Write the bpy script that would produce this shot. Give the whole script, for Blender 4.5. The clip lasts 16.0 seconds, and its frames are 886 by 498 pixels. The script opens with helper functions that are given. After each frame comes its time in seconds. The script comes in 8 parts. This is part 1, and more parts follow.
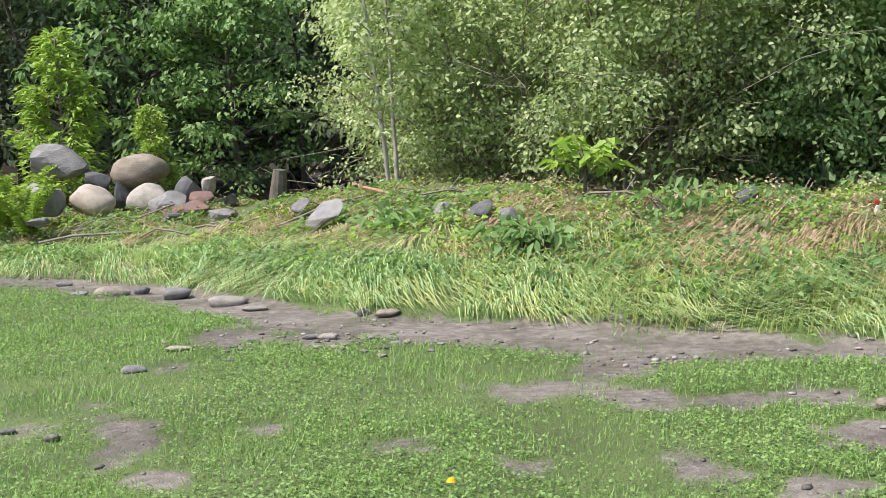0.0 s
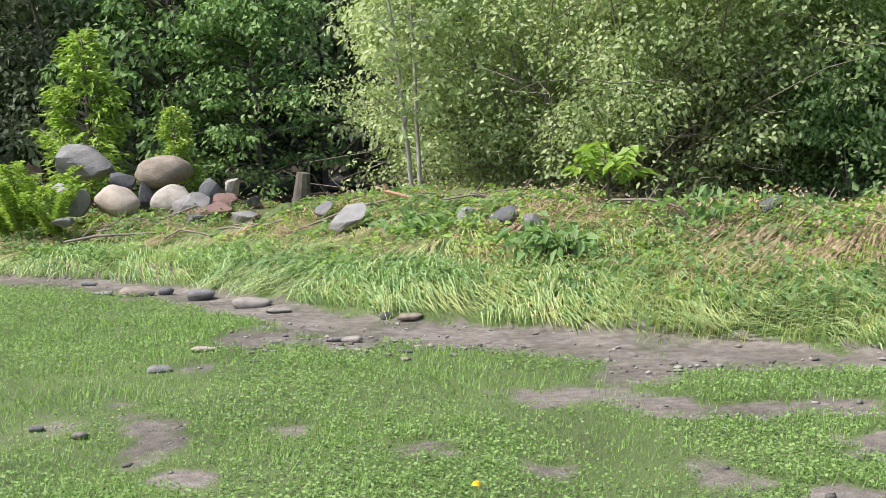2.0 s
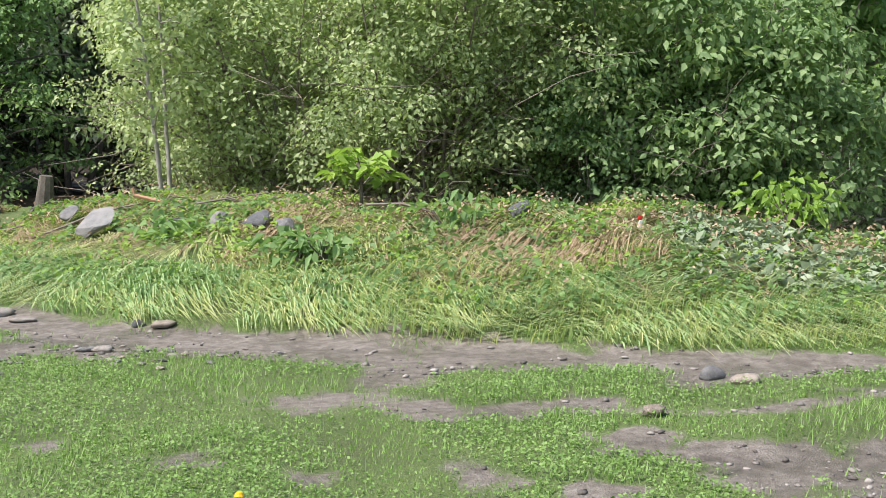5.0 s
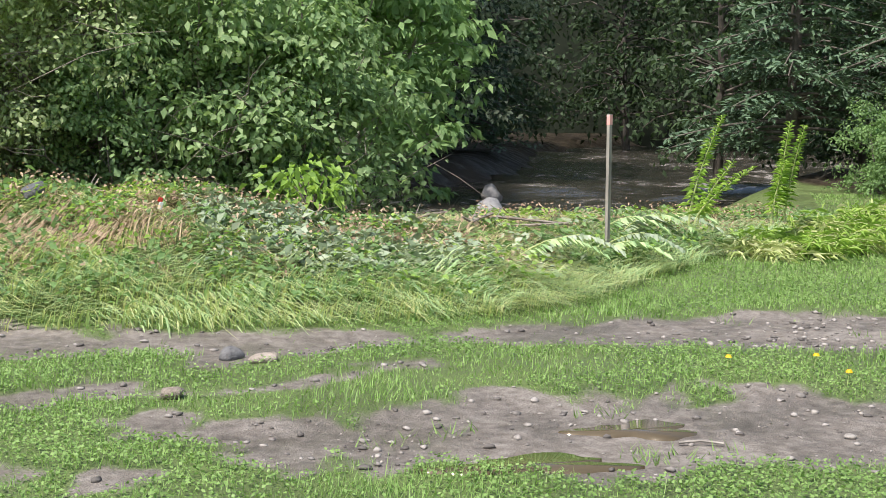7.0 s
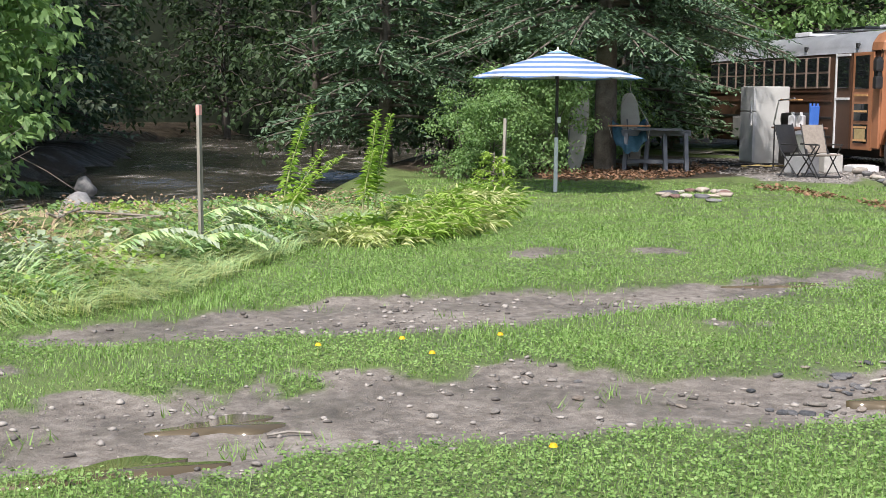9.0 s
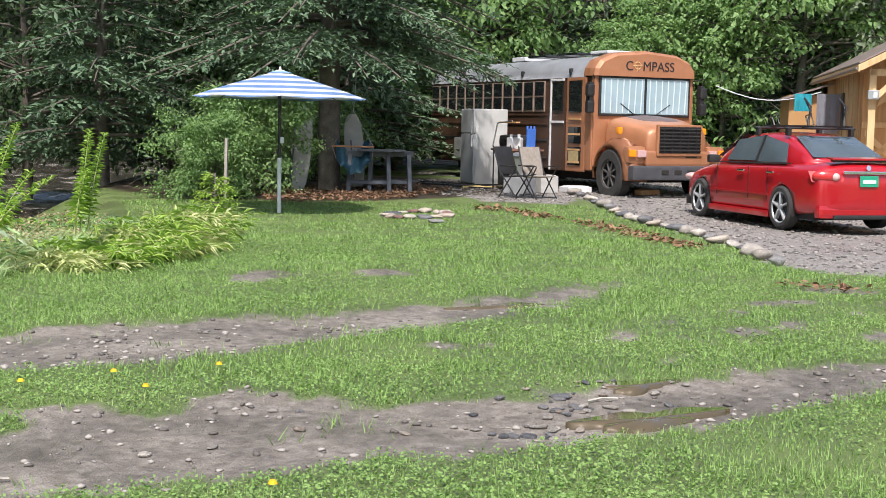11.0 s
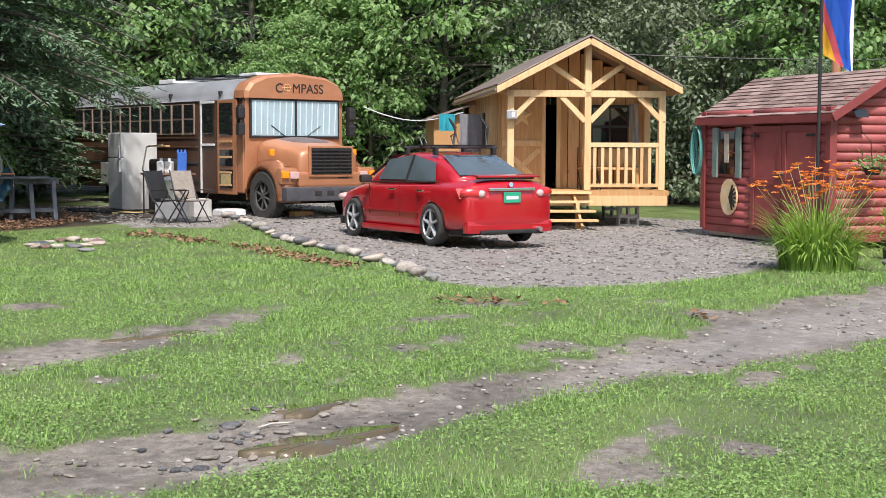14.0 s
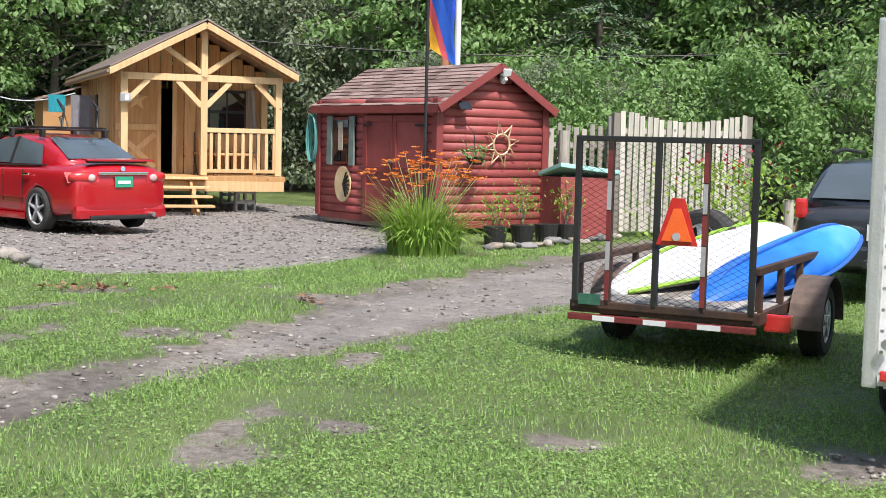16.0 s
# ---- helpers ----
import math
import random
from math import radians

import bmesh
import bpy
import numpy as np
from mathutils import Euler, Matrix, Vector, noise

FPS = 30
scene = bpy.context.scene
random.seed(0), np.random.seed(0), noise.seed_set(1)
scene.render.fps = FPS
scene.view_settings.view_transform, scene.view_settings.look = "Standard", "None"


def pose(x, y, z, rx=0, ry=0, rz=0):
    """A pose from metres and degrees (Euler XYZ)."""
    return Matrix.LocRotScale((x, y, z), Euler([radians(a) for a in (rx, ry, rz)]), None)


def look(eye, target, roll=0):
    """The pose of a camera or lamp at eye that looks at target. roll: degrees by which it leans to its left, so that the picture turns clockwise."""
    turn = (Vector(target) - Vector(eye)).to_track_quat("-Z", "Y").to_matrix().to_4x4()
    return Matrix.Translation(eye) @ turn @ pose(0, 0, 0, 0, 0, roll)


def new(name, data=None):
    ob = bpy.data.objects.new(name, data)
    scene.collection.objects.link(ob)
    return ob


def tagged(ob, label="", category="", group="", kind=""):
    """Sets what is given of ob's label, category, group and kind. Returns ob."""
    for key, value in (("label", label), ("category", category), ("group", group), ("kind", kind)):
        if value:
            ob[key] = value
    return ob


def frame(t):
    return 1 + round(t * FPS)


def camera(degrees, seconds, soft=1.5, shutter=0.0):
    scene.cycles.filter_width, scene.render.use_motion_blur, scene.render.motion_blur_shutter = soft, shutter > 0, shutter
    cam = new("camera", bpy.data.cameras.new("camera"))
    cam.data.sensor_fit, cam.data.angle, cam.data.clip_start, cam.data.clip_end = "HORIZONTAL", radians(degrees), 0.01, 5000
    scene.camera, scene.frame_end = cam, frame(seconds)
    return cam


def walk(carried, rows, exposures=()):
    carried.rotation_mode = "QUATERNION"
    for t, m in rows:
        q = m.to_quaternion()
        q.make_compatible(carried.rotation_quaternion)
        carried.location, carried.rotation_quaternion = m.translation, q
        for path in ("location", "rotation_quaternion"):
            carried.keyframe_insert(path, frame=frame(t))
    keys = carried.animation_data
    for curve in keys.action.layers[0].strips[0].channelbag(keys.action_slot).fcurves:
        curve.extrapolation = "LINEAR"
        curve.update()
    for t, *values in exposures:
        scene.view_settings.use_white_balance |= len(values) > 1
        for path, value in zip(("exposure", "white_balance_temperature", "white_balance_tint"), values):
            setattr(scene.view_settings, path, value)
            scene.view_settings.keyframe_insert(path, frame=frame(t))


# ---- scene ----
cam = camera(37.11, 16.0, soft=0.85)
PATH = [
    (0, (0.661, 0.333, 1.441), (0.741, 2.322, 1.251), -2.1),
    (0.5, (0.66, 0.31, 1.443), (0.706, 2.301, 1.26), -1.9),
    (1, (0.641, 0.288, 1.445), (0.655, 2.28, 1.266), -1.7),
    (1.5, (0.624, 0.286, 1.445), (0.644, 2.278, 1.266), -1.6),
    (2, (0.622, 0.289, 1.447), (0.674, 2.28, 1.265), -1.4),
    (2.5, (0.617, 0.279, 1.447), (0.681, 2.27, 1.266), -1.4),
    (3, (0.612, 0.276, 1.45), (0.668, 2.267, 1.273), -1.7),
    (3.2, (0.61, 0.274, 1.451), (0.667, 2.266, 1.277), -1.7),
    (5.3, (0.57, 0.268, 1.479), (1.097, 2.188, 1.285), -0.5),
    (5.5, (0.574, 0.266, 1.477), (1.168, 2.166, 1.278), -0.3),
    (6, (0.582, 0.26, 1.472), (1.339, 2.099, 1.265), 0.1),
    (6.5, (0.595, 0.256, 1.469), (1.513, 2.02, 1.256), 0.4),
    (7, (0.621, 0.253, 1.466), (1.698, 1.925, 1.254), 0.8),
    (7.5, (0.654, 0.243, 1.47), (1.877, 1.811, 1.257), 0.8),
    (8, (0.679, 0.227, 1.478), (2.025, 1.689, 1.26), 0.8),
    (8.5, (0.708, 0.224, 1.48), (2.151, 1.591, 1.254), 0.6),
    (9, (0.751, 0.221, 1.484), (2.269, 1.504, 1.261), 0.5),
    (9.5, (0.845, 0.22, 1.482), (2.432, 1.419, 1.269), 0.5),
    (10, (0.922, 0.223, 1.488), (2.571, 1.336, 1.285), 0.7),
    (10.2, (0.924, 0.23, 1.49), (2.596, 1.309, 1.291), 0.8),
    (12.3, (0.97, 0.424, 1.501), (2.809, 1.188, 1.32), 0.8),
    (12.5, (0.972, 0.424, 1.505), (2.82, 1.167, 1.324), 0.6),
    (13, (0.959, 0.427, 1.508), (2.834, 1.099, 1.329), 0.4),
    (13.5, (0.947, 0.418, 1.508), (2.854, 0.994, 1.342), 0.2),
    (14, (0.923, 0.371, 1.513), (2.864, 0.83, 1.363), 0.2),
    (14.5, (0.873, 0.351, 1.503), (2.84, 0.681, 1.363), 0.4),
    (15, (0.904, 0.258, 1.511), (2.887, 0.469, 1.369), 0.6),
    (15.5, (0.878, 0.25, 1.519), (2.871, 0.313, 1.367), 0.9),
    (16, (0.853, 0.225, 1.516), (2.843, 0.122, 1.353), 1.4),
]
walk(cam, [(t, look(eye, target, roll)) for t, eye, target, roll in PATH])

# ---- light ----
world = bpy.data.worlds.new("sky")
scene.world = world
world.use_nodes = True
_wn = world.node_tree
_sky = _wn.nodes.new("ShaderNodeTexSky")
_sky.sky_type, _sky.sun_disc = "NISHITA", False
SUN_TO = Vector((-0.58, -0.24, 1.0)).normalized()
_sky.sun_elevation = math.asin(SUN_TO.z)
_sky.sun_rotation = math.atan2(SUN_TO.x, SUN_TO.y)
_sky.air_density, _sky.dust_density = 1.2, 2.5
_wn.nodes["Background"].inputs[1].default_value = 0.14
_wn.links.new(_sky.outputs[0], _wn.nodes["Background"].inputs[0])
sun = new("sun", bpy.data.lights.new("sun", "SUN"))
sun.data.energy, sun.data.angle, sun.data.color = 4.4, radians(2.5), (1.0, 0.93, 0.9)
sun.matrix_world = look((0, 0, 40), Vector((0, 0, 40)) - SUN_TO)
scene.view_settings.exposure = 0.5


# ---- materials ----
def mat(name):
    m = bpy.data.materials.new(name)
    m.use_nodes = True
    nt = m.node_tree
    return m, nt, nt.nodes["Principled BSDF"]


def node(nt, kind, **values):
    n = nt.nodes.new(kind)
    for k, v in values.items():
        if k in n.inputs.keys():
            n.inputs[k].default_value = v
    return n


def ramp(nt, fac, stops):
    r = nt.nodes.new("ShaderNodeValToRGB")
    els = r.color_ramp.elements
    while len(els) < len(stops):
        els.new(0.5)
    for e, (p, c) in zip(els, stops):
        e.position = p
        e.color = (*c, 1) if len(c) == 3 else (c[0], c[0], c[0], 1)
    nt.links.new(fac, r.inputs[0])
    return r.outputs[0]


def mixc(nt, fac, a, b, mode="MIX"):
    m = nt.nodes.new("ShaderNodeMix")
    m.data_type, m.blend_type = "RGBA", mode
    for sock, v in ((m.inputs[0], fac), (m.inputs[6], a), (m.inputs[7], b)):
        if isinstance(v, bpy.types.NodeSocket):
            nt.links.new(v, sock)
        elif isinstance(v, (int, float)):
            sock.default_value = v
        else:
            sock.default_value = (*v, 1)
    return m.outputs[2]


def math_node(nt, op, a, b=0.0, clamp=False):
    m = nt.nodes.new("ShaderNodeMath")
    m.operation, m.use_clamp = op, clamp
    for sock, v in ((m.inputs[0], a), (m.inputs[1], b)):
        if isinstance(v, bpy.types.NodeSocket):
            nt.links.new(v, sock)
        else:
            sock.default_value = v
    return m.outputs[0]


def noise_of(nt, scale, detail=4.0, coords="Object", rough=0.55):
    tc = nt.nodes.new("ShaderNodeTexCoord")
    n = node(nt, "ShaderNodeTexNoise", Scale=scale, Detail=detail, Roughness=rough)
    nt.links.new(tc.outputs[coords], n.inputs["Vector"])
    return n.outputs[0]


def bump(nt, bsdf, height, strength=0.4, distance=0.02):
    b = node(nt, "ShaderNodeBump", Strength=strength, Distance=distance)
    nt.links.new(height, b.inputs["Height"])
    nt.links.new(b.outputs[0], bsdf.inputs["Normal"])


def surface(name, c1, c2, scale=6.0, rough=0.6, metal=0.0, fine=60.0, bumpy=0.2, coat=0.0, island=0.0, objectrandom=0.0):
    """A surface with two scales of variation between two colours."""
    m, nt, b = mat(name)
    n1, n2 = noise_of(nt, scale), noise_of(nt, fine, 3.0)
    fac = math_node(nt, "ADD", math_node(nt, "MULTIPLY", n1, 0.65), math_node(nt, "MULTIPLY", n2, 0.35))
    if island:
        g = nt.nodes.new("ShaderNodeNewGeometry")
        fac = math_node(nt, "ADD", fac, math_node(nt, "MULTIPLY", math_node(nt, "SUBTRACT", g.outputs["Random Per Island"], 0.5), island))
    if objectrandom:
        o = nt.nodes.new("ShaderNodeObjectInfo")
        fac = math_node(nt, "ADD", fac, math_node(nt, "MULTIPLY", math_node(nt, "SUBTRACT", o.outputs["Random"], 0.5), objectrandom))
    col = ramp(nt, fac, [(0.3, c1), (0.7, c2)])
    nt.links.new(col, b.inputs["Base Color"])
    b.inputs["Roughness"].default_value = rough
    b.inputs["Metallic"].default_value = metal
    b.inputs["Coat Weight"].default_value = coat
    b.inputs["Coat Roughness"].default_value = 0.06
    if bumpy:
        bump(nt, b, n2, bumpy, 0.01)
    return m


def foliage(name, colours, translucent=0.42, rough=0.55, spread=1.0):
    """Leaves: each leaf its own tone, some light passing through."""
    m, nt, b = mat(name)
    g = nt.nodes.new("ShaderNodeNewGeometry")
    n1 = noise_of(nt, 0.9, 2.0)
    one = nt.nodes.new("ShaderNodeObjectInfo")
    fac = math_node(nt, "ADD", math_node(nt, "MULTIPLY", g.outputs["Random Per Island"], 0.36 * spread), math_node(nt, "MULTIPLY", n1, 0.4))
    fac = math_node(nt, "ADD", fac, math_node(nt, "MULTIPLY", noise_of(nt, 3.6, 2.0), 0.2))
    fac = math_node(nt, "ADD", fac, math_node(nt, "MULTIPLY", math_node(nt, "SUBTRACT", one.outputs["Random"], 0.5), 0.2))
    k = len(colours) - 1
    col = ramp(nt, fac, [(0.15 + 0.75 * i / k, c) for i, c in enumerate(colours)])
    nt.links.new(col, b.inputs["Base Color"])
    b.inputs["Roughness"].default_value = rough
    b.inputs["Specular IOR Level"].default_value = 0.3
    t = nt.nodes.new("ShaderNodeBsdfTranslucent")
    nt.links.new(mixc(nt, 1.0, col, (1.15, 1.2, 0.8), "MULTIPLY"), t.inputs[0])
    mx = node(nt, "ShaderNodeMixShader", Fac=translucent)
    nt.links.new(b.outputs[0], mx.inputs[1])
    nt.links.new(t.outputs[0], mx.inputs[2])
    nt.links.new(mx.outputs[0], nt.nodes["Material Output"].inputs[0])
    return m


LEAF_ALDER = foliage("leaf_alder", [(0.200, 0.268, 0.125), (0.370, 0.465, 0.220), (0.550, 0.620, 0.350)], spread=1.5)
LEAF_MAPLE = foliage("leaf_maple", [(0.120, 0.205, 0.082), (0.215, 0.350, 0.132), (0.350, 0.490, 0.205)])
# maple colour made brighter so that the bank bushes look sunlit
LEAF_MAPLE_LIT = foliage("leaf_maple_lit", [(0.140, 0.228, 0.100), (0.255, 0.380, 0.165), (0.390, 0.500, 0.250)], spread=1.3)
# woodland shade is put into this leaf colour, far below the maple's
LEAF_SHADED = foliage("leaf_shaded", [(0.030, 0.052, 0.028), (0.058, 0.098, 0.046), (0.105, 0.160, 0.074)])
LEAF_GREY = foliage("leaf_grey", [(0.145, 0.185, 0.130), (0.245, 0.300, 0.200), (0.370, 0.415, 0.290)])
LEAF_BRIGHT = foliage("leaf_bright", [(0.165, 0.290, 0.052), (0.280, 0.430, 0.085), (0.430, 0.540, 0.140)], 0.4)
LEAF_CEDAR = foliage("leaf_cedar", [(0.200, 0.320, 0.060), (0.340, 0.480, 0.095), (0.480, 0.580, 0.150)], 0.3)
NEEDLE = foliage("needle", [(0.055, 0.098, 0.060), (0.110, 0.180, 0.102), (0.195, 0.280, 0.160)], 0.12)
LAWN = foliage("lawn_blades", [(0.120, 0.210, 0.055), (0.222, 0.365, 0.100), (0.345, 0.480, 0.175)], 0.35, spread=1.3)
CLOVER = foliage("clover_leaf", [(0.128, 0.222, 0.062), (0.225, 0.362, 0.108), (0.340, 0.470, 0.180)], 0.35, spread=1.4)
LONG_GRASS = foliage("long_grass", [(0.21, 0.275, 0.09), (0.40, 0.485, 0.185), (0.60, 0.62, 0.33)], 0.35, spread=2.3)
BLUE_GRASS = foliage("blue_grass", [(0.17, 0.28, 0.13), (0.29, 0.44, 0.205), (0.46, 0.58, 0.30)], 0.3, spread=2.3)
STRAW = foliage("straw", [(0.14, 0.092, 0.060), (0.26, 0.180, 0.118), (0.44, 0.34, 0.23)], 0.15, 0.8, spread=2.2)
PALE_LEAF = foliage("pale_leaf", [(0.150, 0.220, 0.125), (0.290, 0.355, 0.235), (0.440, 0.490, 0.370)], 0.2, spread=1.4)
BARK = surface("bark", (0.06, 0.05, 0.04), (0.17, 0.15, 0.125), 5, 0.9, 0, 40, 0.6)
BARK_PALE = surface("bark_pale", (0.22, 0.2, 0.17), (0.42, 0.4, 0.35), 5, 0.85, 0, 30, 0.4)
TWIG = surface("dead_twig", (0.14, 0.115, 0.095), (0.3, 0.26, 0.22), 5, 0.9, 0, 30, 0.3)


UP = np.array([0, 0, 1.0])


# ---- meshes ----
def mesh_of(name, verts, faces, material=None, smooth=False):
    """A mesh from arrays of vertices and of faces with the same number of corners, or a list of such arrays."""
    me = bpy.data.meshes.new(name)
    verts = np.asarray(verts, np.float32).reshape(-1, 3)
    blocks = faces if isinstance(faces, list) else [faces]
    blocks = [np.asarray(b, np.int32) for b in blocks if len(b)]
    loops = np.concatenate([b.ravel() for b in blocks])
    totals = np.concatenate([np.full(len(b), b.shape[1], np.int32) for b in blocks])
    starts = np.concatenate([[0], np.cumsum(totals)[:-1]]).astype(np.int32)
    me.vertices.add(len(verts))
    me.vertices.foreach_set("co", verts.ravel())
    me.loops.add(len(loops))
    me.loops.foreach_set("vertex_index", loops)
    me.polygons.add(len(totals))
    me.polygons.foreach_set("loop_start", starts)
    me.polygons.foreach_set("loop_total", totals)
    if smooth:
        me.polygons.foreach_set("use_smooth", np.ones(len(totals), bool))
    me.update(calc_edges=True)
    me.validate()
    if material:
        me.materials.append(material)
    return me


def child(name, data, parent, label=""):
    ob = new(name, data)
    ob.parent = parent
    return tagged(ob, label)


def empty(name, m, label, category, group="", kind=""):
    ob = new(name)
    ob.empty_display_size = 0.2
    ob.matrix_world = m
    return tagged(ob, label, category, group, kind)


def tubes(lines, sides=5):
    """Vertices and quads of tapered tubes along lines of (points, radii)."""
    vs, fs, base = [], [], 0
    ang = np.arange(sides) * 2 * np.pi / sides
    for pts, rad in lines:
        pts = np.asarray(pts, float)
        tan = np.gradient(pts, axis=0)
        tan /= np.linalg.norm(tan, axis=1)[:, None] + 1e-9
        ref = np.where(np.abs(tan[:, 2:3]) > 0.8, [[1.0, 0.1, 0]], [[0, 0.1, 1.0]])
        a = np.cross(tan, ref)
        a /= np.linalg.norm(a, axis=1)[:, None] + 1e-9
        b = np.cross(tan, a)
        r = np.broadcast_to(np.asarray(rad, float), (len(pts),))
        ring = pts[:, None] + r[:, None, None] * (a[:, None] * np.cos(ang)[None, :, None] + b[:, None] * np.sin(ang)[None, :, None])
        vs.append(ring.reshape(-1, 3))
        n = len(pts)
        i, j = np.meshgrid(np.arange(n - 1), np.arange(sides), indexing="ij")
        k = (j + 1) % sides
        q = np.stack([i * sides + j, i * sides + k, (i + 1) * sides + k, (i + 1) * sides + j], -1).reshape(-1, 4) + base
        fs.append(q)
        base += n * sides
    return np.concatenate(vs), np.concatenate(fs)


def leaves(rng, centres, along, length, width, droop=0.0, fold=0.25):
    """Folded leaves: vertices and triangles. along: the way each leaf points."""
    n = len(centres)
    along = along + 1e-6
    along = along / np.linalg.norm(along, axis=1)[:, None]
    side = np.cross(along, rng.normal(size=(n, 3)) * [0.5, 0.5, 0.5] + [0, 0, 1.0])
    side /= np.linalg.norm(side, axis=1)[:, None] + 1e-9
    up = np.cross(side, along)
    L = (length * rng.uniform(0.65, 1.25, n))[:, None]
    W = (width * rng.uniform(0.7, 1.2, n))[:, None] * 0.5
    tip = centres + along * L - UP * L * droop
    mid = centres + along * L * 0.45
    v = np.stack([centres, mid - side * W + up * W * fold, tip, mid + side * W + up * W * fold], 1).reshape(-1, 3)
    b = np.arange(n)[:, None] * 4
    f = np.concatenate([b + [0, 1, 2], b + [0, 2, 3]], 1).reshape(-1, 3)
    return v, f


def facing_leaves(rng, centres, normals, way, length, width, fold=0.2):
    """Folded leaves whose faces look along their normals and whose tips run along way."""
    n = len(centres)
    normals = normals / (np.linalg.norm(normals, axis=1)[:, None] + 1e-9)
    along = way - normals * np.sum(way * normals, 1)[:, None]
    along /= np.linalg.norm(along, axis=1)[:, None] + 1e-9
    side = np.cross(normals, along)
    L = (length * rng.uniform(0.6, 1.25, n))[:, None]
    W = (width * rng.uniform(0.7, 1.2, n))[:, None] * 0.5
    mid = centres + along * L * 0.42
    v = np.stack([centres, mid - side * W + normals * W * fold, centres + along * L - normals * L * .12, mid + side * W + normals * W * fold], 1).reshape(-1, 3)
    b = np.arange(n)[:, None] * 4
    return v, np.concatenate([b + [0, 1, 2], b + [0, 2, 3]], 1).reshape(-1, 3)


def blades(rng, roots, lean, height, width, steps=1):
    """Grass: roots (n, 3), lean (n, 3) the tip's offset sideways. One tapering blade each, bent in `steps` pieces."""
    n = len(roots)
    h = (height * rng.uniform(0.5, 1.3, n))[:, None]
    side = np.stack([-lean[:, 1], lean[:, 0], np.zeros(n)], 1) + rng.normal(size=(n, 3)) * [0.02, 0.02, 0]
    side /= np.linalg.norm(side, axis=1)[:, None] + 1e-9
    w = (width * rng.uniform(0.6, 1.3, n))[:, None] * 0.5
    rows = []
    for k in range(steps):
        u = k / steps
        c = roots + lean * u * u * h / height + UP * h * (u * (1.25 - 0.25 * u))
        rows += [c - side * w * (1 - 0.5 * u), c + side * w * (1 - 0.5 * u)]
    rows.append(roots + lean * h / height + UP * h)
    m = 2 * steps + 1
    v = np.stack(rows, 1).reshape(-1, 3)
    b = np.arange(n)[:, None] * m
    quads = [np.concatenate([b + [2 * k, 2 * k + 1, 2 * k + 3, 2 * k + 2]], 1) for k in range(steps - 1)]
    tris = b + [2 * steps - 2, 2 * steps - 1, 2 * steps]
    return v, ([np.concatenate(quads)] if quads else []) + [tris]


def smooth01(a, b, x):
    t = np.clip((x - a) / (b - a), 0, 1)
    return t * t * (3 - 2 * t)


def polyline_near(px, py, line):
    """For points: signed distance to a polyline (positive to its left) and the interpolated third column."""
    best = np.full(px.shape, 1e9)
    sign = np.zeros(px.shape)
    value = np.zeros(px.shape)
    for (x0, y0, v0), (x1, y1, v1) in zip(line[:-1], line[1:]):
        dx, dy = x1 - x0, y1 - y0
        u = np.clip(((px - x0) * dx + (py - y0) * dy) / (dx * dx + dy * dy), 0, 1)
        ex, ey = px - x0 - u * dx, py - y0 - u * dy
        d = np.hypot(ex, ey)
        m = d < best
        best = np.where(m, d, best)
        sign = np.where(m, np.where(dx * (py - y0) - dy * (px - x0) > 0, 1.0, -1.0), sign)
        value = np.where(m, v0 + u * (v1 - v0), value)
    return best, sign, value


def lattice_noise(x, y, seed=0):
    """Smooth value noise, 0 to 1."""
    xi, yi = np.floor(x).astype(int), np.floor(y).astype(int)
    fx, fy = x - xi, y - yi
    fx, fy = fx * fx * (3 - 2 * fx), fy * fy * (3 - 2 * fy)

    def h(a, b):
        n = (a * 374761393 + b * 668265263 + seed * 974634777) & 0x7FFFFFFF
        n = ((n ^ (n >> 13)) * 1274126177) & 0x7FFFFFFF
        return ((n ^ (n >> 16)) & 0xFFFF) / 65535.0

    return (h(xi, yi) * (1 - fx) + h(xi + 1, yi) * fx) * (1 - fy) + (h(xi, yi + 1) * (1 - fx) + h(xi + 1, yi + 1) * fx) * fy


# ---- the lie of the land ----
# foot of the flood berm: x, y, crest height
BERM = [(-14, 19, .5), (-5.5, 15.5, .3), (-2.7, 14.2, .48), (-1.3, 12.8, .72), (.3, 10.7, .66), (1.6, 9.9, .64), (3, 8.9, .66), (4.1, 8.3, .6),
        (5.9, 7.75, .42), (7, 8.1, .37), (8.2, 8.9, .36), (11.6, 10.5, .2), (13.7, 11.2, .1), (15.5, 13, .04), (20, 17.5, .04), (30, 22, 0)]
# washed-out mud by the berm's foot, and the muddy drive: x, y, half width
WASH = [(-6, 15.4, .8), (-4, 14.5, .85), (-2.4, 13.6, .6), (-1, 11.7, .35), (.3, 10.0, .55), (1.5, 9.2, .6), (2.5, 8.6, .55), (3.4, 8.0, .35), (4.2, 7.6, .4), (5, 7.4, .2),
        (6.2, 7.0, .45), (7.4, 6.5, .8), (8.3, 6.1, .75), (9.1, 5.7, .6), (10.2, 5.3, .42), (11.4, 5.05, .35), (12.8, 4.8, .12)]
DRIVE = [(2.7, 5.85, .1), (3.2, 5.4, .4), (4.2, 5.05, .72), (5.2, 4.55, .78), (6.2, 4.0, .72), (7.0, 3.1, .55), (7.9, 2.55, .5), (8.8, 2.0, .38), (9.8, 1.5, .38),
         (11, .7, .7), (12.5, .0, .9), (14, -1.0, 1.15), (16, -2.3, 1.25), (20, -4.6, 1.3), (30, -10, 1.5)]
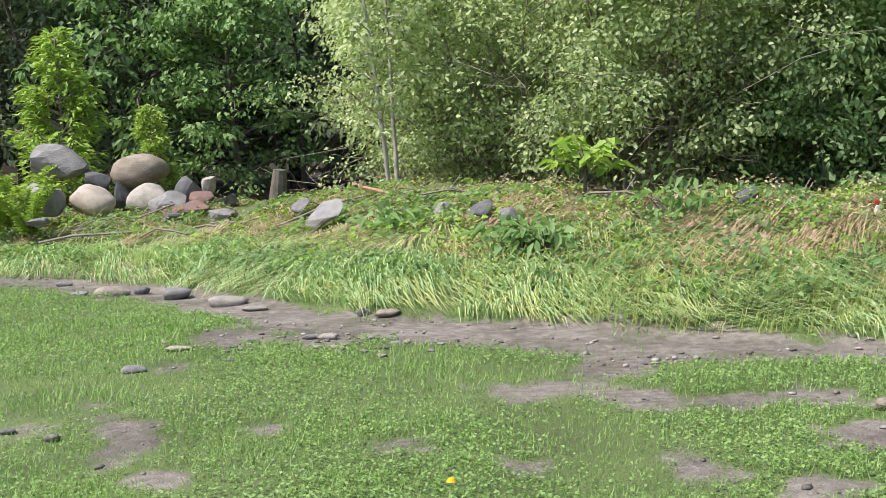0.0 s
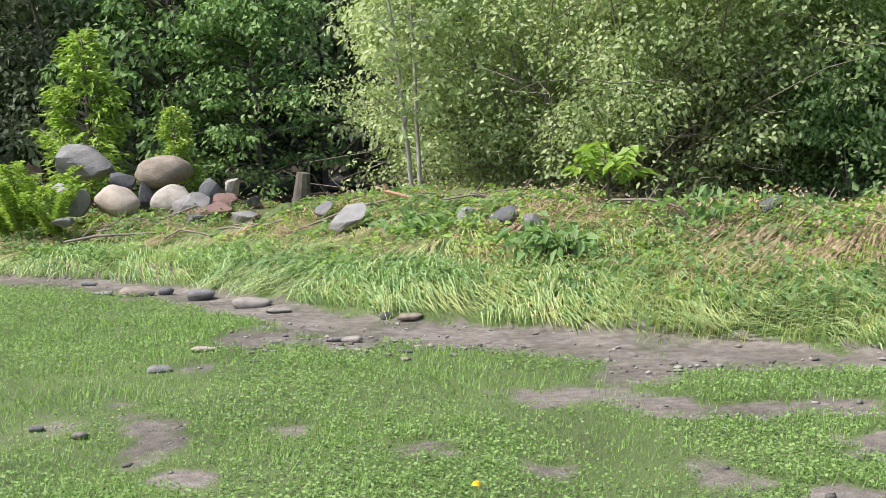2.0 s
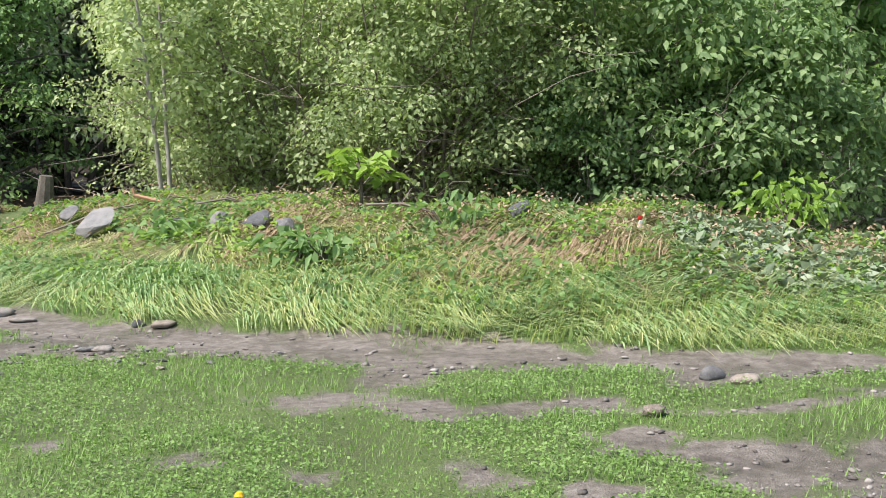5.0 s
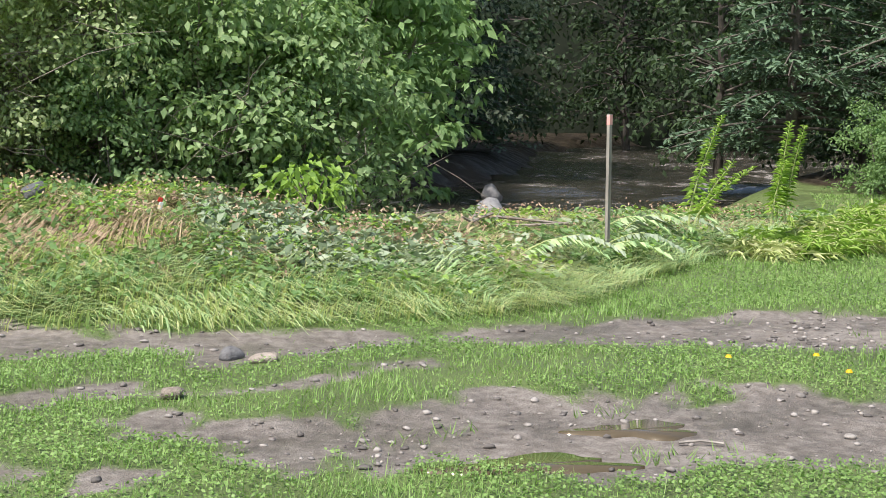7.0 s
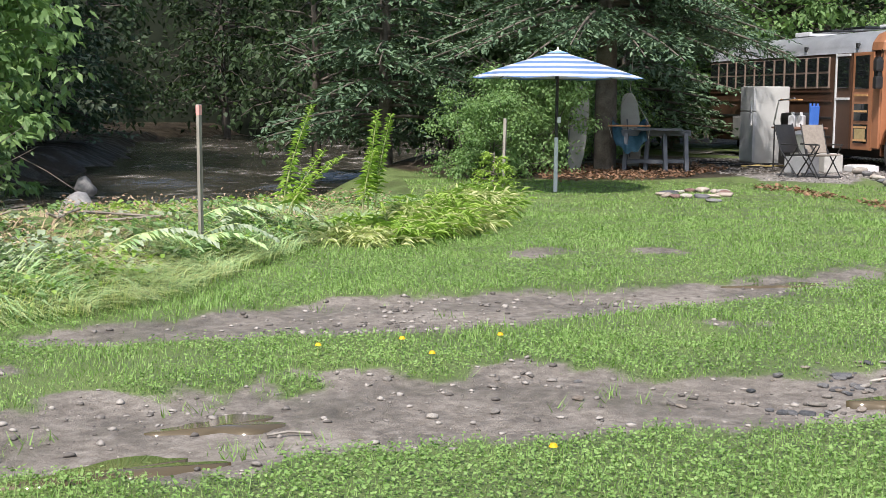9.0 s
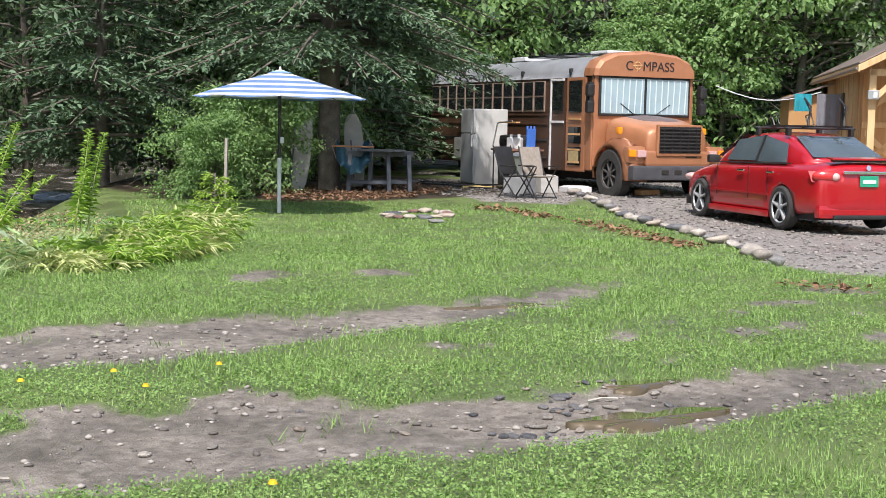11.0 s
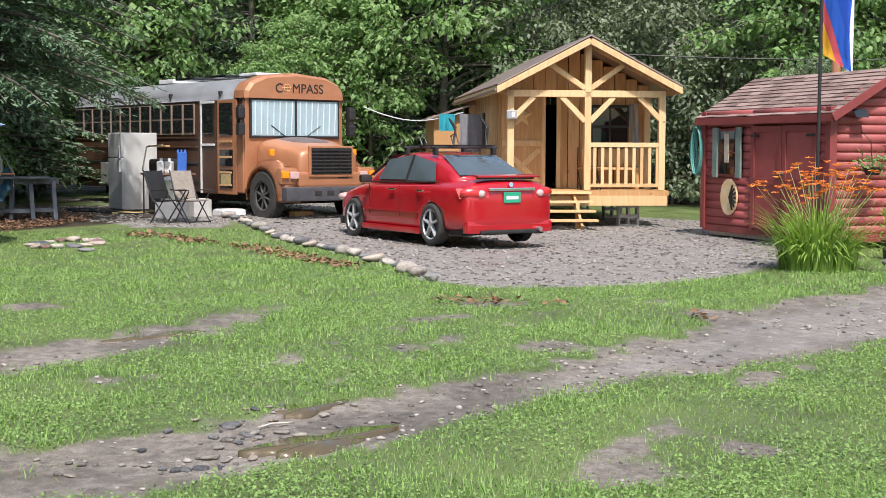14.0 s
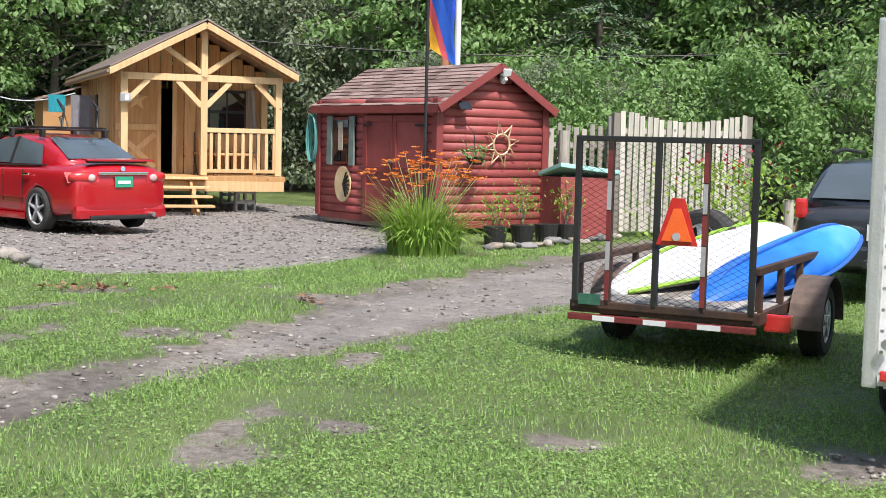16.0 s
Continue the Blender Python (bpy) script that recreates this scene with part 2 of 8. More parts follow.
# small bare patches: x, y, radius
BARE = [(.2, 9.25, .36), (-.4, 9.45, .26), (.75, 9.1, .35), (1.43, 7.34, .27), (2.0, 6.9, .24), (2.3, 6.85, .3), (2.05, 8.0, .34), (2.65, 6.85, .28), (1.9, 5.5, .26), (2.25, 5.2, .22), (3.74, 7.35, .4),
        (2.75, 6.05, .2), (-1.24, 6.76, .1), (-.92, 8.3, .13), (11.2, 7.9, .34), (12.2, 7.1, .3), (11.0, 1.9, .34), (7.0, .97, .32), (7.76, .46, .2), (8.7, 4.45, .2), (13.5, 2.9, .25), (14.2, 1.2, .2),
        (7.4, -.73, .18), (7.0, -2.1, .4), (13.2, .8, .2)]
RUTS = [[(-.95, 7.3, .1), (-.6, 6.5, .11), (-.29, 5.6, .11)], [(.1, 6.6, .1), (.8, 6.1, .12), (1.4, 5.45, .12), (2.0, 5.2, .1)], [(8.6, 3.1, .14), (10.5, 2.9, .16), (12.5, 2.4, .16), (14.5, 1.6, .1)],
        [(9.3, 3.7, .1), (11.5, 3.45, .12), (13.5, 2.8, .1)], [(7, 1.2, .12), (9, .6, .14), (10.5, 0, .1)], [(2.2, 6.9, .2), (3.4, 6.4, .2), (4.6, 6.6, .12)]]
PAD = [(29.5, 14.6), (27.6, 16.0), (25.9, 15.6), (24.13, 13.50), (23.03, 11.28), (23.42, 9.86), (24.9, 10.3), (24, 9.5), (21.1, 7.7), (19, 6.0), (17.4, 4.9), (15.8, 4.1), (15.2, 3.4), (15.4, 2.5), (16.1, 1.5), (17.4, .5), (19.0, .0), (22.2, -.4), (25, -.5),
       (29, -.5), (31, 3), (34, 12), (33, 20), (30.5, 16.5)]
RIVER = [(-40, 21), (-6, 20.8), (3, 19.6), (6.4, 13.6), (9.5, 13.5), (14, 14.0), (17.2, 15.8), (19.6, 18.6), (29, 24.5), (43, 35), (60, 46), (56, 62), (38, 50), (22, 31.5), (12, 25.5), (-6, 27), (-40, 29)]


def inside_distance(px, py, poly):
    """Signed distance to a polygon's edge, positive inside."""
    inside = np.zeros(px.shape, bool)
    pts = list(poly) + [poly[0]]
    for (x0, y0), (x1, y1) in zip(pts[:-1], pts[1:]):
        cross = (y0 > py) != (y1 > py)
        inside ^= cross & (px < (x1 - x0) * (py - y0) / (y1 - y0 + 1e-12) + x0)
    d, _, _ = polyline_near(px, py, [(x, y, 0) for x, y in pts])
    return np.where(inside, d, -d)


def land(px, py):
    px, py = np.asarray(px, float), np.asarray(py, float)
    d, s, h = polyline_near(px, py, BERM)
    out = d * s
    o = out / np.interp(px, [-2.5, .5, 5, 7, 11, 15], [1, .9, .72, .6, .5, .5])
    rise = 0.24 * smooth01(-.05, .45, out) + 0.76 * smooth01(.15, 3.7, o)
    back = smooth01(4.2, 6.2, o)
    lumps = (lattice_noise(px * 1.6, py * 1.6, 3) - .5) * .16 + (lattice_noise(px * 4, py * 4, 4) - .5) * .07
    z = h * rise * (1 - back) + lumps * np.clip(rise * 1.5, 0, 1) * smooth01(.02, .3, h) - 0.1 * back
    z = z + (lattice_noise(px * .5, py * .5, 7) - .5) * .03 + (lattice_noise(px * 2.2, py * 2.2, 8) - .5) * .015
    z = z + .2 * smooth01(20, 31, np.hypot(px - .8, py - .3)) * smooth01(4, 9, py) * (1 - smooth01(14, 22, out))
    z = z - 0.75 * smooth01(-.8, 1.2, inside_distance(px, py, RIVER))
    dw, _, w = polyline_near(px, py, WASH)
    dd, _, w2 = polyline_near(px, py, DRIVE)
    z = z - .04 * smooth01(.1, -.25, dw - w) - .035 * smooth01(.1, -.3, dd - w2)
    far = np.hypot(px, py)
    return z + smooth01(60, 220, far) * 8


def land1(x, y):
    return float(land(np.array([x]), np.array([y]))[0])


def bare(px, py):
    """How far inside bare mud a point lies (metres, negative outside)."""
    dw, _, w = polyline_near(px, py, WASH)
    dd, _, w2 = polyline_near(px, py, DRIVE)
    m = np.maximum(w - dw, w2 - dd)
    for line in RUTS:
        dr, _, wr = polyline_near(px, py, line)
        m = np.maximum(m, (wr - dr) - .13)
    for x, y, r in BARE:
        m = np.maximum(m, r * .8 - np.hypot((px - x), (py - y)))
    return m + (lattice_noise(px * 3.1, py * 3.1, 11) - .5) * .45 + (lattice_noise(px * 9, py * 9, 12) - .5) * .3


def make_ground():
    fx = np.concatenate([np.geomspace(900, 40, 14) * -1, np.arange(-32, -8, 2.0), np.arange(-8, 26, .11), np.arange(26, 62, 1.0), np.geomspace(64, 900, 12)])
    fy = np.concatenate([np.geomspace(900, 40, 14) * -1, np.arange(-32, -7, 2.0), np.arange(-7, 20, .11), np.arange(20, 64, 1.0), np.geomspace(66, 900, 12)])
    X, Y = np.meshgrid(fx, fy, indexing="xy")
    Z = land(X, Y)
    nx, ny = len(fx), len(fy)
    i, j = np.meshgrid(np.arange(ny - 1), np.arange(nx - 1), indexing="ij")
    q = np.stack([i * nx + j, i * nx + j + 1, (i + 1) * nx + j + 1, (i + 1) * nx + j], -1).reshape(-1, 4)
    m, nt, b = mat("ground")
    at = nt.nodes.new("ShaderNodeAttribute")
    at.attribute_name = "cover"
    sep = nt.nodes.new("ShaderNodeSeparateColor")
    nt.links.new(at.outputs["Color"], sep.inputs[0])
    n1, n2, n3 = noise_of(nt, 1.2), noise_of(nt, 14.0, 5.0), noise_of(nt, 90.0, 4.0)
    soil = ramp(nt, math_node(nt, "ADD", math_node(nt, "ADD", math_node(nt, "MULTIPLY", n2, .4), math_node(nt, "MULTIPLY", n3, .3)), math_node(nt, "MULTIPLY", n1, .3)), [(.38, (.082, .07, .058)), (.5, (.168, .147, .124)), (.62, (.275, .25, .218))])
    turf = ramp(nt, math_node(nt, "ADD", math_node(nt, "MULTIPLY", n1, .45), math_node(nt, "MULTIPLY", n3, .55)), [(.3, (.085, .078, .05)), (.48, (.095, .135, .042)), (.75, (.165, .225, .07))])
    grit = ramp(nt, math_node(nt, "ADD", math_node(nt, "MULTIPLY", n3, .45), math_node(nt, "MULTIPLY", noise_of(nt, 9.0, 7.0, "Object", .85), .55)), [(.36, (.105, .095, .085)), (.5, (.215, .2, .183)), (.62, (.40, .375, .35))])
    # woodland floor: near-black brown, much darker than the scattered leaf litter
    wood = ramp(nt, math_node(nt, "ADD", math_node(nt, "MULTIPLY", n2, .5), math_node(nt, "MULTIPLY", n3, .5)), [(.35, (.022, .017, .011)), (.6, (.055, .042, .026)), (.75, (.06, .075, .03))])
    edge = math_node(nt, "MULTIPLY", math_node(nt, "SUBTRACT", n3, .5), .5)

    def cut(channel, gain=6.0):
        return math_node(nt, "ADD", math_node(nt, "MULTIPLY", math_node(nt, "ADD", math_node(nt, "SUBTRACT", channel, .5), edge), gain), .5, True)

    col = mixc(nt, cut(sep.outputs[0]), turf, soil)
    col = mixc(nt, cut(sep.outputs[1]), col, grit)
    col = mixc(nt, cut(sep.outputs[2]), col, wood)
    nt.links.new(col, b.inputs["Base Color"])
    damp = ramp(nt, n1, [(.42, (.38,)), (.58, (.85,))])
    nt.links.new(damp, b.inputs["Roughness"])
    b.inputs["Specular IOR Level"].default_value = .35
    bump(nt, b, math_node(nt, "ADD", math_node(nt, "MULTIPLY", n2, .7), math_node(nt, "MULTIPLY", n3, .6)), .8, .03)
    me = mesh_of("ground", np.stack([X, Y, Z], -1), q, m, True)
    x, y = X.ravel(), Y.ravel()
    mud = np.clip(.5 + bare(x, y) * 1.6, 0, 1)
    pad = np.clip(.5 + (inside_distance(x, y, PAD) + (lattice_noise(x * 3, y * 3, 21) - .5) * .3) * 1.2, 0, 1)
    dd, _, w2 = polyline_near(x, y, DRIVE)
    pad = np.maximum(pad, np.clip((w2 - dd) * 1.4, 0, .55) * smooth01(6.5, 9.5, x))
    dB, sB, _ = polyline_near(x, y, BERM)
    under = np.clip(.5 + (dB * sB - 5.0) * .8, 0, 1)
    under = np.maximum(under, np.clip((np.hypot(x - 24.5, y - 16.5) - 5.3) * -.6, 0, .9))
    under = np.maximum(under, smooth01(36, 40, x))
    colour = np.stack([mud, pad, under, np.ones_like(mud)], -1).astype(np.float32)
    layer = me.color_attributes.new("cover", "FLOAT_COLOR", "POINT")
    layer.data.foreach_set("color", colour.ravel())
    return tagged(new("ground", me), "grassy lawn with washed-out mud, gravel and woodland floor", "ground", kind="structure")


make_ground()


def make_water():
    m, nt, b = mat("river_water")
    n1, n2 = noise_of(nt, .7, 5.0), noise_of(nt, 2.6, 6.0)
    b.inputs["Base Color"].default_value = (.09, .075, .055, 1)
    foam = ramp(nt, math_node(nt, "ADD", math_node(nt, "MULTIPLY", n1, .55), math_node(nt, "MULTIPLY", n2, .5)), [(.5, (.040, .036, .029)), (.58, (.075, .067, .055)), (.64, (.34, .32, .29))])
    nt.links.new(foam, b.inputs["Base Color"])
    b.inputs["Roughness"].default_value = .12
    xs, ys = np.arange(-40, 61, .4), np.arange(15, 63, .4)
    X, Y = np.meshgrid(xs, ys)
    a, c = (X * .8 + Y * .6), (X * -.6 + Y * .8)
    Z = -.5 + .2 * (lattice_noise(a * .9, c * .6, 31) - .5) + .22 * (lattice_noise(a * .5, c * .25, 33) - .5) + .06 * (lattice_noise(a * 2.2, c * 2.2, 32) - .5)
    nx, ny = len(xs), len(ys)
    i, j = np.meshgrid(np.arange(ny - 1), np.arange(nx - 1), indexing="ij")
    q = np.stack([i * nx + j, i * nx + j + 1, (i + 1) * nx + j + 1, (i + 1) * nx + j], -1).reshape(-1, 4)
    keep = inside_distance(X.ravel(), Y.ravel(), RIVER)[q].max(1) > -1.5
    bump(nt, b, n2, .6, .06)
    tagged(new("water", mesh_of("water", np.stack([X, Y, Z], -1), q[keep], m, True)), "brown flood-swollen river with choppy ripples", "river", kind="structure")


make_water()


# ---- trees ----
def broadleaf(name, seed, height, spread, n_leaf, leaf, material, bark=BARK, crown_from=.25, stems=1, clumps=60, droop=.3, clump_r=.55, lean=(0, 0), flat=.6, bare=0, wide=.62):
    """A broad-leaved tree or bush: trunk and limbs in one mesh, the crown of single leaves in another. Returns both meshes."""
    rng = np.random.default_rng(seed)
    lines, ends = [], []
    for s in range(stems):
        a0 = rng.uniform(0, 6.28)
        out = spread * (.15 if stems == 1 else rng.uniform(.3, .95))
        top = np.array([math.cos(a0) * out + lean[0], math.sin(a0) * out + lean[1], height * rng.uniform(.8, .97)])
        start = np.array([math.cos(a0) * .12 * stems ** .5, math.sin(a0) * .12 * stems ** .5, -.25])
        u = np.linspace(0, 1, 9)[:, None]
        bend = rng.normal(size=3) * [.12, .12, 0] * height * .2
        trunk = start + (top - start) * u + bend * np.sin(u * 3.14) + rng.normal(size=(9, 3)) * .02 * height * .1
        r0 = height * (.016 if stems == 1 else .008)
        lines.append((trunk, r0 * (1 - .85 * u[:, 0])))
        k = max(4, clumps // stems)
        for c in range(k):
            h = crown_from + (1 - crown_from) * rng.uniform(0, 1) ** .85
            root = np.array([np.interp(h, u[:, 0], trunk[:, d]) for d in range(3)])
            a = rng.uniform(0, 6.28)
            profile = math.sin(min(1, (1.08 - h) / (1.08 - crown_from)) * 1.75 + .25) if stems == 1 else math.sqrt(max(.08, 1.05 - h))
            reach = spread * max(.2, profile) * rng.uniform(.45, 1.0)
            end = root + [math.cos(a) * reach, math.sin(a) * reach, reach * rng.uniform(-.15, .45) - droop * reach * .5]
            end[2] = max(end[2], .25)
            v = np.linspace(0, 1, 5)[:, None]
            limb = root + (end - root) * v + UP * np.sin(v * 3.14) * reach * .12 + rng.normal(size=(5, 3)) * .03 * reach * v
            lines.append((limb, r0 * .35 * (1 - .8 * v[:, 0]) * (1 - .5 * h)))
            ends += [limb[4], limb[3] + rng.normal(size=3) * .1 * reach, (limb[2] + limb[3]) / 2 + rng.normal(size=3) * .12 * reach]
    for k in range(bare):
        # leafless dead twigs, crooked, low in the bush
        a, h = rng.uniform(0, 6.28), rng.uniform(.04, .62)
        reach = spread * rng.uniform(.6, 1.12)
        way = np.array([math.cos(a), math.sin(a), 0])
        v = np.linspace(0, 1, 6)[:, None]
        limb = way * reach * (.25 + .75 * v) + UP * height * (h * .5 + h * .6 * v) + np.cumsum(rng.normal(size=(6, 3)) * .075 * reach, 0) * [1, 1, .7]
        lines.append((limb, .013 * (1 - .8 * v[:, 0])))
        for q in (2, 3, 4):
            tip = limb[q] + way * reach * .2 + rng.normal(size=3) * .2 * reach
            lines.append((np.array([limb[q], (limb[q] + tip) / 2 + rng.normal(size=3) * .05, tip]), [.006, .005, .002]))
    v, f = tubes(lines, 5)
    wood = mesh_of(name + "_wood", v, f, bark, True)
    ends = np.array(ends)
    pick = rng.integers(0, len(ends), n_leaf)
    d = rng.normal(size=(n_leaf, 3))
    d /= np.linalg.norm(d, axis=1)[:, None]
    size = clump_r * rng.uniform(.45, 1.3, len(ends))[pick][:, None]
    pos = ends[pick] + d * (rng.uniform(0, 1, n_leaf) ** .42)[:, None] * np.array([1, 1, flat]) * size
    pos[:, 2] = np.maximum(pos[:, 2], .03)
    normals = d * [.75, .75, .5] + [0, 0, .62] + rng.normal(size=(n_leaf, 3)) * .42
    way = d * [1, 1, 0] + rng.normal(size=(n_leaf, 3)) * .7 - [0, 0, .35 + droop]
    v, f = facing_leaves(rng, pos, normals, way, leaf, leaf * wide)
    return wood, mesh_of(name + "_leaves", v, f, material)


def conifer(name, seed, height, spread, n_branch, material, card=.16, from_h=.03, droop=.25, bark=BARK, fine=1.0, up=0.0, low=1.0):
    """A spruce, fir or cedar: whorls of boughs, each with side twigs bearing needle sprays."""
    rng = np.random.default_rng(seed)
    lines = [(np.array([[0, 0, -.3], [.03, 0, height * .5], [0, 0, height]]), [height * .017, height * .01, .01])]
    P, A = [], []
    for b in range(n_branch):
        h = from_h + (1 - from_h) * ((b + rng.uniform(0, 1)) / n_branch) ** low
        a = rng.uniform(0, 6.28)
        reach = spread * (1 - h) ** .8 * rng.uniform(.75, 1.08) + .08
        v = np.linspace(0, 1, 7)[:, None]
        way = np.array([math.cos(a), math.sin(a), 0])
        bough = np.array([0, 0, h * height]) + way * reach * v + UP * reach * ((.12 + up) * v - droop * v ** 2 + .13 * v ** 3)
        lines.append((bough, .022 * reach ** .7 * (1 - .85 * v[:, 0]) + .003))
        side = np.cross(way, [0, 0, 1])
        nt_ = int((9 + reach * 7) * fine)
        for t in range(nt_):
            q = .12 + .88 * (t + rng.uniform(0, 1)) / nt_
            root = np.array([np.interp(q, v[:, 0], bough[:, d]) for d in range(3)])
            tl = reach * .36 * (1.05 - q) + .12
            tw = side * rng.choice([-1, 1]) * .8 + way * .75 + [0, 0, rng.uniform(-.3, .12)]
            k = max(2, int(tl / (card * .4)))
            s = (np.arange(k) + rng.uniform(0, 1, k))[:, None] / k
            P.append(root + tw * tl * s - UP * s ** 2 * tl * .2)
            A.append(tw + rng.normal(size=(k, 3)) * .45)
    v, f = tubes(lines, 5)
    wood = mesh_of(name + "_wood", v, f, bark, True)
    P, A = np.concatenate(P), np.concatenate(A)
    v, f = leaves(rng, P, A, card, card * .36, .1, .1)
    return wood, mesh_of(name + "_sprays", v, f, material)


def plant(name, meshes, x, y, turn, scale, label, category, group="", z=None, tilt=(0, 0), squash=1.0):
    zz = land1(x, y) if z is None else z
    m = Matrix.LocRotScale((x, y, zz), Euler((tilt[0], tilt[1], turn)), (scale, scale, scale * squash))
    ob = empty(name, m, label, category, group)
    child("trunk", meshes[0], ob)
    child("crown", meshes[1], ob)
    return ob


ALDERS = [broadleaf("alder", 11 + i, 4.2, 2.2, 26000, .074, LEAF_ALDER, TWIG, .2, 9, 150, .1, .4, bare=40, flat=.75) for i in range(2)]
MAPLES = [broadleaf("maple", 31 + i, 11, 3.6, 7500, .23, LEAF_MAPLE, BARK, .14, 1, 95, .35, .85, flat=.4) for i in range(2)]
SHADED_TREES = [broadleaf("dark_tree", 41 + i, 13, 3.8, 5600, .3, LEAF_SHADED, BARK, .1, 1, 100, .3, .95, flat=.45) for i in range(2)]
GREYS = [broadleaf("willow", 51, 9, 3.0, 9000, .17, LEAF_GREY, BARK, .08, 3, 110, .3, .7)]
RIVER_SHADE = broadleaf("river_shade_tree", 59, 19, 6.0, 7000, .38, LEAF_SHADED, BARK, .5, 1, 110, .2, 1.4)
THICKET = broadleaf("thicket", 57, 3.4, 2.0, 9000, .13, LEAF_MAPLE, BARK, .08, 7, 110, .25, .45, bare=14)
BANK_BUSH = broadleaf("bank_bush", 58, 3.6, 2.0, 14000, .12, LEAF_MAPLE_LIT, TWIG, .08, 8, 130, .2, .45, bare=16)
SPRUCES = [conifer("spruce", 61 + i, 13, 4.0, 130, NEEDLE, .24, .07, .38, BARK, .75) for i in range(2)]

rng = random.Random(5)
# alders along the water behind the berm
for x, y, s, t in [(2.6, 17.6, 1.0, 1.9), (4.0, 17.0, 1.05, 3.3), (5.4, 17.3, 1.1, 4.4), (3.2, 19.2, 1.3, 5.2), (5.0, 19.4, 1.35, .8), (6.6, 18.7, 1.3, 3.9)]:
    plant("alder_bush", ALDERS[rng.randrange(2)], x, y, t, s, "dense grey-green alder bush with dead lower twigs on the riverbank", "bush", "riverbank alders", z=-.1)
plant("alder_bush", ALDERS[0], 1.55, 18.0, 2.9, .88, "loose yellow-green alder bush beside the birch saplings", "bush", "riverbank alders", z=-.1)
for x, y, s, t in [(7.0, 16.4, 1.1, .4), (8.9, 18.2, 1.3, 2.6), (8.1, 16.3, .85, 4.1), (6.1, 16.0, .7, 5.0)]:
    plant("thicket_bush", BANK_BUSH, x, y, t, s, "leafy green bush on the riverbank", "bush", "riverbank thickets", z=-.2)
# a maple that leans out over the water
LEANING = broadleaf("leaning_maple", 37, 6.5, 3.0, 6500, .2, LEAF_MAPLE, BARK_PALE, .16, 3, 66, .55, .6, lean=(.6, -.8), flat=.32, wide=.6)
plant("maple_tree", LEANING, 10.9, 20.0, .3, 1.0, "leafy maple with large bright leaves leaning over the river", "tree", "riverside trees", z=-.3)
plant("maple_tree", LEANING, 12.6, 22.6, 2.1, 1.05, "leafy maple with pale branches over the river", "tree", "riverside trees", z=-.3)
for x, y, s, t in [(-1.7, 23.5, .5, 4.0), (-3.4, 25.0, .7, 5.0)]:
    plant("maple_tree", MAPLES[rng.randrange(2)], x, y, t, s, "green maple with drooping leaves across the river", "tree", "riverside trees", z=-.1)


# the woods all round, denser to the back and darker there by leaf colour
def woods():
    r = random.Random(8)
    kinds = [(SHADED_TREES, "dark_tree", "tall shaded broad-leaved woodland tree"), (MAPLES, "maple_tree", "tall green maple at the wood's edge"), (SPRUCES, "spruce_tree", "dark green spruce in the woods"), (GREYS, "willow_tree", "grey-green leafy tree at the wood's edge")]
    spots = []
    for a in range(-40, 128, 5):
        for ring, d0 in enumerate((31, 37, 45)):
            az = math.radians(a + r.uniform(-1.6, 1.6) + ring * 1.3)
            d = d0 + r.uniform(-2, 2)
            x, y = .8 + d * math.sin(az), .3 + d * math.cos(az)
            deg_ = a
            if ring == 2 and (a // 5) % 2:
                continue
            if inside_distance(np.array([x]), np.array([y]), RIVER)[0] > -1.0:
                continue
            if 56 < deg_ < 118:
                continue
            if math.hypot(x - 24, y - 16) < 5.5 or math.hypot(x - 29, y - 14) < 7:
                continue
            spots.append((x, y, ring, deg_))
    for x, y, ring, a in spots:
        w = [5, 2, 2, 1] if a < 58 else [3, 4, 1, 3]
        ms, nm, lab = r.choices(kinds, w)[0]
        plant(nm, r.choice(ms), x, y, r.uniform(0, 6.28), r.uniform(.8, 1.2), lab, "tree", "surrounding woods", z=-.2)


woods()


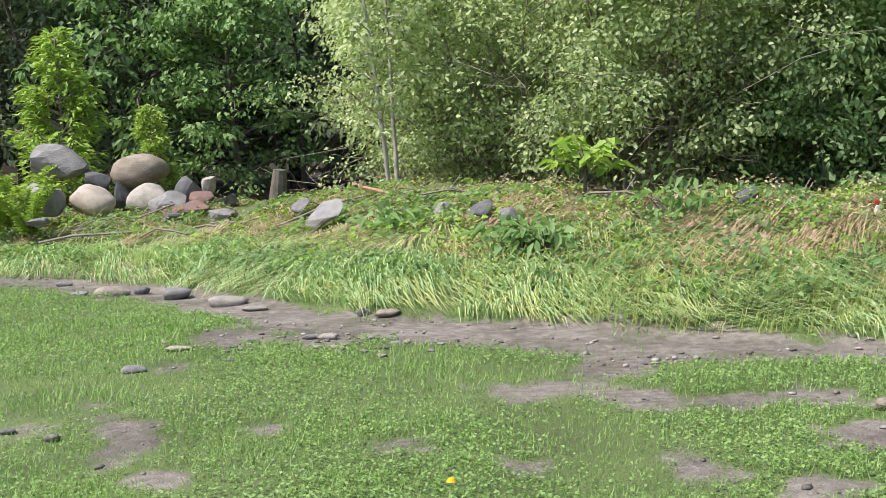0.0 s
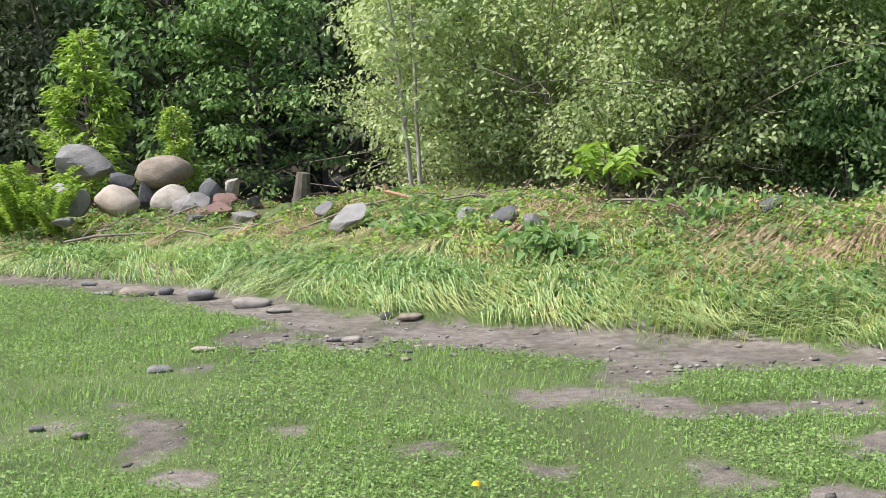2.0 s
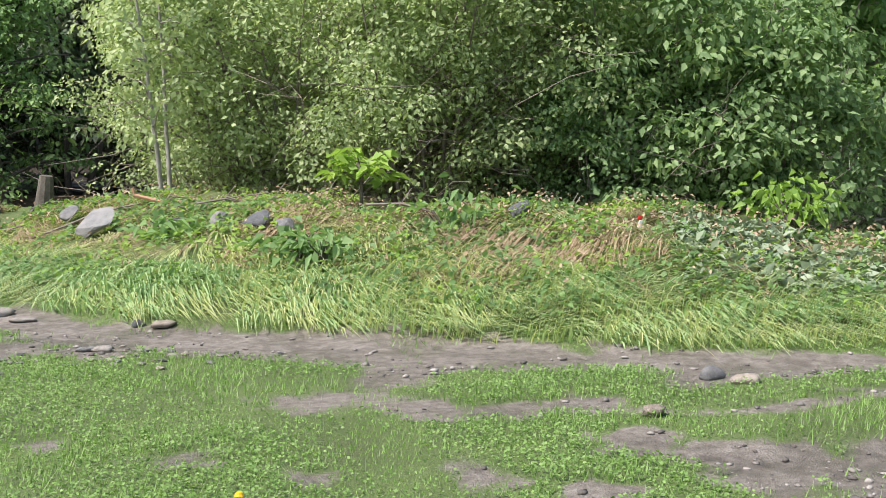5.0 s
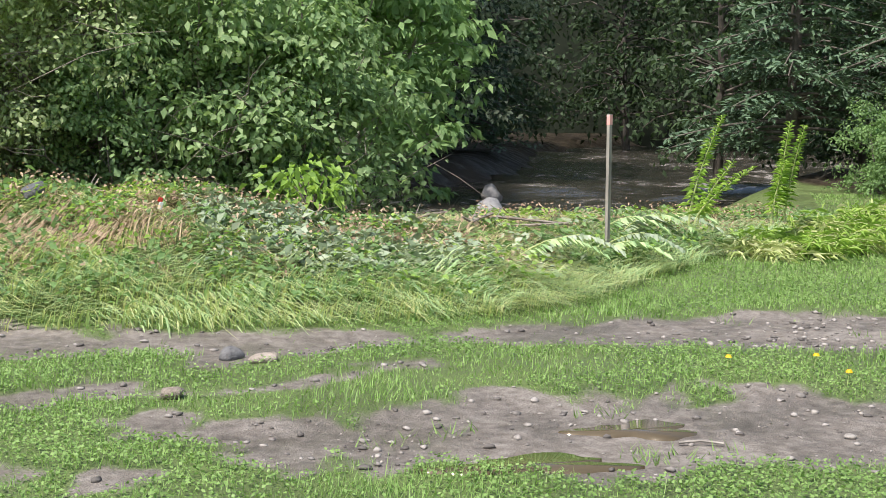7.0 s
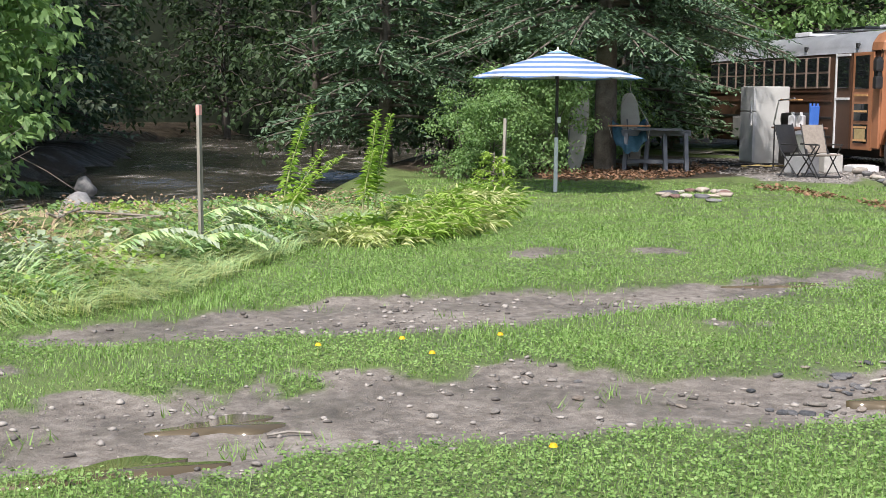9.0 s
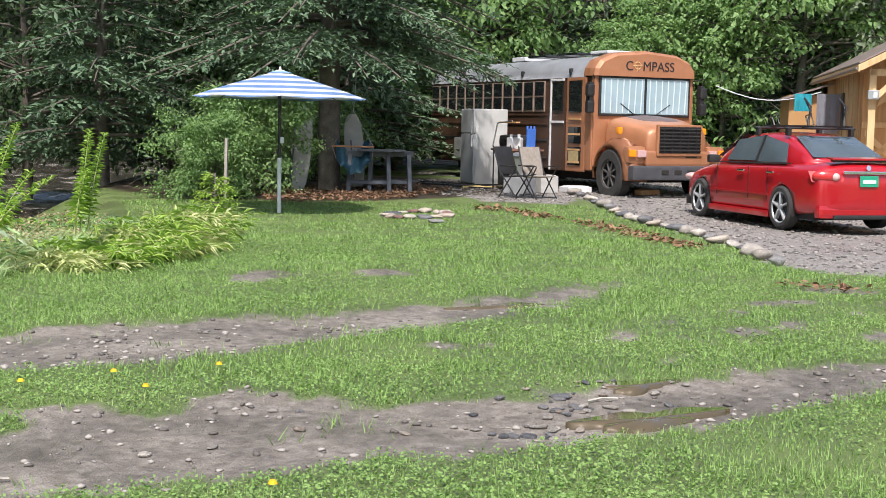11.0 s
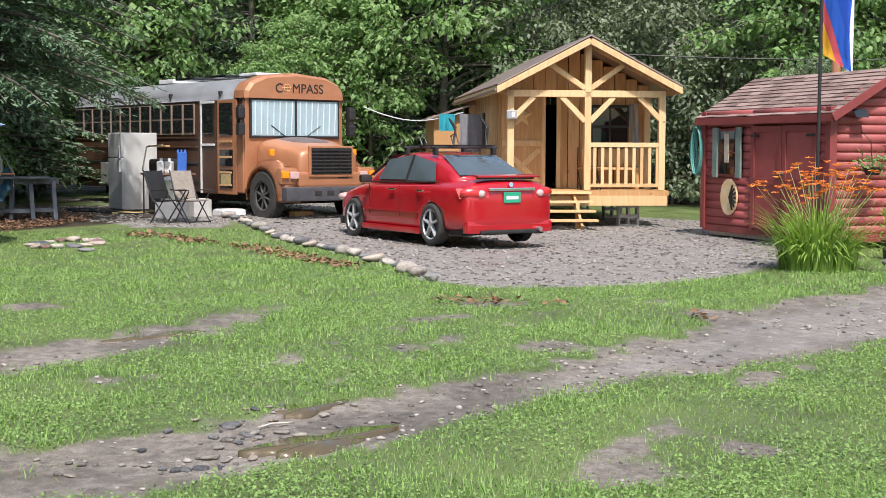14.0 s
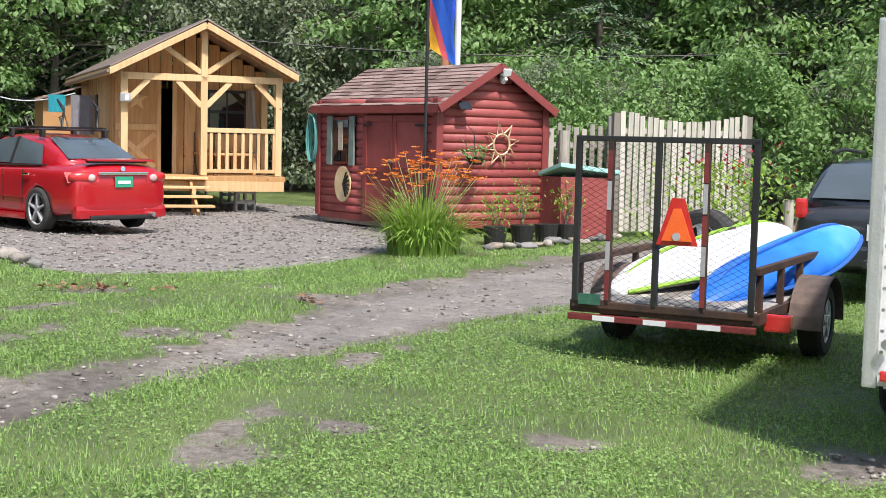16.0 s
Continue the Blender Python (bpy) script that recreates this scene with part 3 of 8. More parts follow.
def edge_woods():
    """The wood's edge behind the bus, the cabin and the shed: lit crowns in front, shade put into the leaf colour
    behind.
    """
    r = random.Random(19)
    for k, a in enumerate(np.arange(55, 122, 2.6)):
        for ring, d0 in enumerate((37.5, 44)):
            if ring and k % 2:
                continue
            az, d = math.radians(a + r.uniform(-.7, .7)), d0 + r.uniform(-1.2, 1.8)
            x, y = .9 + d * math.sin(az), .3 + d * math.cos(az)
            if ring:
                ms, nm, lab, s = SHADED_TREES[k // 2 % 2], "dark_tree", "tall shaded broad-leaved woodland tree", r.uniform(.9, 1.15)
            elif 81 < a < 91:
                ms, nm, lab, s = GREYS[0], "willow_tree", "grey-green leafy tree behind the cabin", r.uniform(.85, 1.05)
            elif k % 4 == 1:
                ms, nm, lab, s = SPRUCES[k // 4 % 2], "spruce_tree", "dark green spruce in the woods", r.uniform(.7, .9)
            else:
                ms, nm, lab, s = MAPLES[k % 2], "maple_tree", "tall green maple at the wood's edge", r.uniform(.75, 1.0)
            plant(nm, ms, x, y, r.uniform(0, 6.28), s, lab, "tree", "woods behind the yard", z=-.2)
    for k, a in enumerate(np.arange(92, 120, 2.3)):
        az, d = math.radians(a), 30.5 + r.uniform(-1.5, 2.5)
        ms, nm, lab, s = ((GREYS[0], "willow_tree", "pale grey-green shrub behind the fence", r.uniform(.38, .5)), (THICKET, "thicket_bush", "bright green shrub behind the fence", r.uniform(.95, 1.35)))[k % 2]
        plant(nm, ms, .9 + d * math.sin(az), .3 + d * math.cos(az), r.uniform(0, 6.28), s, lab, "bush", "shrubs behind the fence", z=-.1)
    # slim maples in the gap between bus and cabin
    for x, y, s in ((35.2, 12.6, .5), (36.5, 11.0, .55), (34.6, 13.6, .42)):
        plant("maple_tree", MAPLES[1], x, y, x * 3, s, "slim young maple with layered leaves", "tree", "woods behind the yard", z=0)


edge_woods()
# added trees with crowns out of view, set to cast shade on the river
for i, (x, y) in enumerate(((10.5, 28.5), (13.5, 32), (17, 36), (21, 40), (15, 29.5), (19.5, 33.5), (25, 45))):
    plant("river_shade_tree", RIVER_SHADE, x, y, i * 2.1, .9 + .05 * (i % 3), "tall broad-crowned tree added out of view to shade the river", "tree", "far riverbank trees", z=-.2)
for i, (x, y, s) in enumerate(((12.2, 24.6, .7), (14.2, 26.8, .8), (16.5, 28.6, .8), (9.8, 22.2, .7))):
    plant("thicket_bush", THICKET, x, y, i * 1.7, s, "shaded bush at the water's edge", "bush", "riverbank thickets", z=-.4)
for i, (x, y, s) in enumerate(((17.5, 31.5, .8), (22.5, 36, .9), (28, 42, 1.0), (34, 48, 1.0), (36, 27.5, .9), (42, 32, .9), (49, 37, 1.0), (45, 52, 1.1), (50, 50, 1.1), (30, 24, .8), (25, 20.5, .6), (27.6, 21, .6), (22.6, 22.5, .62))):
    plant("dark_tree", SHADED_TREES[i % 2], x, y, i * 1.3, s, "shaded tree leaning over the river bank", "tree", "far riverbank trees", z=-.2)
for i, (x, y, s) in enumerate(((-7.5, 24, .8), (-5.2, 25.5, .9), (-10, 26, 1.0), (-8.5, 21.5, .6))):
    plant("willow_tree", GREYS[0], x, y, i * 1.9, s, "grey-green leafy tree beyond the boulders", "tree", "far riverbank trees", z=-.1)


def far_woods():
    """A belt of distant foliage that closes the view, darkened by colour, with a near-black wall for the forest's shade
    behind it.
    """
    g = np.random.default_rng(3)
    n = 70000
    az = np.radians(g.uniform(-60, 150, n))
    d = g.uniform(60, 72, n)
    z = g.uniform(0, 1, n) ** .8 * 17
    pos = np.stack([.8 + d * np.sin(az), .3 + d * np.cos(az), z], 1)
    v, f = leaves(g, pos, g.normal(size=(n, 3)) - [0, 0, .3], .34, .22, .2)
    # far leaves coloured well below the near ones, as if in forest shade
    tagged(new("far_woods", mesh_of("far_woods", v, f, foliage("leaf_far_shaded", [(.012, .022, .01), (.025, .045, .016), (.045, .075, .026)], .2, .8))), "distant forest foliage, its green darkened for shade", "forest", kind="stuff")
    # wall behind the trees; the forest's inner shade is its near-black colour
    m = surface("forest_shade", (.008, .012, .006), (.02, .03, .014), .6, 1.0, 0, 6, 0)
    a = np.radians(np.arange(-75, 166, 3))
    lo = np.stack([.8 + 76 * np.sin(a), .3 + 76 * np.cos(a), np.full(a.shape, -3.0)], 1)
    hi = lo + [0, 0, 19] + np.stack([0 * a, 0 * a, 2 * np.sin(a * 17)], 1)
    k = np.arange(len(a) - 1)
    tagged(new("backdrop", mesh_of("backdrop", np.concatenate([lo, hi]), np.stack([k, k + 1, k + 1 + len(a), k + len(a)], 1), m)), "near-black wall standing in for the forest's shaded depth", "backdrop", kind="structure")


far_woods()


# ---- lawn, berm and stones ----
def in_view_points(g, n, r0, r1, a0=-24, a1=118):
    r = g.uniform(r0, r1, n)
    a = np.radians(g.uniform(a0, a1, n))
    return .8 + r * np.sin(a), .3 + r * np.cos(a), r


def on_lawn(x, y, margin=0.0):
    d, s, _ = polyline_near(x, y, BERM)
    return (d * s < .12 + margin) & (inside_distance(x, y, PAD) < -.02)


def make_lawn():
    g = np.random.default_rng(17)
    x, y, r = in_view_points(g, 520000, 4.2, 24)
    b = bare(x, y)
    thin = lattice_noise(x * .9, y * .9, 41) * .5 + lattice_noise(x * 2.7, y * 2.7, 42) * .5
    keep = on_lawn(x, y) & (b < g.uniform(-.16, .1, len(x))) & (thin > g.uniform(.0, .42, len(x)))
    x, y, r, thin = x[keep], y[keep], r[keep], thin[keep]
    roots = np.stack([x, y, land(x, y) - .005], 1)
    tall = .022 + .042 * lattice_noise(x * 2, y * 2, 43) ** 2 + .05 * (g.uniform(0, 1, len(x)) > .985)
    a = g.uniform(0, 6.28, len(x))
    lean = np.stack([np.cos(a), np.sin(a), 0 * a], 1) * g.uniform(.1, 1.1, len(x))[:, None] * tall[:, None]
    n = len(x)
    h = tall[:, None] * g.uniform(.6, 1.3, n)[:, None]
    side = np.stack([-np.sin(a), np.cos(a), 0 * a], 1) * (.0032 * np.clip(r / 6.5, .8, 2.6))[:, None]
    v = np.stack([roots - side, roots + side, roots + lean + UP * h], 1).reshape(-1, 3)
    tagged(new("lawn_grass", mesh_of("lawn_grass", v, np.arange(3 * n).reshape(-1, 3), LAWN)), "short green lawn grass flattened in places by the flood", "grass", kind="stuff")
    # clover among the grass
    x, y, r = in_view_points(g, 420000, 4.2, 17)
    keep = on_lawn(x, y) & (bare(x, y) < -.03) & (lattice_noise(x * 1.3, y * 1.3, 44) > g.uniform(.1, .6, len(x)))
    x, y, r = x[keep], y[keep], r[keep]
    n = len(x)
    pos = np.stack([x, y, land(x, y) + g.uniform(.012, .045, n)], 1)
    a = g.uniform(0, 6.28, n)
    v, f = leaves(g, pos, np.stack([np.cos(a), np.sin(a), g.uniform(-.3, .6, n)], 1), .019, .016)
    tagged(new("clover", mesh_of("clover", v, f, CLOVER)), "low green clover leaves scattered through the lawn", "clover", kind="stuff")
    # sparse weeds sprouting in the mud
    x, y, r = in_view_points(g, 60000, 4.5, 14)
    b = bare(x, y)
    keep = (b > .0) & (b < .6) & on_lawn(x, y) & (lattice_noise(x * 2.3, y * 2.3, 45) > .84)
    x, y = x[keep], y[keep]
    n = len(x)
    a = g.uniform(0, 6.28, n)
    lean = np.stack([np.cos(a), np.sin(a), 0 * a], 1) * .06
    v, f = blades(g, np.stack([x, y, land(x, y) - .01], 1), lean, .07, .008)
    tagged(new("mud_weeds", mesh_of("mud_weeds", v, f, LAWN)), "yellowish grass tufts sprouting from the wet mud", "grass", kind="stuff")


make_lawn()


def berm_points(g, n, o0, o1, x0=-9.0, x1=15.0):
    """Random points on the berm between two distances from its foot, and the way down the slope there."""
    line = np.array(BERM)
    seg = np.diff(line[:, :2], axis=0)
    length = np.hypot(seg[:, 0], seg[:, 1])
    ok = (line[:-1, 0] < x1) & (line[1:, 0] > x0)
    p = length * ok
    k = g.choice(len(length), n, p=p / p.sum())
    u = g.uniform(0, 1, n)
    out = g.uniform(o0, o1, n)
    nrm = np.stack([-seg[:, 1], seg[:, 0]], 1) / length[:, None]
    xy = line[k, :2] + seg[k] * u[:, None] + nrm[k] * out[:, None]
    m = (xy[:, 0] > x0) & (xy[:, 0] < x1)
    return xy[m, 0], xy[m, 1], out[m], -nrm[k][m]


def make_berm_cover():
    g = np.random.default_rng(23)

    def flow(x, y, down, swing=1.0):
        a = (lattice_noise(x * .55, y * .55, 51) - .5) * 3.4 * swing + (lattice_noise(x * 2.2, y * 2.2, 52) - .5) * 1.2 + .25
        c, s = np.cos(a), np.sin(a)
        return np.stack([down[:, 0] * c - down[:, 1] * s, down[:, 0] * s + down[:, 1] * c, 0 * a], 1)

    def strands(name, n, o0, o1, length, rise, width, material, label, mask=None, swing=1.0, x0=-9.0, x1=15.0):
        x, y, out, down = berm_points(g, n, o0, o1, x0, x1)
        if mask is not None:
            k = mask(x, y, out)
            x, y, out, down = x[k], y[k], out[k], down[k]
        dirs = flow(x, y, down, swing) * (length * g.uniform(.5, 1.25, len(x)))[:, None]
        tipx, tipy = x + dirs[:, 0], y + dirs[:, 1]
        z0, z1 = land(x, y), land(tipx, tipy)
        roots = np.stack([x, y, z0 - .02], 1)
        lean = dirs.copy()
        lean[:, 2] = np.clip(z1 - z0, -.5, .3) - rise * g.uniform(.5, 1.1, len(x)) + .03
        v, f = blades(g, roots, lean, rise, width, 3)
        tagged(new(name, mesh_of(name, v, f, material)), label, "grass", kind="stuff")

    strands("flattened_grass", 64000, .1, 5.0, .44, .15, .013, LONG_GRASS, "long green grass combed flat over the bank by flood water")
    strands("blue_green_grass", 13000, -.05, 1.1, .28, .32, .015, BLUE_GRASS, "blue-green upright grass at the foot of the bank", lambda x, y, o: lattice_noise(x * 1.1, y * 1.1, 53) > .42, 1.0)
    strands("tall_foot_grass", 15000, -.08, 1.6, .2, .3, .012, LONG_GRASS, "green grass standing at the foot of the bank", lambda x, y, o: (x > 1.2) & (x < 9), .8)
    strands("straw_debris", 56000, .7, 4.2, .46, .17, .011, STRAW, "brown dead stalks and straw washed onto the bank", lambda x, y, o: lattice_noise(x * 1.3, y * 1.3, 54) * .4 + lattice_noise(x * 3.7, y * 3.7, 55) * .6 + .08 * o > .56, 2.6)

    def scatter(name, n, o0, o1, size, material, label, cat, seed, cut, lift=.12, x0=-9.0, x1=15.0):
        x, y, out, down = berm_points(g, n, o0, o1, x0, x1)
        k = lattice_noise(x * 1.5, y * 1.5, seed) * .7 + lattice_noise(x * 5, y * 5, seed + 1) * .3 > cut
        x, y, down = x[k], y[k], down[k]
        pos = np.stack([x, y, land(x, y) + g.uniform(.02, lift, len(x))], 1)
        along = np.concatenate([down * .6, np.zeros((len(x), 1))], 1) + g.normal(size=(len(x), 3)) * [.6, .6, .3]
        v, f = leaves(g, pos, along, size, size * .55, .2)
        tagged(new(name, mesh_of(name, v, f, material)), label, cat, kind="stuff")

    scatter("bank_weeds", 40000, .25, 5.0, .085, LEAF_MAPLE, "green broad-leaved weeds tangled on the bank", "weeds", 61, .45)
    scatter("bright_weeds", 30000, .3, 5.0, .075, LEAF_BRIGHT, "bright yellow-green weed leaves on the bank", "weeds", 63, .52)
    scatter("dead_leaves", 15000, .6, 4.6, .05, STRAW, "withered brown leaves caught in the grass", "leaves", 65, .45, .2)
    scatter("pale_leaves", 5200, .9, 3.0, .13, PALE_LEAF, "pale upturned knotweed leaves lying on the bank", "leaves", 67, .42, .1, 4.2, 7.2)
    scatter("pale_leaves", 2400, .4, 3.2, .12, PALE_LEAF, "pale upturned leaves lying on the flattened grass", "leaves", 69, .6, .08, 7.0, 12.0)


make_berm_cover()


def leaf_litter():
    """Brown needles and washed-up leaves under the spruce and in lines across the lawn."""
    g = np.random.default_rng(29)
    x, y = g.uniform(12, 27, 90000), g.uniform(0, 17, 90000)
    d1, _, w1 = polyline_near(x, y, [(21.63, 10.81, 0.22), (21.02, 9.77, 0.22), (20.26, 8.72, 0.22), (19.47, 7.46, 0.22), (18.0, 6.16, 0.22), (17.12, 5.48, 0.22)])
    d2, _, w2 = polyline_near(x, y, [(13.68, 3.35, 0.02), (13.49, 2.32, 0.02), (13.72, 1.56, 0.02), (13.35, 1.12, 0.02), (13.12, 0.73, 0.02)])
    under = np.hypot((x - 23.0) / 2.6, (y - 14.3) / 1.5) - 1
    near = np.minimum(np.minimum(d1 - w1, d2 - w2), under * 1.2) + (lattice_noise(x * 2.4, y * 2.4, 91) - .5) * .5
    k = (near < .0) & (g.uniform(0, 1, len(x)) < .75)
    x, y = x[k], y[k]
    pos = np.stack([x, y, land(x, y) + g.uniform(.025, .06, len(x))], 1)
    v, f = leaves(g, pos, g.normal(size=(len(x), 3)) * [1, 1, .25], .085, .045)
    tagged(new("leaf_litter", mesh_of("leaf_litter", v, f, foliage("dead_litter", [(.11, .06, .038), (.22, .125, .075), (.36, .23, .14)], .1, .85, 1.4))), "reddish-brown dead leaves and needles on the lawn", "leaves", kind="stuff")


leaf_litter()


def stone_mesh(seed, subdiv=2, flat=.65, rough=.34, bite=.85, faces=13):
    g = random.Random(seed)
    bm = bmesh.new()
    bmesh.ops.create_icosphere(bm, subdivisions=subdiv, radius=1.0)
    off = Vector((g.uniform(0, 50), g.uniform(0, 50), g.uniform(0, 50)))
    cuts = [(Vector((g.gauss(0, 1), g.gauss(0, 1), g.gauss(0, 1))).normalized(), g.uniform(.4, .8)) for _ in range(faces)]
    for v in bm.verts:
        p = v.co.copy()
        p *= 1 + rough * noise.noise(p * .9 + off) + rough * .4 * noise.noise(p * 2.3 + off)
        for n_, d in cuts:
            over = p.dot(n_) - d
            if over > 0:
                p -= n_ * over * bite
        p.z *= flat
        v.co = p
    me = bpy.data.meshes.new("stone")
    bm.to_mesh(me)
    bm.free()
    for p in me.polygons:
        p.use_smooth = subdiv < 3
    return me


def stone_material(name, c1, c2):
    return surface(name, c1, c2, 2.2, .9, 0, 16, 1.0, objectrandom=.3)


ROCK_GREY = stone_material("rock_grey", (.1, .1, .105), (.27, .265, .255))
ROCK_PALE = stone_material("rock_pale", (.22, .2, .175), (.46, .42, .37))
ROCK_TAN = stone_material("rock_tan", (.2, .165, .13), (.44, .38, .32))
ROCK_DARK = stone_material("rock_dark", (.06, .065, .07), (.17, .17, .175))
ROCK_RED = stone_material("rock_red", (.12, .07, .06), (.22, .14, .12))
STONES = {}


def stone(x, y, size, material, label, name="boulder", turn=0.0, z=None, tilt=(0, 0), seed=1, group="", flat=.65, lift=.25):
    key = (seed, material.name, flat)
    if key not in STONES:
        me = stone_mesh(seed, 3 if max(size) > .25 else 2, flat)
        me.materials.append(material)
        STONES[key] = me
    ob = new(name, STONES[key])
    zz = land1(x, y) + size[2] * lift if z is None else z
    ob.matrix_world = Matrix.LocRotScale((x, y, zz), Euler((tilt[0], tilt[1], turn)), size)
    return tagged(ob, label, "boulder" if name == "boulder" else "stone", group)


def boulder(x, y, z, w, h, material, seed, angular, label):
    """One boulder, w and h its half width and half height; its foot reaches down to the ground where that is near."""
    low = z - h if seed == 1 else min(z - h, max(land1(x, y) - .06, z - 1.5 * h))
    me = stone_mesh(seed + 200, 3, 1.0, .22, .9 if angular else .45, 14 if angular else 6)
    co = np.zeros(len(me.vertices) * 3)
    me.vertices.foreach_get("co", co)
    co = co.reshape(-1, 3)
    co = (co - (co.max(0) + co.min(0)) / 2) / ((co.max(0) - co.min(0)) / 2)
    me.vertices.foreach_set("co", co.ravel())
    me.materials.append(material)
    for q in me.polygons:
        q.use_smooth = not angular
    ob = new("boulder", me)
    ob.matrix_world = Matrix.LocRotScale((x, y, (z + h + low) / 2), Euler((0, 0, .35 * math.sin(seed * 1.7))), (w, w * .8, (z + h - low) / 2))
    tagged(ob, label, "boulder", "boulder pile on the bank")


def left_rocks():
    boulder(-3.61, 18.00, 1.17, 0.41, 0.19, ROCK_GREY, 2, 1, "large grey boulder beside tall weeds")
    boulder(-2.58, 17.81, 0.97, 0.38, 0.22, ROCK_TAN, 1, 0, "large rounded tan boulder on top of the pile")
    boulder(-3.65, 16.96, 0.71, 0.29, 0.17, ROCK_GREY, 5, 1, "mossy grey boulder half hidden by weeds")
    boulder(-3.07, 17.10, 0.67, 0.29, 0.17, ROCK_TAN, 3, 0, "pale rounded boulder at the pile's foot")
    boulder(-2.41, 17.33, 0.66, 0.27, 0.16, ROCK_PALE, 4, 0, "pale pinkish boulder under the large tan one")
    boulder(-3.10, 17.71, 0.86, 0.17, 0.14, ROCK_DARK, 14, 1, "dark grey angular rock in the pile")
    boulder(-2.76, 17.47, 0.69, 0.11, 0.16, ROCK_DARK, 6, 1, "dark grey boulder wedged in the pile")
    boulder(-2.11, 17.08, 0.58, 0.25, 0.14, ROCK_GREY, 7, 1, "blue-grey angular slab in the pile")
    boulder(-1.88, 17.42, 0.70, 0.20, 0.19, ROCK_DARK, 8, 1, "dark blue-grey rock in the pile")
    boulder(-1.86, 16.92, 0.46, 0.31, 0.13, ROCK_RED, 9, 1, "dark reddish rock in the pile")
    boulder(-1.66, 17.66, 0.76, 0.10, 0.10, ROCK_PALE, 16, 1, "small pale rock at the back of the pile")
    boulder(-1.96, 16.60, 0.39, 0.16, 0.08, ROCK_DARK, 15, 1, "dark flat rock at the pile's foot")
    boulder(-1.41, 16.58, 0.42, 0.19, 0.08, ROCK_GREY, 10, 1, "grey rock at the pile's edge")
    boulder(-3.47, 15.98, 0.46, 0.15, 0.05, ROCK_GREY, 17, 1, "small flat grey rock in the grass")
    boulder(-1.70, 17.25, 0.59, 0.16, 0.10, ROCK_RED, 33, 1, "brown rock among flood debris")
    boulder(-1.37, 17.19, 0.56, 0.15, 0.09, ROCK_GREY, 31, 1, "grey rock among the debris")
    boulder(-2.66, 18.00, 0.79, 0.15, 0.12, ROCK_DARK, 34, 1, "dark rock behind the pale boulder")
    boulder(-0.70, 16.15, 0.46, 0.13, 0.05, ROCK_PALE, 20, 0, "pale small rock beside the debris")
    boulder(-0.68, 15.65, 0.38, 0.16, 0.09, ROCK_GREY, 19, 1, "grey flat rock beside the debris")
    boulder(0.75, 13.48, 0.56, 0.13, 0.05, ROCK_GREY, 25, 1, "grey flat rock showing through the bank's grass")
    boulder(1.21, 13.07, 0.62, 0.11, 0.07, ROCK_GREY, 26, 1, "grey rock showing through the bank's grass")
    boulder(1.75, 12.27, 0.59, 0.10, 0.07, ROCK_GREY, 28, 1, "grey rock half buried in the bank's grass")
    boulder(3.67, 11.28, 0.75, 0.10, 0.07, ROCK_DARK, 29, 1, "dark rounded rock on the bank's crest")
    stone(0.02, 13.70, (0.28, 0.28, .07), ROCK_GREY, "grey slab lying tilted on the bank's face", seed=23, turn=-.35, tilt=(.5, -.25), group="slabs in the bank", lift=2.2, flat=.9)
    stone(-0.30, 14.84, (0.14, 0.16, .07), ROCK_GREY, "grey slab lying tilted on the bank's face", seed=24, turn=-.35, tilt=(.5, -.25), group="slabs in the bank", lift=2.2, flat=.9)
    stone(1.51, 12.50, (0.17, 0.16, .07), ROCK_DARK, "grey slab lying tilted on the bank's face", seed=27, turn=-.35, tilt=(.5, -.25), group="slabs in the bank", lift=2.2, flat=.9)
    # stones at the foot of the berm
    for i, (x, y, r, k, m) in enumerate([(-1.92, 12.53, 0.166, 0.32, ROCK_TAN), (-1.66, 12.58, 0.064, 0.67, ROCK_GREY), (-1.28, 12.18, 0.17, 0.42, ROCK_GREY), (-0.75, 11.45, 0.139, 0.48, ROCK_PALE), (-0.46, 11.09, 0.097, 0.29, ROCK_PALE), (-2.21, 12.47, 0.086, 0.38, ROCK_GREY), (0.44, 10.48, 0.057, 0.62, ROCK_DARK), (0.61, 10.34, 0.09, 0.33, ROCK_TAN), (1.6, 10.11, 0.067, 0.38, ROCK_PALE), (2.68, 9.23, 0.055, 0.64, ROCK_TAN), (-0.76, 9.04, 0.087, 0.26, ROCK_TAN), (0.21, 9.2, 0.065, 0.59, ROCK_PALE), (-0.91, 8.25, 0.076, 0.27, ROCK_GREY), (-0.99, 6.58, 0.036, 0.62, ROCK_PALE), (-1.25, 6.78, 0.052, 0.33, ROCK_GREY), (-2.61, 13.55, 0.07, 0.42, ROCK_GREY), (0.1, 9.22, 0.053, 0.57, ROCK_GREY), (3.8, 7.1, 0.08, 0.6, ROCK_TAN), (3.7, 7.3, 0.08, 0.6, ROCK_GREY), (3.0, 6.45, 0.06, 0.6, ROCK_TAN)]):
        stone(x, y, (r * 1.35, r * 1.1, r * max(k, .36) * 1.9), m, "rounded river stone washed up by the flood", "river_stone", turn=.3 * math.sin(i), seed=40 + i % 6, group="stones at the bank's foot")
    # rocks in the river
    for x, y, s in [(8.95, 12.22, (.22, .2, .16)), (16.2, 22.6, (.32, .28, .26)), (16.9, 23.6, (.25, .22, .2))]:
        stone(x, y, s, ROCK_GREY, "wet brown boulder in the river", seed=7, z=-.3 if x > 10 or x < 8 else 0.36, turn=x, group="river boulders", flat=.85)


left_rocks()


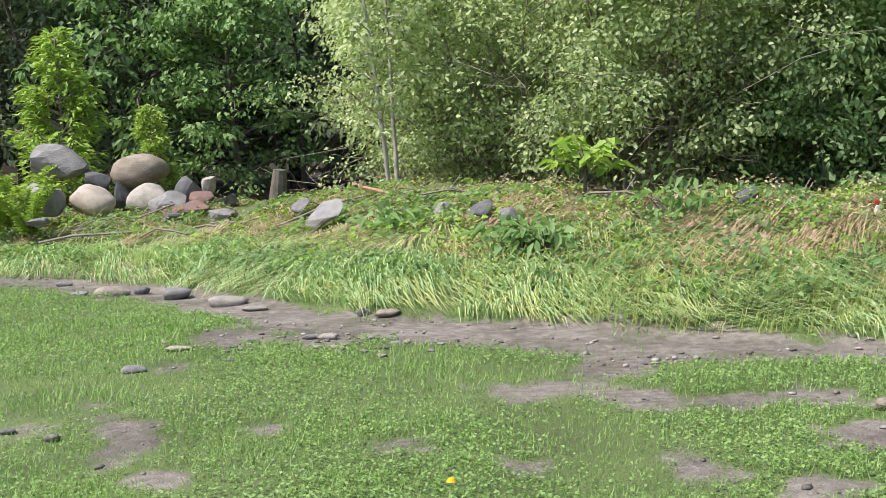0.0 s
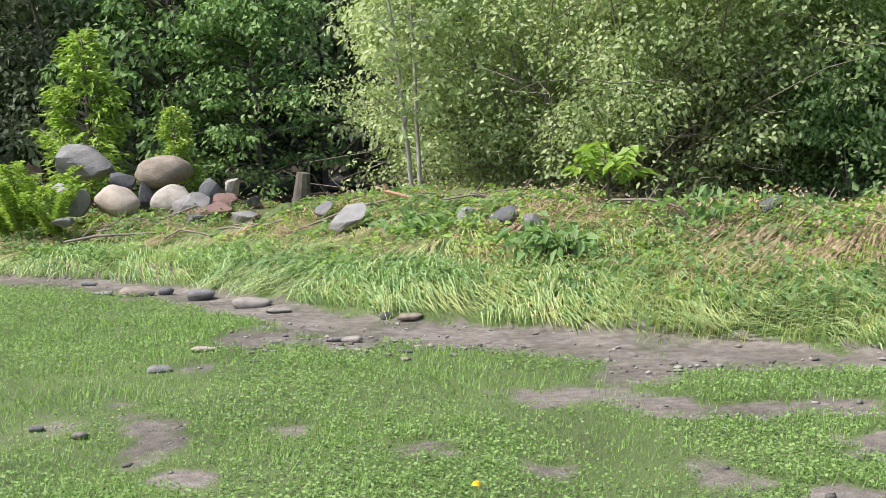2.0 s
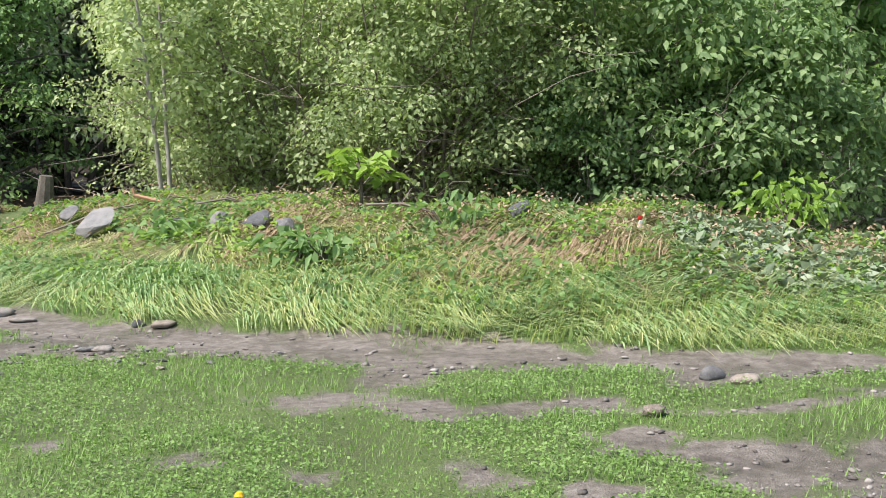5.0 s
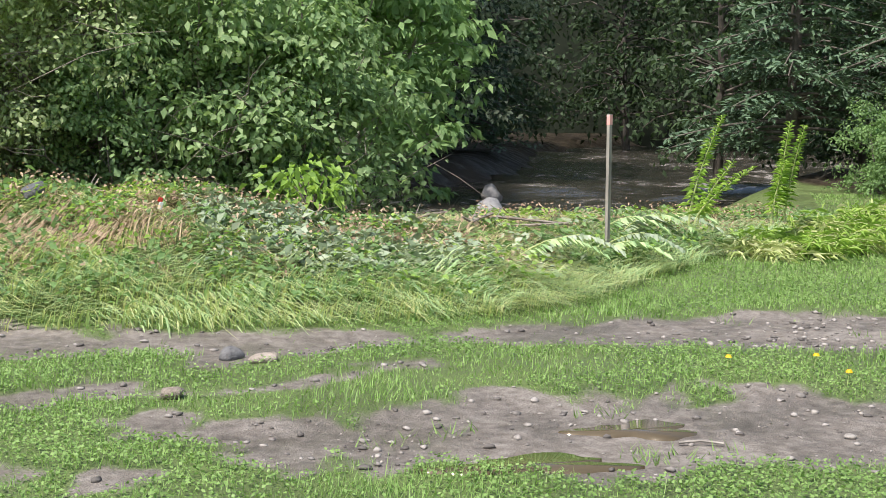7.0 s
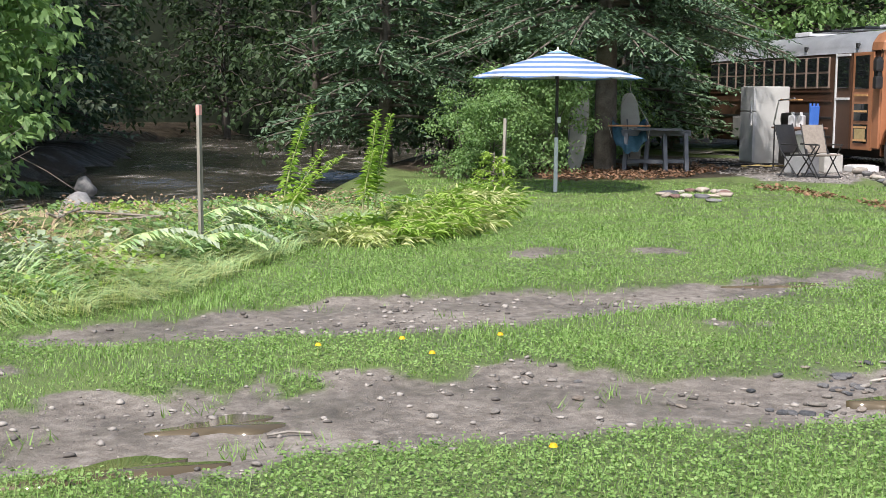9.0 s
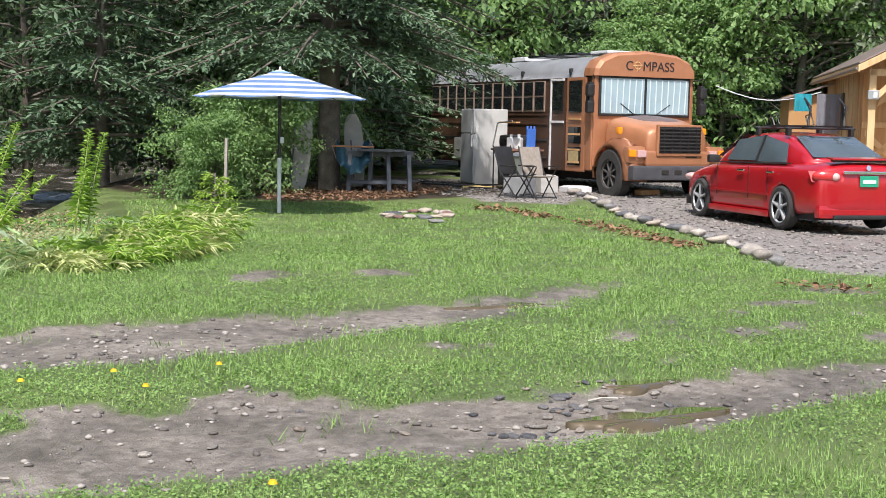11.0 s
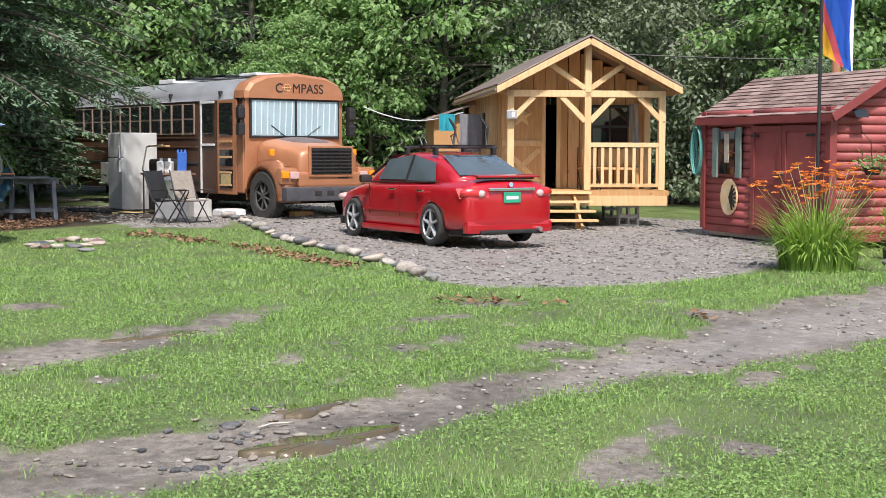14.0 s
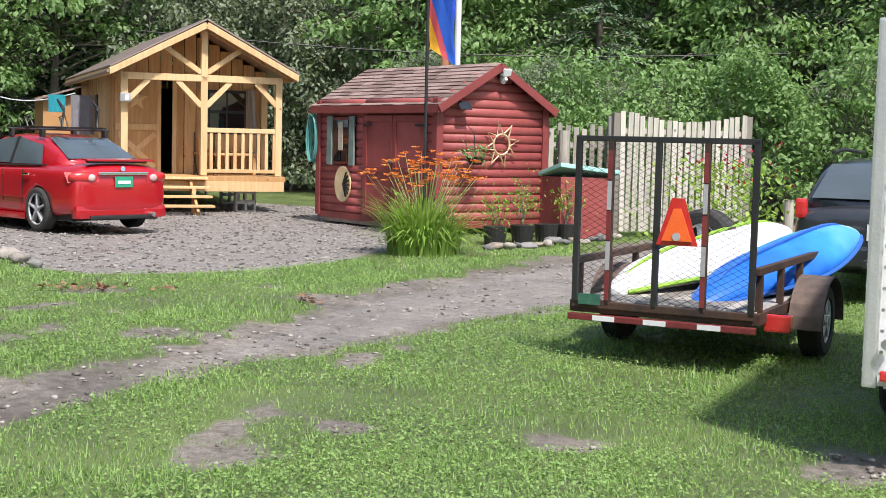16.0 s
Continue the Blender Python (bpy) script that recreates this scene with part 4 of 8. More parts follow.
def pebbles():
    """Loose stones strewn over the drive, the washed strip and the gravel pad, too many to count."""
    g = np.random.default_rng(71)
    base = []
    for s in range(6):
        me = stone_mesh(80 + s, 1, .62, .3)
        v = np.zeros(len(me.vertices) * 3)
        me.vertices.foreach_get("co", v)
        f = np.zeros(len(me.polygons) * 3, int)
        me.polygons.foreach_get("vertices", f)
        base.append((v.reshape(-1, 3), f.reshape(-1, 3)))
        bpy.data.meshes.remove(me)

    def strew(name, x, y, r, material, label):
        V, Fs, k = [], [], 0
        z = land(x, y)
        for i in range(len(x)):
            v, f = base[i % 6]
            a = g.uniform(0, 6.28)
            c, s = math.cos(a), math.sin(a)
            w = v * [r[i] * g.uniform(.8, 1.3), r[i] * g.uniform(.6, 1), r[i] * g.uniform(.5, .9)]
            V.append(np.stack([w[:, 0] * c - w[:, 1] * s + x[i], w[:, 0] * s + w[:, 1] * c + y[i], w[:, 2] + z[i] + r[i] * .2], 1))
            Fs.append(f + k)
            k += len(v)
        tagged(new(name, mesh_of(name, np.concatenate(V), np.concatenate(Fs), material)), label, "stones", kind="stuff")

    mixed = surface("pebble_mix", (.1, .09, .08), (.32, .295, .265), 2, .8, 0, 40, .2, island=.9)
    x, y, r = in_view_points(g, 70000, 4.6, 17)
    b = bare(x, y)
    dens = lattice_noise(x * 1.1, y * 1.1, 73)
    hot = (np.hypot(x - 7.4, y - 3.0) < .9) | (np.hypot(x - .2, y - 8.8) < .7) | (np.hypot(x - 4.4, y - 7.0) < .6) | ((x > 6.5) & (x < 10))
    keep = (b > .05) & on_lawn(x, y) & (g.uniform(0, 1, len(x)) < np.where(hot, .75, np.where(y < 5.5, .42, .2)) * (.2 + dens ** 2 * 1.6))
    x, y = x[keep], y[keep]
    size = .005 + .034 * g.uniform(0, 1, len(x)) ** 3.2
    strew("drive_stones", x, y, size, mixed, "pebbles and stones strewn over the muddy drive")
    x = g.uniform(14.5, 32, 46000)
    y = g.uniform(-1, 17, 46000)
    k = (inside_distance(x, y, PAD) > .02) & (g.uniform(0, 1, len(x)) < np.where(y > 9.5, .7, .42))
    x, y = x[k], y[k]
    strew("gravel", x, y, .014 + .036 * g.uniform(0, 1, len(x)) ** 2, surface("gravel_mix", (.12, .11, .1), (.3, .28, .255), 2, .85, 0, 30, .2, island=.8), "pale crushed-stone gravel of the parking pad")
    # individual stones on the drive
    for i, (x, y, r, m) in enumerate([(5.9, 3.6, .05, ROCK_PALE), (6.25, 3.95, .06, ROCK_TAN), (5.45, 4.25, .07, ROCK_PALE), (5.75, 4.1, .06, ROCK_PALE), (6.5, 3.5, .06, ROCK_TAN), (7.67, 3.18, .1, ROCK_DARK), (7.55, 3.05, .06, ROCK_GREY),
                                      (7.4, 3.15, .06, ROCK_GREY), (7.75, 3.0, .05, ROCK_PALE), (7.2, 2.6, .06, ROCK_TAN), (6.9, 2.9, .05, ROCK_GREY), (5.0, 3.75, .04, ROCK_PALE), (6.6, 4.2, .05, ROCK_GREY), (7.05, 3.4, .05, ROCK_DARK)]):
        stone(x, y, (r * .75, r * .6, r * .4), m, "loose stone lying on the muddy drive", "drive_stone", seed=40 + i % 6, turn=i, group="stones on the drive")
    gs = random.Random(77)
    for i in range(60):
        a, q = gs.uniform(0, 6.28), gs.uniform(0, .75) ** .8
        x, y, r = 7.4 + q * math.cos(a) * 1.1, 3.0 + q * math.sin(a) * .6, gs.uniform(.018, .055)
        stone(x, y, (r, r * .8, r * .6), [ROCK_GREY, ROCK_PALE, ROCK_DARK, ROCK_TAN][i % 4], "loose stone heaped on the muddy drive", "drive_stone", seed=40 + i % 6, turn=i, group="stones on the drive")
    for i in range(46):
        x, y, r = gs.gauss(.25, .5), gs.gauss(8.95, .28), gs.uniform(.02, .06)
        stone(x, y, (r, r * .8, r * .5), [ROCK_GREY, ROCK_PALE, ROCK_TAN][i % 3], "stone washed onto the lawn", "washed_stone", seed=40 + i % 6, turn=i, group="stones washed onto the lawn")
    # border of the parking pad
    pts = [(26.0, 10.9), (24, 9.5), (21.1, 7.7), (19, 6.0), (17.4, 4.9), (15.9, 4.15), (15.4, 3.7)]
    k = 0
    for (x0, y0), (x1, y1) in zip(pts[:-1], pts[1:]):
        n = int(math.hypot(x1 - x0, y1 - y0) / .42)
        for i in range(n):
            u = (i + .3) / n
            rr = .12 + .09 * ((k * 37) % 10) / 10
            stone(x0 + (x1 - x0) * u, y0 + (y1 - y0) * u, (rr * 1.15, rr * .9, rr * .8), [ROCK_PALE, ROCK_PALE, ROCK_GREY, ROCK_TAN, ROCK_PALE, ROCK_DARK][k % 6], "rounded border stone edging the gravel pad", "border_stone", seed=40 + k % 6, turn=k, group="pad border stones", lift=.35)
            k += 1
    # ring of the fire pit
    for i in range(14):
        a = i * .449
        r = .11 + .05 * ((i * 5) % 7) / 7
        stone(19.55 + .62 * math.cos(a), 10.81 + .42 * math.sin(a), (r * 1.3, r, r * .75), [ROCK_TAN, ROCK_TAN, ROCK_RED, ROCK_PALE, ROCK_DARK][i % 5], "stone of the low fire pit ring", "fire_pit_stone", seed=40 + i % 6, turn=a, group="fire pit ring", lift=.2)
    stone(18.80, 10.06, (.28, .2, .07), ROCK_GREY, "flat grey slab beside the fire pit", "fire_pit_stone", seed=43, group="fire pit ring", lift=.2)
    # border of the shed's bed
    for i in range(15):
        u = i / 14
        r = .11 + .05 * ((i * 7) % 5) / 5
        stone(19.2 + 2.6 * u + .15 * (i % 2), -1.35 - 2.3 * u, (r * 1.2, r, r * .85), [ROCK_GREY, ROCK_TAN, ROCK_PALE, ROCK_GREY][i % 4], "rounded stone edging the flower bed", "border_stone", seed=40 + i % 6, turn=i * 2, group="flower bed stones", lift=.35)


pebbles()


def puddles():
    m, nt, b = mat("puddle_water")
    b.inputs["Base Color"].default_value = (.09, .07, .04, 1)
    b.inputs["Roughness"].default_value = .03
    bump(nt, b, noise_of(nt, 5, 2), .04, .01)
    for x, y, a, c, turn in [(3.82, 4.5, .38, .13, -.4), (4.68, 4.85, .27, .15, -.4), (7.4, 2.55, .42, .17, -.5), (11.0, 5.15, .4, .1, -.6), (8.2, 2.9, .25, .1, -.4)]:
        k = 40
        t = np.arange(k) * 2 * np.pi / k
        r = 1 + .28 * np.sin(t * 3 + x) + .14 * np.sin(t * 7 + y)
        ex, ey = np.cos(t) * a * r, np.sin(t) * c * r
        px, py = x + ex * math.cos(turn) - ey * math.sin(turn), y + ex * math.sin(turn) + ey * math.cos(turn)
        z = float(land(px, py).max()) + .006
        v = np.concatenate([[[x, y, z]], np.stack([px, py, np.full(k, z)], 1), np.stack([px, py, np.full(k, z - .05)], 1)])
        i = np.arange(k)
        f3 = np.stack([0 * i, 1 + i, 1 + (i + 1) % k], 1)
        f4 = np.stack([1 + i, 1 + k + i, 1 + k + (i + 1) % k, 1 + (i + 1) % k], 1)
        tagged(new("puddle", mesh_of("puddle", v, [f3, f4], m)), "shallow brown puddle on the muddy drive", "puddle", "puddles", "structure")


puddles()


# ---- made things ----
def part(name, bm, material, parent, label="", smooth=False):
    """Links a bmesh as one mesh object under a thing or a part."""
    me = bpy.data.meshes.new(name)
    bmesh.ops.recalc_face_normals(bm, faces=bm.faces)
    bm.to_mesh(me)
    bm.free()
    me.materials.append(material)
    if smooth:
        for p in me.polygons:
            p.use_smooth = True
    return child(name, me, parent, label)


def bx(size, at=(0, 0, 0), rot=(0, 0, 0), bevel=0.0, bm=None):
    """A box, centred at `at`, bevelled."""
    own = bmesh.new()
    bmesh.ops.create_cube(own, size=1.0, matrix=Matrix.Diagonal((*size, 1)))
    if bevel:
        bmesh.ops.bevel(own, geom=own.edges[:], offset=min(bevel, min(size) * .45), segments=2, affect="EDGES", profile=.7)
    bmesh.ops.transform(own, matrix=pose(*at, *rot), verts=own.verts)
    if bm is None:
        return own
    me = bpy.data.meshes.new("tmp")
    own.to_mesh(me)
    own.free()
    bm.from_mesh(me)
    bpy.data.meshes.remove(me)
    return bm


def cy(r, depth, at=(0, 0, 0), rot=(0, 0, 0), r2=None, n=20, bevel=0.0, bm=None):
    """A cylinder or cone along its z, centred at `at`."""
    own = bmesh.new()
    bmesh.ops.create_cone(own, cap_ends=True, segments=n, radius1=r, radius2=r if r2 is None else r2, depth=depth)
    if bevel:
        bmesh.ops.bevel(own, geom=[e for e in own.edges if len(e.link_faces) == 2 and any(len(f.verts) > 4 for f in e.link_faces)], offset=bevel, segments=2, affect="EDGES")
    bmesh.ops.transform(own, matrix=pose(*at, *rot), verts=own.verts)
    if bm is None:
        return own
    me = bpy.data.meshes.new("tmp")
    own.to_mesh(me)
    own.free()
    bm.from_mesh(me)
    bpy.data.meshes.remove(me)
    return bm


def beam(a, b, w, h=None, bevel=.006, bm=None):
    """A squared bar from a to b."""
    a, b = Vector(a), Vector(b)
    d = b - a
    q = d.to_track_quat("Z", "Y" if abs(d.normalized().z) < .95 else "X")
    own = bx((w, h or w, d.length), bevel=bevel)
    bmesh.ops.transform(own, matrix=Matrix.Translation((a + b) / 2) @ q.to_matrix().to_4x4(), verts=own.verts)
    if bm is None:
        return own
    me = bpy.data.meshes.new("tmp")
    own.to_mesh(me)
    own.free()
    bm.from_mesh(me)
    bpy.data.meshes.remove(me)
    return bm


def rod(points, r, n=8):
    """A round bar along points, as a bmesh."""
    v, f = tubes([(np.array(points, float), r)], n)
    bm = bmesh.new()
    vs = [bm.verts.new(p) for p in v]
    for q in f:
        bm.faces.new([vs[i] for i in q])
    k = len(v)
    bm.faces.new(vs[:n][::-1])
    bm.faces.new(vs[k - n:])
    return bm


def plate(pts, thick=.02):
    """A flat polygon given thickness against its normal."""
    bm = bmesh.new()
    f = bm.faces.new([bm.verts.new(p) for p in pts])
    f.normal_update()
    nrm = f.normal.copy()
    ret = bmesh.ops.extrude_face_region(bm, geom=[f])
    bmesh.ops.translate(bm, vec=-nrm * thick, verts=[g for g in ret["geom"] if isinstance(g, bmesh.types.BMVert)])
    return bm


def axes(x, y, ax, ay, z=0.0):
    """A frame at x, y whose +y points along (ax, ay) and +x to its right."""
    return pose(x, y, z, 0, 0, math.degrees(math.atan2(-ax, ay)))


def grain_wood(name, c1, c2, scale=(18, 18, 1.6), rough=.65, knots=True, rand=.5):
    """Wood with grain along z of the object and knots; each piece its own tone."""
    m, nt, b = mat(name)
    tc, mp = nt.nodes.new("ShaderNodeTexCoord"), nt.nodes.new("ShaderNodeMapping")
    mp.inputs["Scale"].default_value = scale
    nt.links.new(tc.outputs["Object"], mp.inputs[0])
    n = node(nt, "ShaderNodeTexNoise", Scale=1.0, Detail=5.0)
    nt.links.new(mp.outputs[0], n.inputs["Vector"])
    o = nt.nodes.new("ShaderNodeObjectInfo")
    fac = math_node(nt, "ADD", n.outputs[0], math_node(nt, "MULTIPLY", math_node(nt, "SUBTRACT", o.outputs["Random"], .5), rand))
    col = ramp(nt, fac, [(.3, c1), (.7, c2)])
    if knots:
        v = node(nt, "ShaderNodeTexVoronoi", Scale=2.2)
        nt.links.new(tc.outputs["Object"], v.inputs["Vector"])
        spot = ramp(nt, v.outputs["Distance"], [(.03, (.75,)), (.075, (0.,))])
        col = mixc(nt, spot, col, tuple(c * .35 for c in c1))
    nt.links.new(col, b.inputs["Base Color"])
    b.inputs["Roughness"].default_value = rough
    bump(nt, b, n.outputs[0], .15, .01)
    return m


PINE = grain_wood("pine", (.45, .25, .1), (.62, .38, .18))
PINE_PALE = grain_wood("pine_pale", (.56, .36, .17), (.7, .49, .26))
WEATHERED = grain_wood("weathered_wood", (.2, .18, .155), (.42, .39, .34))
RED_WOOD = surface("red_stained_wood", (.25, .05, .048), (.34, .085, .08), 4, .55, 0, 40, .15, objectrandom=.3)
RED_TRIM = surface("red_trim", (.19, .036, .036), (.25, .055, .052), 4, .5, 0, 40, .1)
SHINGLE = surface("shingle", (.15, .1, .085), (.28, .2, .175), 3, .95, 0, 80, .5, objectrandom=.5)
METAL_ROOF = surface("metal_roof", (.3, .22, .2), (.42, .33, .3), 3, .4, .6, 30, .05)
BLACK = surface("black_paint", (.012, .012, .013), (.03, .03, .03), 5, .5, 0, 50, .1)
RUBBER = surface("rubber", (.018, .018, .018), (.05, .048, .045), 8, .85, 0, 60, .3)
STEEL = surface("galvanised_steel", (.42, .43, .44), (.62, .63, .64), 8, .38, .9, 60, .1)
CHROME = surface("chrome", (.75, .75, .75), (.85, .85, .85), 5, .12, 1.0, 40, 0)
ALLOY = surface("alloy", (.5, .5, .5), (.66, .66, .66), 5, .3, .8, 40, 0)
WHITE_PAINT = surface("white_paint", (.6, .61, .62), (.72, .73, .74), 3, .35, 0, 40, .03)
# near-black, for shade inside openings and for parts that are dark themselves
SHADE_AND_BLACK = surface("shade_and_black", (.01, .009, .008), (.03, .026, .022), 4, .9)
CAR_RED = surface("car_red", (.42, .008, .016), (.5, .012, .022), 3, .3, .25, 60, 0, coat=1.0)
COPPER = surface("bus_copper", (.36, .155, .075), (.48, .22, .115), 2.5, .42, .25, 50, .05, coat=.3)
BUS_BROWN = surface("bus_brown", (.045, .022, .013), (.1, .05, .03), 2.0, .45, .1, 40, .08)
BUS_ROOF = surface("bus_roof", (.42, .44, .47), (.62, .64, .67), 2.0, .4, .3, 30, .05)
AMBER = surface("amber_lens", (.8, .25, .01), (.9, .32, .02), 5, .25)
RED_LENS = surface("red_lens", (.5, .02, .02), (.62, .04, .04), 5, .2, coat=.6)
CLEAR_LENS = surface("clear_lens", (.5, .3, .29), (.68, .48, .46), 9, .2, coat=.6)
PLATE_GREEN = surface("plate_green", (.02, .28, .16), (.03, .34, .2), 5, .4)
CONCRETE = surface("concrete", (.36, .35, .33), (.52, .51, .48), 6, .9, 0, 60, .4)


def glass(name, tint, rough=.03):
    m, nt, b = mat(name)
    n = noise_of(nt, 1.5, 3)
    nt.links.new(ramp(nt, n, [(.3, tint), (.7, tuple(c * 1.3 for c in tint))]), b.inputs["Base Color"])
    b.inputs["Roughness"].default_value = rough
    b.inputs["Specular IOR Level"].default_value = .8
    return m


GLASS_DARK = glass("dark_window_glass", (.012, .014, .015))
# base colour lightened to grey-blue in place of reflected sky
GLASS_CAR_SKY = glass("car_glass_sky", (.06, .078, .09))


def cabin():
    B = empty("cabin", axes(26.43, 5.11, .945, .325, 0), "new pine cabin with a timber porch on concrete blocks", "cabin")
    W, L, P, Z = 3.15, 7.4, 1.35, .72          # width, length, porch depth, deck height
    E, K, EW = 2.68, 3.7, 2.87                          # eaves and ridge heights
    floor_ = part("deck", bx((W + .16, L, .1), (W / 2, L / 2 - .04, Z - .05), bevel=.01), PINE, B)
    part("rim_joist", bx((W + .1, .05, .2), (W / 2, -.03, Z - .2), bevel=.008), PINE_PALE, B)
    part("rim_joist", bx((.05, L, .22), (.0, L / 2, Z - .21), bevel=.008), WEATHERED, B)
    # board walls: front wall behind the porch
    bw = .24

    def boards(x0, x1, y0, y1, top, skip=(), z0=Z):
        n = max(1, round(math.hypot(x1 - x0, y1 - y0) / bw))
        for i in range(n):
            u = (i + .5) / n
            x, y = x0 + (x1 - x0) * u, y0 + (y1 - y0) * u
            along = abs(x1 - x0) > abs(y1 - y0)
            hi = top(x) if callable(top) else top
            zs = [(z0, hi)]
            for (a, b, lo, up) in skip:
                c = x if along else y
                if a < c < b:
                    zs = [(z0, lo), (up, hi)]
            for lo, up in zs:
                if up - lo > .03:
                    jig = .006 * ((i * 7) % 3 - 1)
                    size = (bw - .012, .03, up - lo) if along else (.03, bw - .012, up - lo)
                    part("board", bx(size, (x, y + jig if along else y, (lo + up) / 2) if along else (x + jig, y, (lo + up) / 2), bevel=.004), PINE, B)

    roofz = lambda x: K - .08 - (K - EW) * abs(x - W / 2) / (W / 2)
    boards(0, W, P, P, roofz, [(.95, 1.3, Z, Z + 1.92), (1.95, 2.72, Z + .85, Z + 1.72)])
    boards(0, 0, P, L, EW - .06, [(P + 2.0, P + 2.3, Z + .9, Z + 1.6)])
    boards(W, W, P, L, EW - .06)
    boards(0, W, L, L, roofz)
    # near-black sheets inside the walls, coloured as the unlit room
    part("shade_lining", bx((W - .1, .02, 1.95), (W / 2, L - .06, Z + .95)), SHADE_AND_BLACK, B)
    part("shade_lining", bx((.02, L - P - .1, 1.9), (.05, (L + P) / 2, Z + 1)), SHADE_AND_BLACK, B)
    part("shade_lining", bx((.02, L - P - .1, 1.9), (W - .05, (L + P) / 2, Z + 1)), SHADE_AND_BLACK, B)
    # door standing open against the wall, with a cut-out star and a cross brace
    door = part("door", bx((.86, .045, 1.9), (.47, P - .12, Z + .97), (0, 0, 7), .008), PINE, B, "open pine board door with a raised star")
    for a, b in (((.1, P - .17, Z + .12), (.84, P - .1, Z + .8)), ((.84, P - .1, Z + .12), (.1, P - .17, Z + .8))):
        part("brace", beam(a, b, .035, .11), PINE_PALE, door)
    part("rail", bx((.84, .03, .12), (.47, P - .16, Z + .93), (0, 0, 7), .006), PINE_PALE, door)
    bm = bmesh.new()
    star = [bm.verts.new((.47 + math.sin(k * math.pi / 5) * (.24 if k % 2 == 0 else .1), P - .165, Z + 1.48 + math.cos(k * math.pi / 5) * (.24 if k % 2 == 0 else .1))) for k in range(10)]
    mid = bm.verts.new((.47, P - .2, Z + 1.48))
    for k in range(10):
        bm.faces.new((star[k], star[(k + 1) % 10], mid))
    part("star", bm, PINE_PALE, door)
    part("door_frame", bx((.08, .07, 2.0), (1.25, P - .03, Z + 1), bevel=.006), PINE_PALE, B)
    part("door_frame", bx((.08, .07, 2.0), (.94, P - .03, Z + 1), bevel=.006), PINE_PALE, B)
    win = part("window", bx((.8, .04, .9), (2.33, P - .02, Z + 1.28), bevel=.01), BLACK, B, "dark-framed porch window")
    for k in range(4):
        part("pane", bx((.34, .02, .36), (2.14 + .38 * (k % 2), P - .045, Z + 1.07 + .42 * (k // 2))), GLASS_DARK, win)
    part("window", bx((.04, .3, .72), (-.02, P + 2.15, Z + 1.25), bevel=.01), BLACK, B, "narrow dark side window")
    # porch posts, beam, braces, king post
    for x in (.06, W / 2 + .02, W - .06):
        part("post", bx((.13, .13, E - Z - .02), (x, .07, (E + Z) / 2), bevel=.008), PINE_PALE, B)
    part("post", bx((.13, .13, E - Z), (W - .06, P - .1, (E + Z) / 2), bevel=.008), PINE_PALE, B)
    part("tie_beam", bx((W + .02, .13, .13), (W / 2, .07, E - .06), bevel=.008), PINE_PALE, B)
    part("king_post", bx((.13, .13, K - E - .1), (W / 2 + .02, .065, (K + E) / 2 - .08), bevel=.008), PINE_PALE, B)
    for s in (-1, 1):
        part("brace", beam((W / 2 + .02 + s * .06, .07, E + .05), (W / 2 + s * .72, .07, E + .5), .1, .1), PINE_PALE, B)
        part("brace", beam((W / 2 + .02 + s * .05, .07, E - .6), (W / 2 + .02 + s * .52, .07, E - .12), .1, .1), PINE_PALE, B)
    part("brace", beam((.1, .07, E - .55), (.52, .07, E - .12), .1, .1), PINE_PALE, B)
    part("brace", beam((W - .1, .07, E - .55), (W - .52, .07, E - .12), .1, .1), PINE_PALE, B)
    # gable infill behind, rafters and roof
    for s in (-1, 1):
        x0, x1 = W / 2, W / 2 + s * (W / 2 + .24)
        z1 = EW - (K - EW) * .24 / (W / 2)
        part("roof", plate([(x0, -.3, K + .02), (x1, -.3, z1 + .02), (x1, L + .2, z1 + .02), (x0, L + .2, K + .02)] if s < 0 else [(x0, L + .2, K + .02), (x1, L + .2, z1 + .02), (x1, -.3, z1 + .02), (x0, -.3, K + .02)], .03), METAL_ROOF, B, "brown metal roofing")
        part("fascia", beam((x0, -.28, K - .07), (x1, -.28, z1 - .06), .03, .12), PINE_PALE, B)
        part("rafter", beam((x0, .07, K - .08), (x1 - s * .1, .07, z1 - .03), .06, .12), PINE, B)
        part("eave_board", bx((.03, L + .5, .13), (x1, L / 2 - .05, z1 - .06), bevel=.005), PINE_PALE, B)
        part("soffit", plate([(x0, -.26, K - .03), (x1, -.26, z1 - .03), (x1, P, z1 - .03), (x0, P, K - .03)], .012), METAL_ROOF, B)
    part("gutter", rod([(-.27, -.25, 2.68), (-.27, L + .2, 2.66)], .03), METAL_ROOF, B)
    # small addition at the back corner
    part("addition", bx((.95, 2.2, 1.7), (-.5, L - 1.1, Z + .75), bevel=.01), PINE, B, "low pine lean-to on the cabin's side")
    part("corner_board", bx((.14, .16, 1.95), (-.08, L - 2.25, Z + .95), bevel=.006), PINE_PALE, B)
    part("lean_to_roof", plate([(.1, L - 2.4, 2.6), (-1.15, L - 2.4, 2.2), (-1.15, L + .1, 2.2), (.1, L + .1, 2.6)], .04), METAL_ROOF, B)
    # railing
    part("rail", bx((W / 2 - .14, .06, .09), (W * .75, .05, Z + .9), bevel=.008), PINE_PALE, B)
    part("rail", bx((W / 2 - .14, .06, .07), (W * .75, .05, Z + .1), bevel=.008), PINE_PALE, B)
    for i in range(9):
        part("baluster", bx((.065, .035, .8), (W / 2 + .17 + i * .158, .05, Z + .5), bevel=.005), PINE_PALE, B)
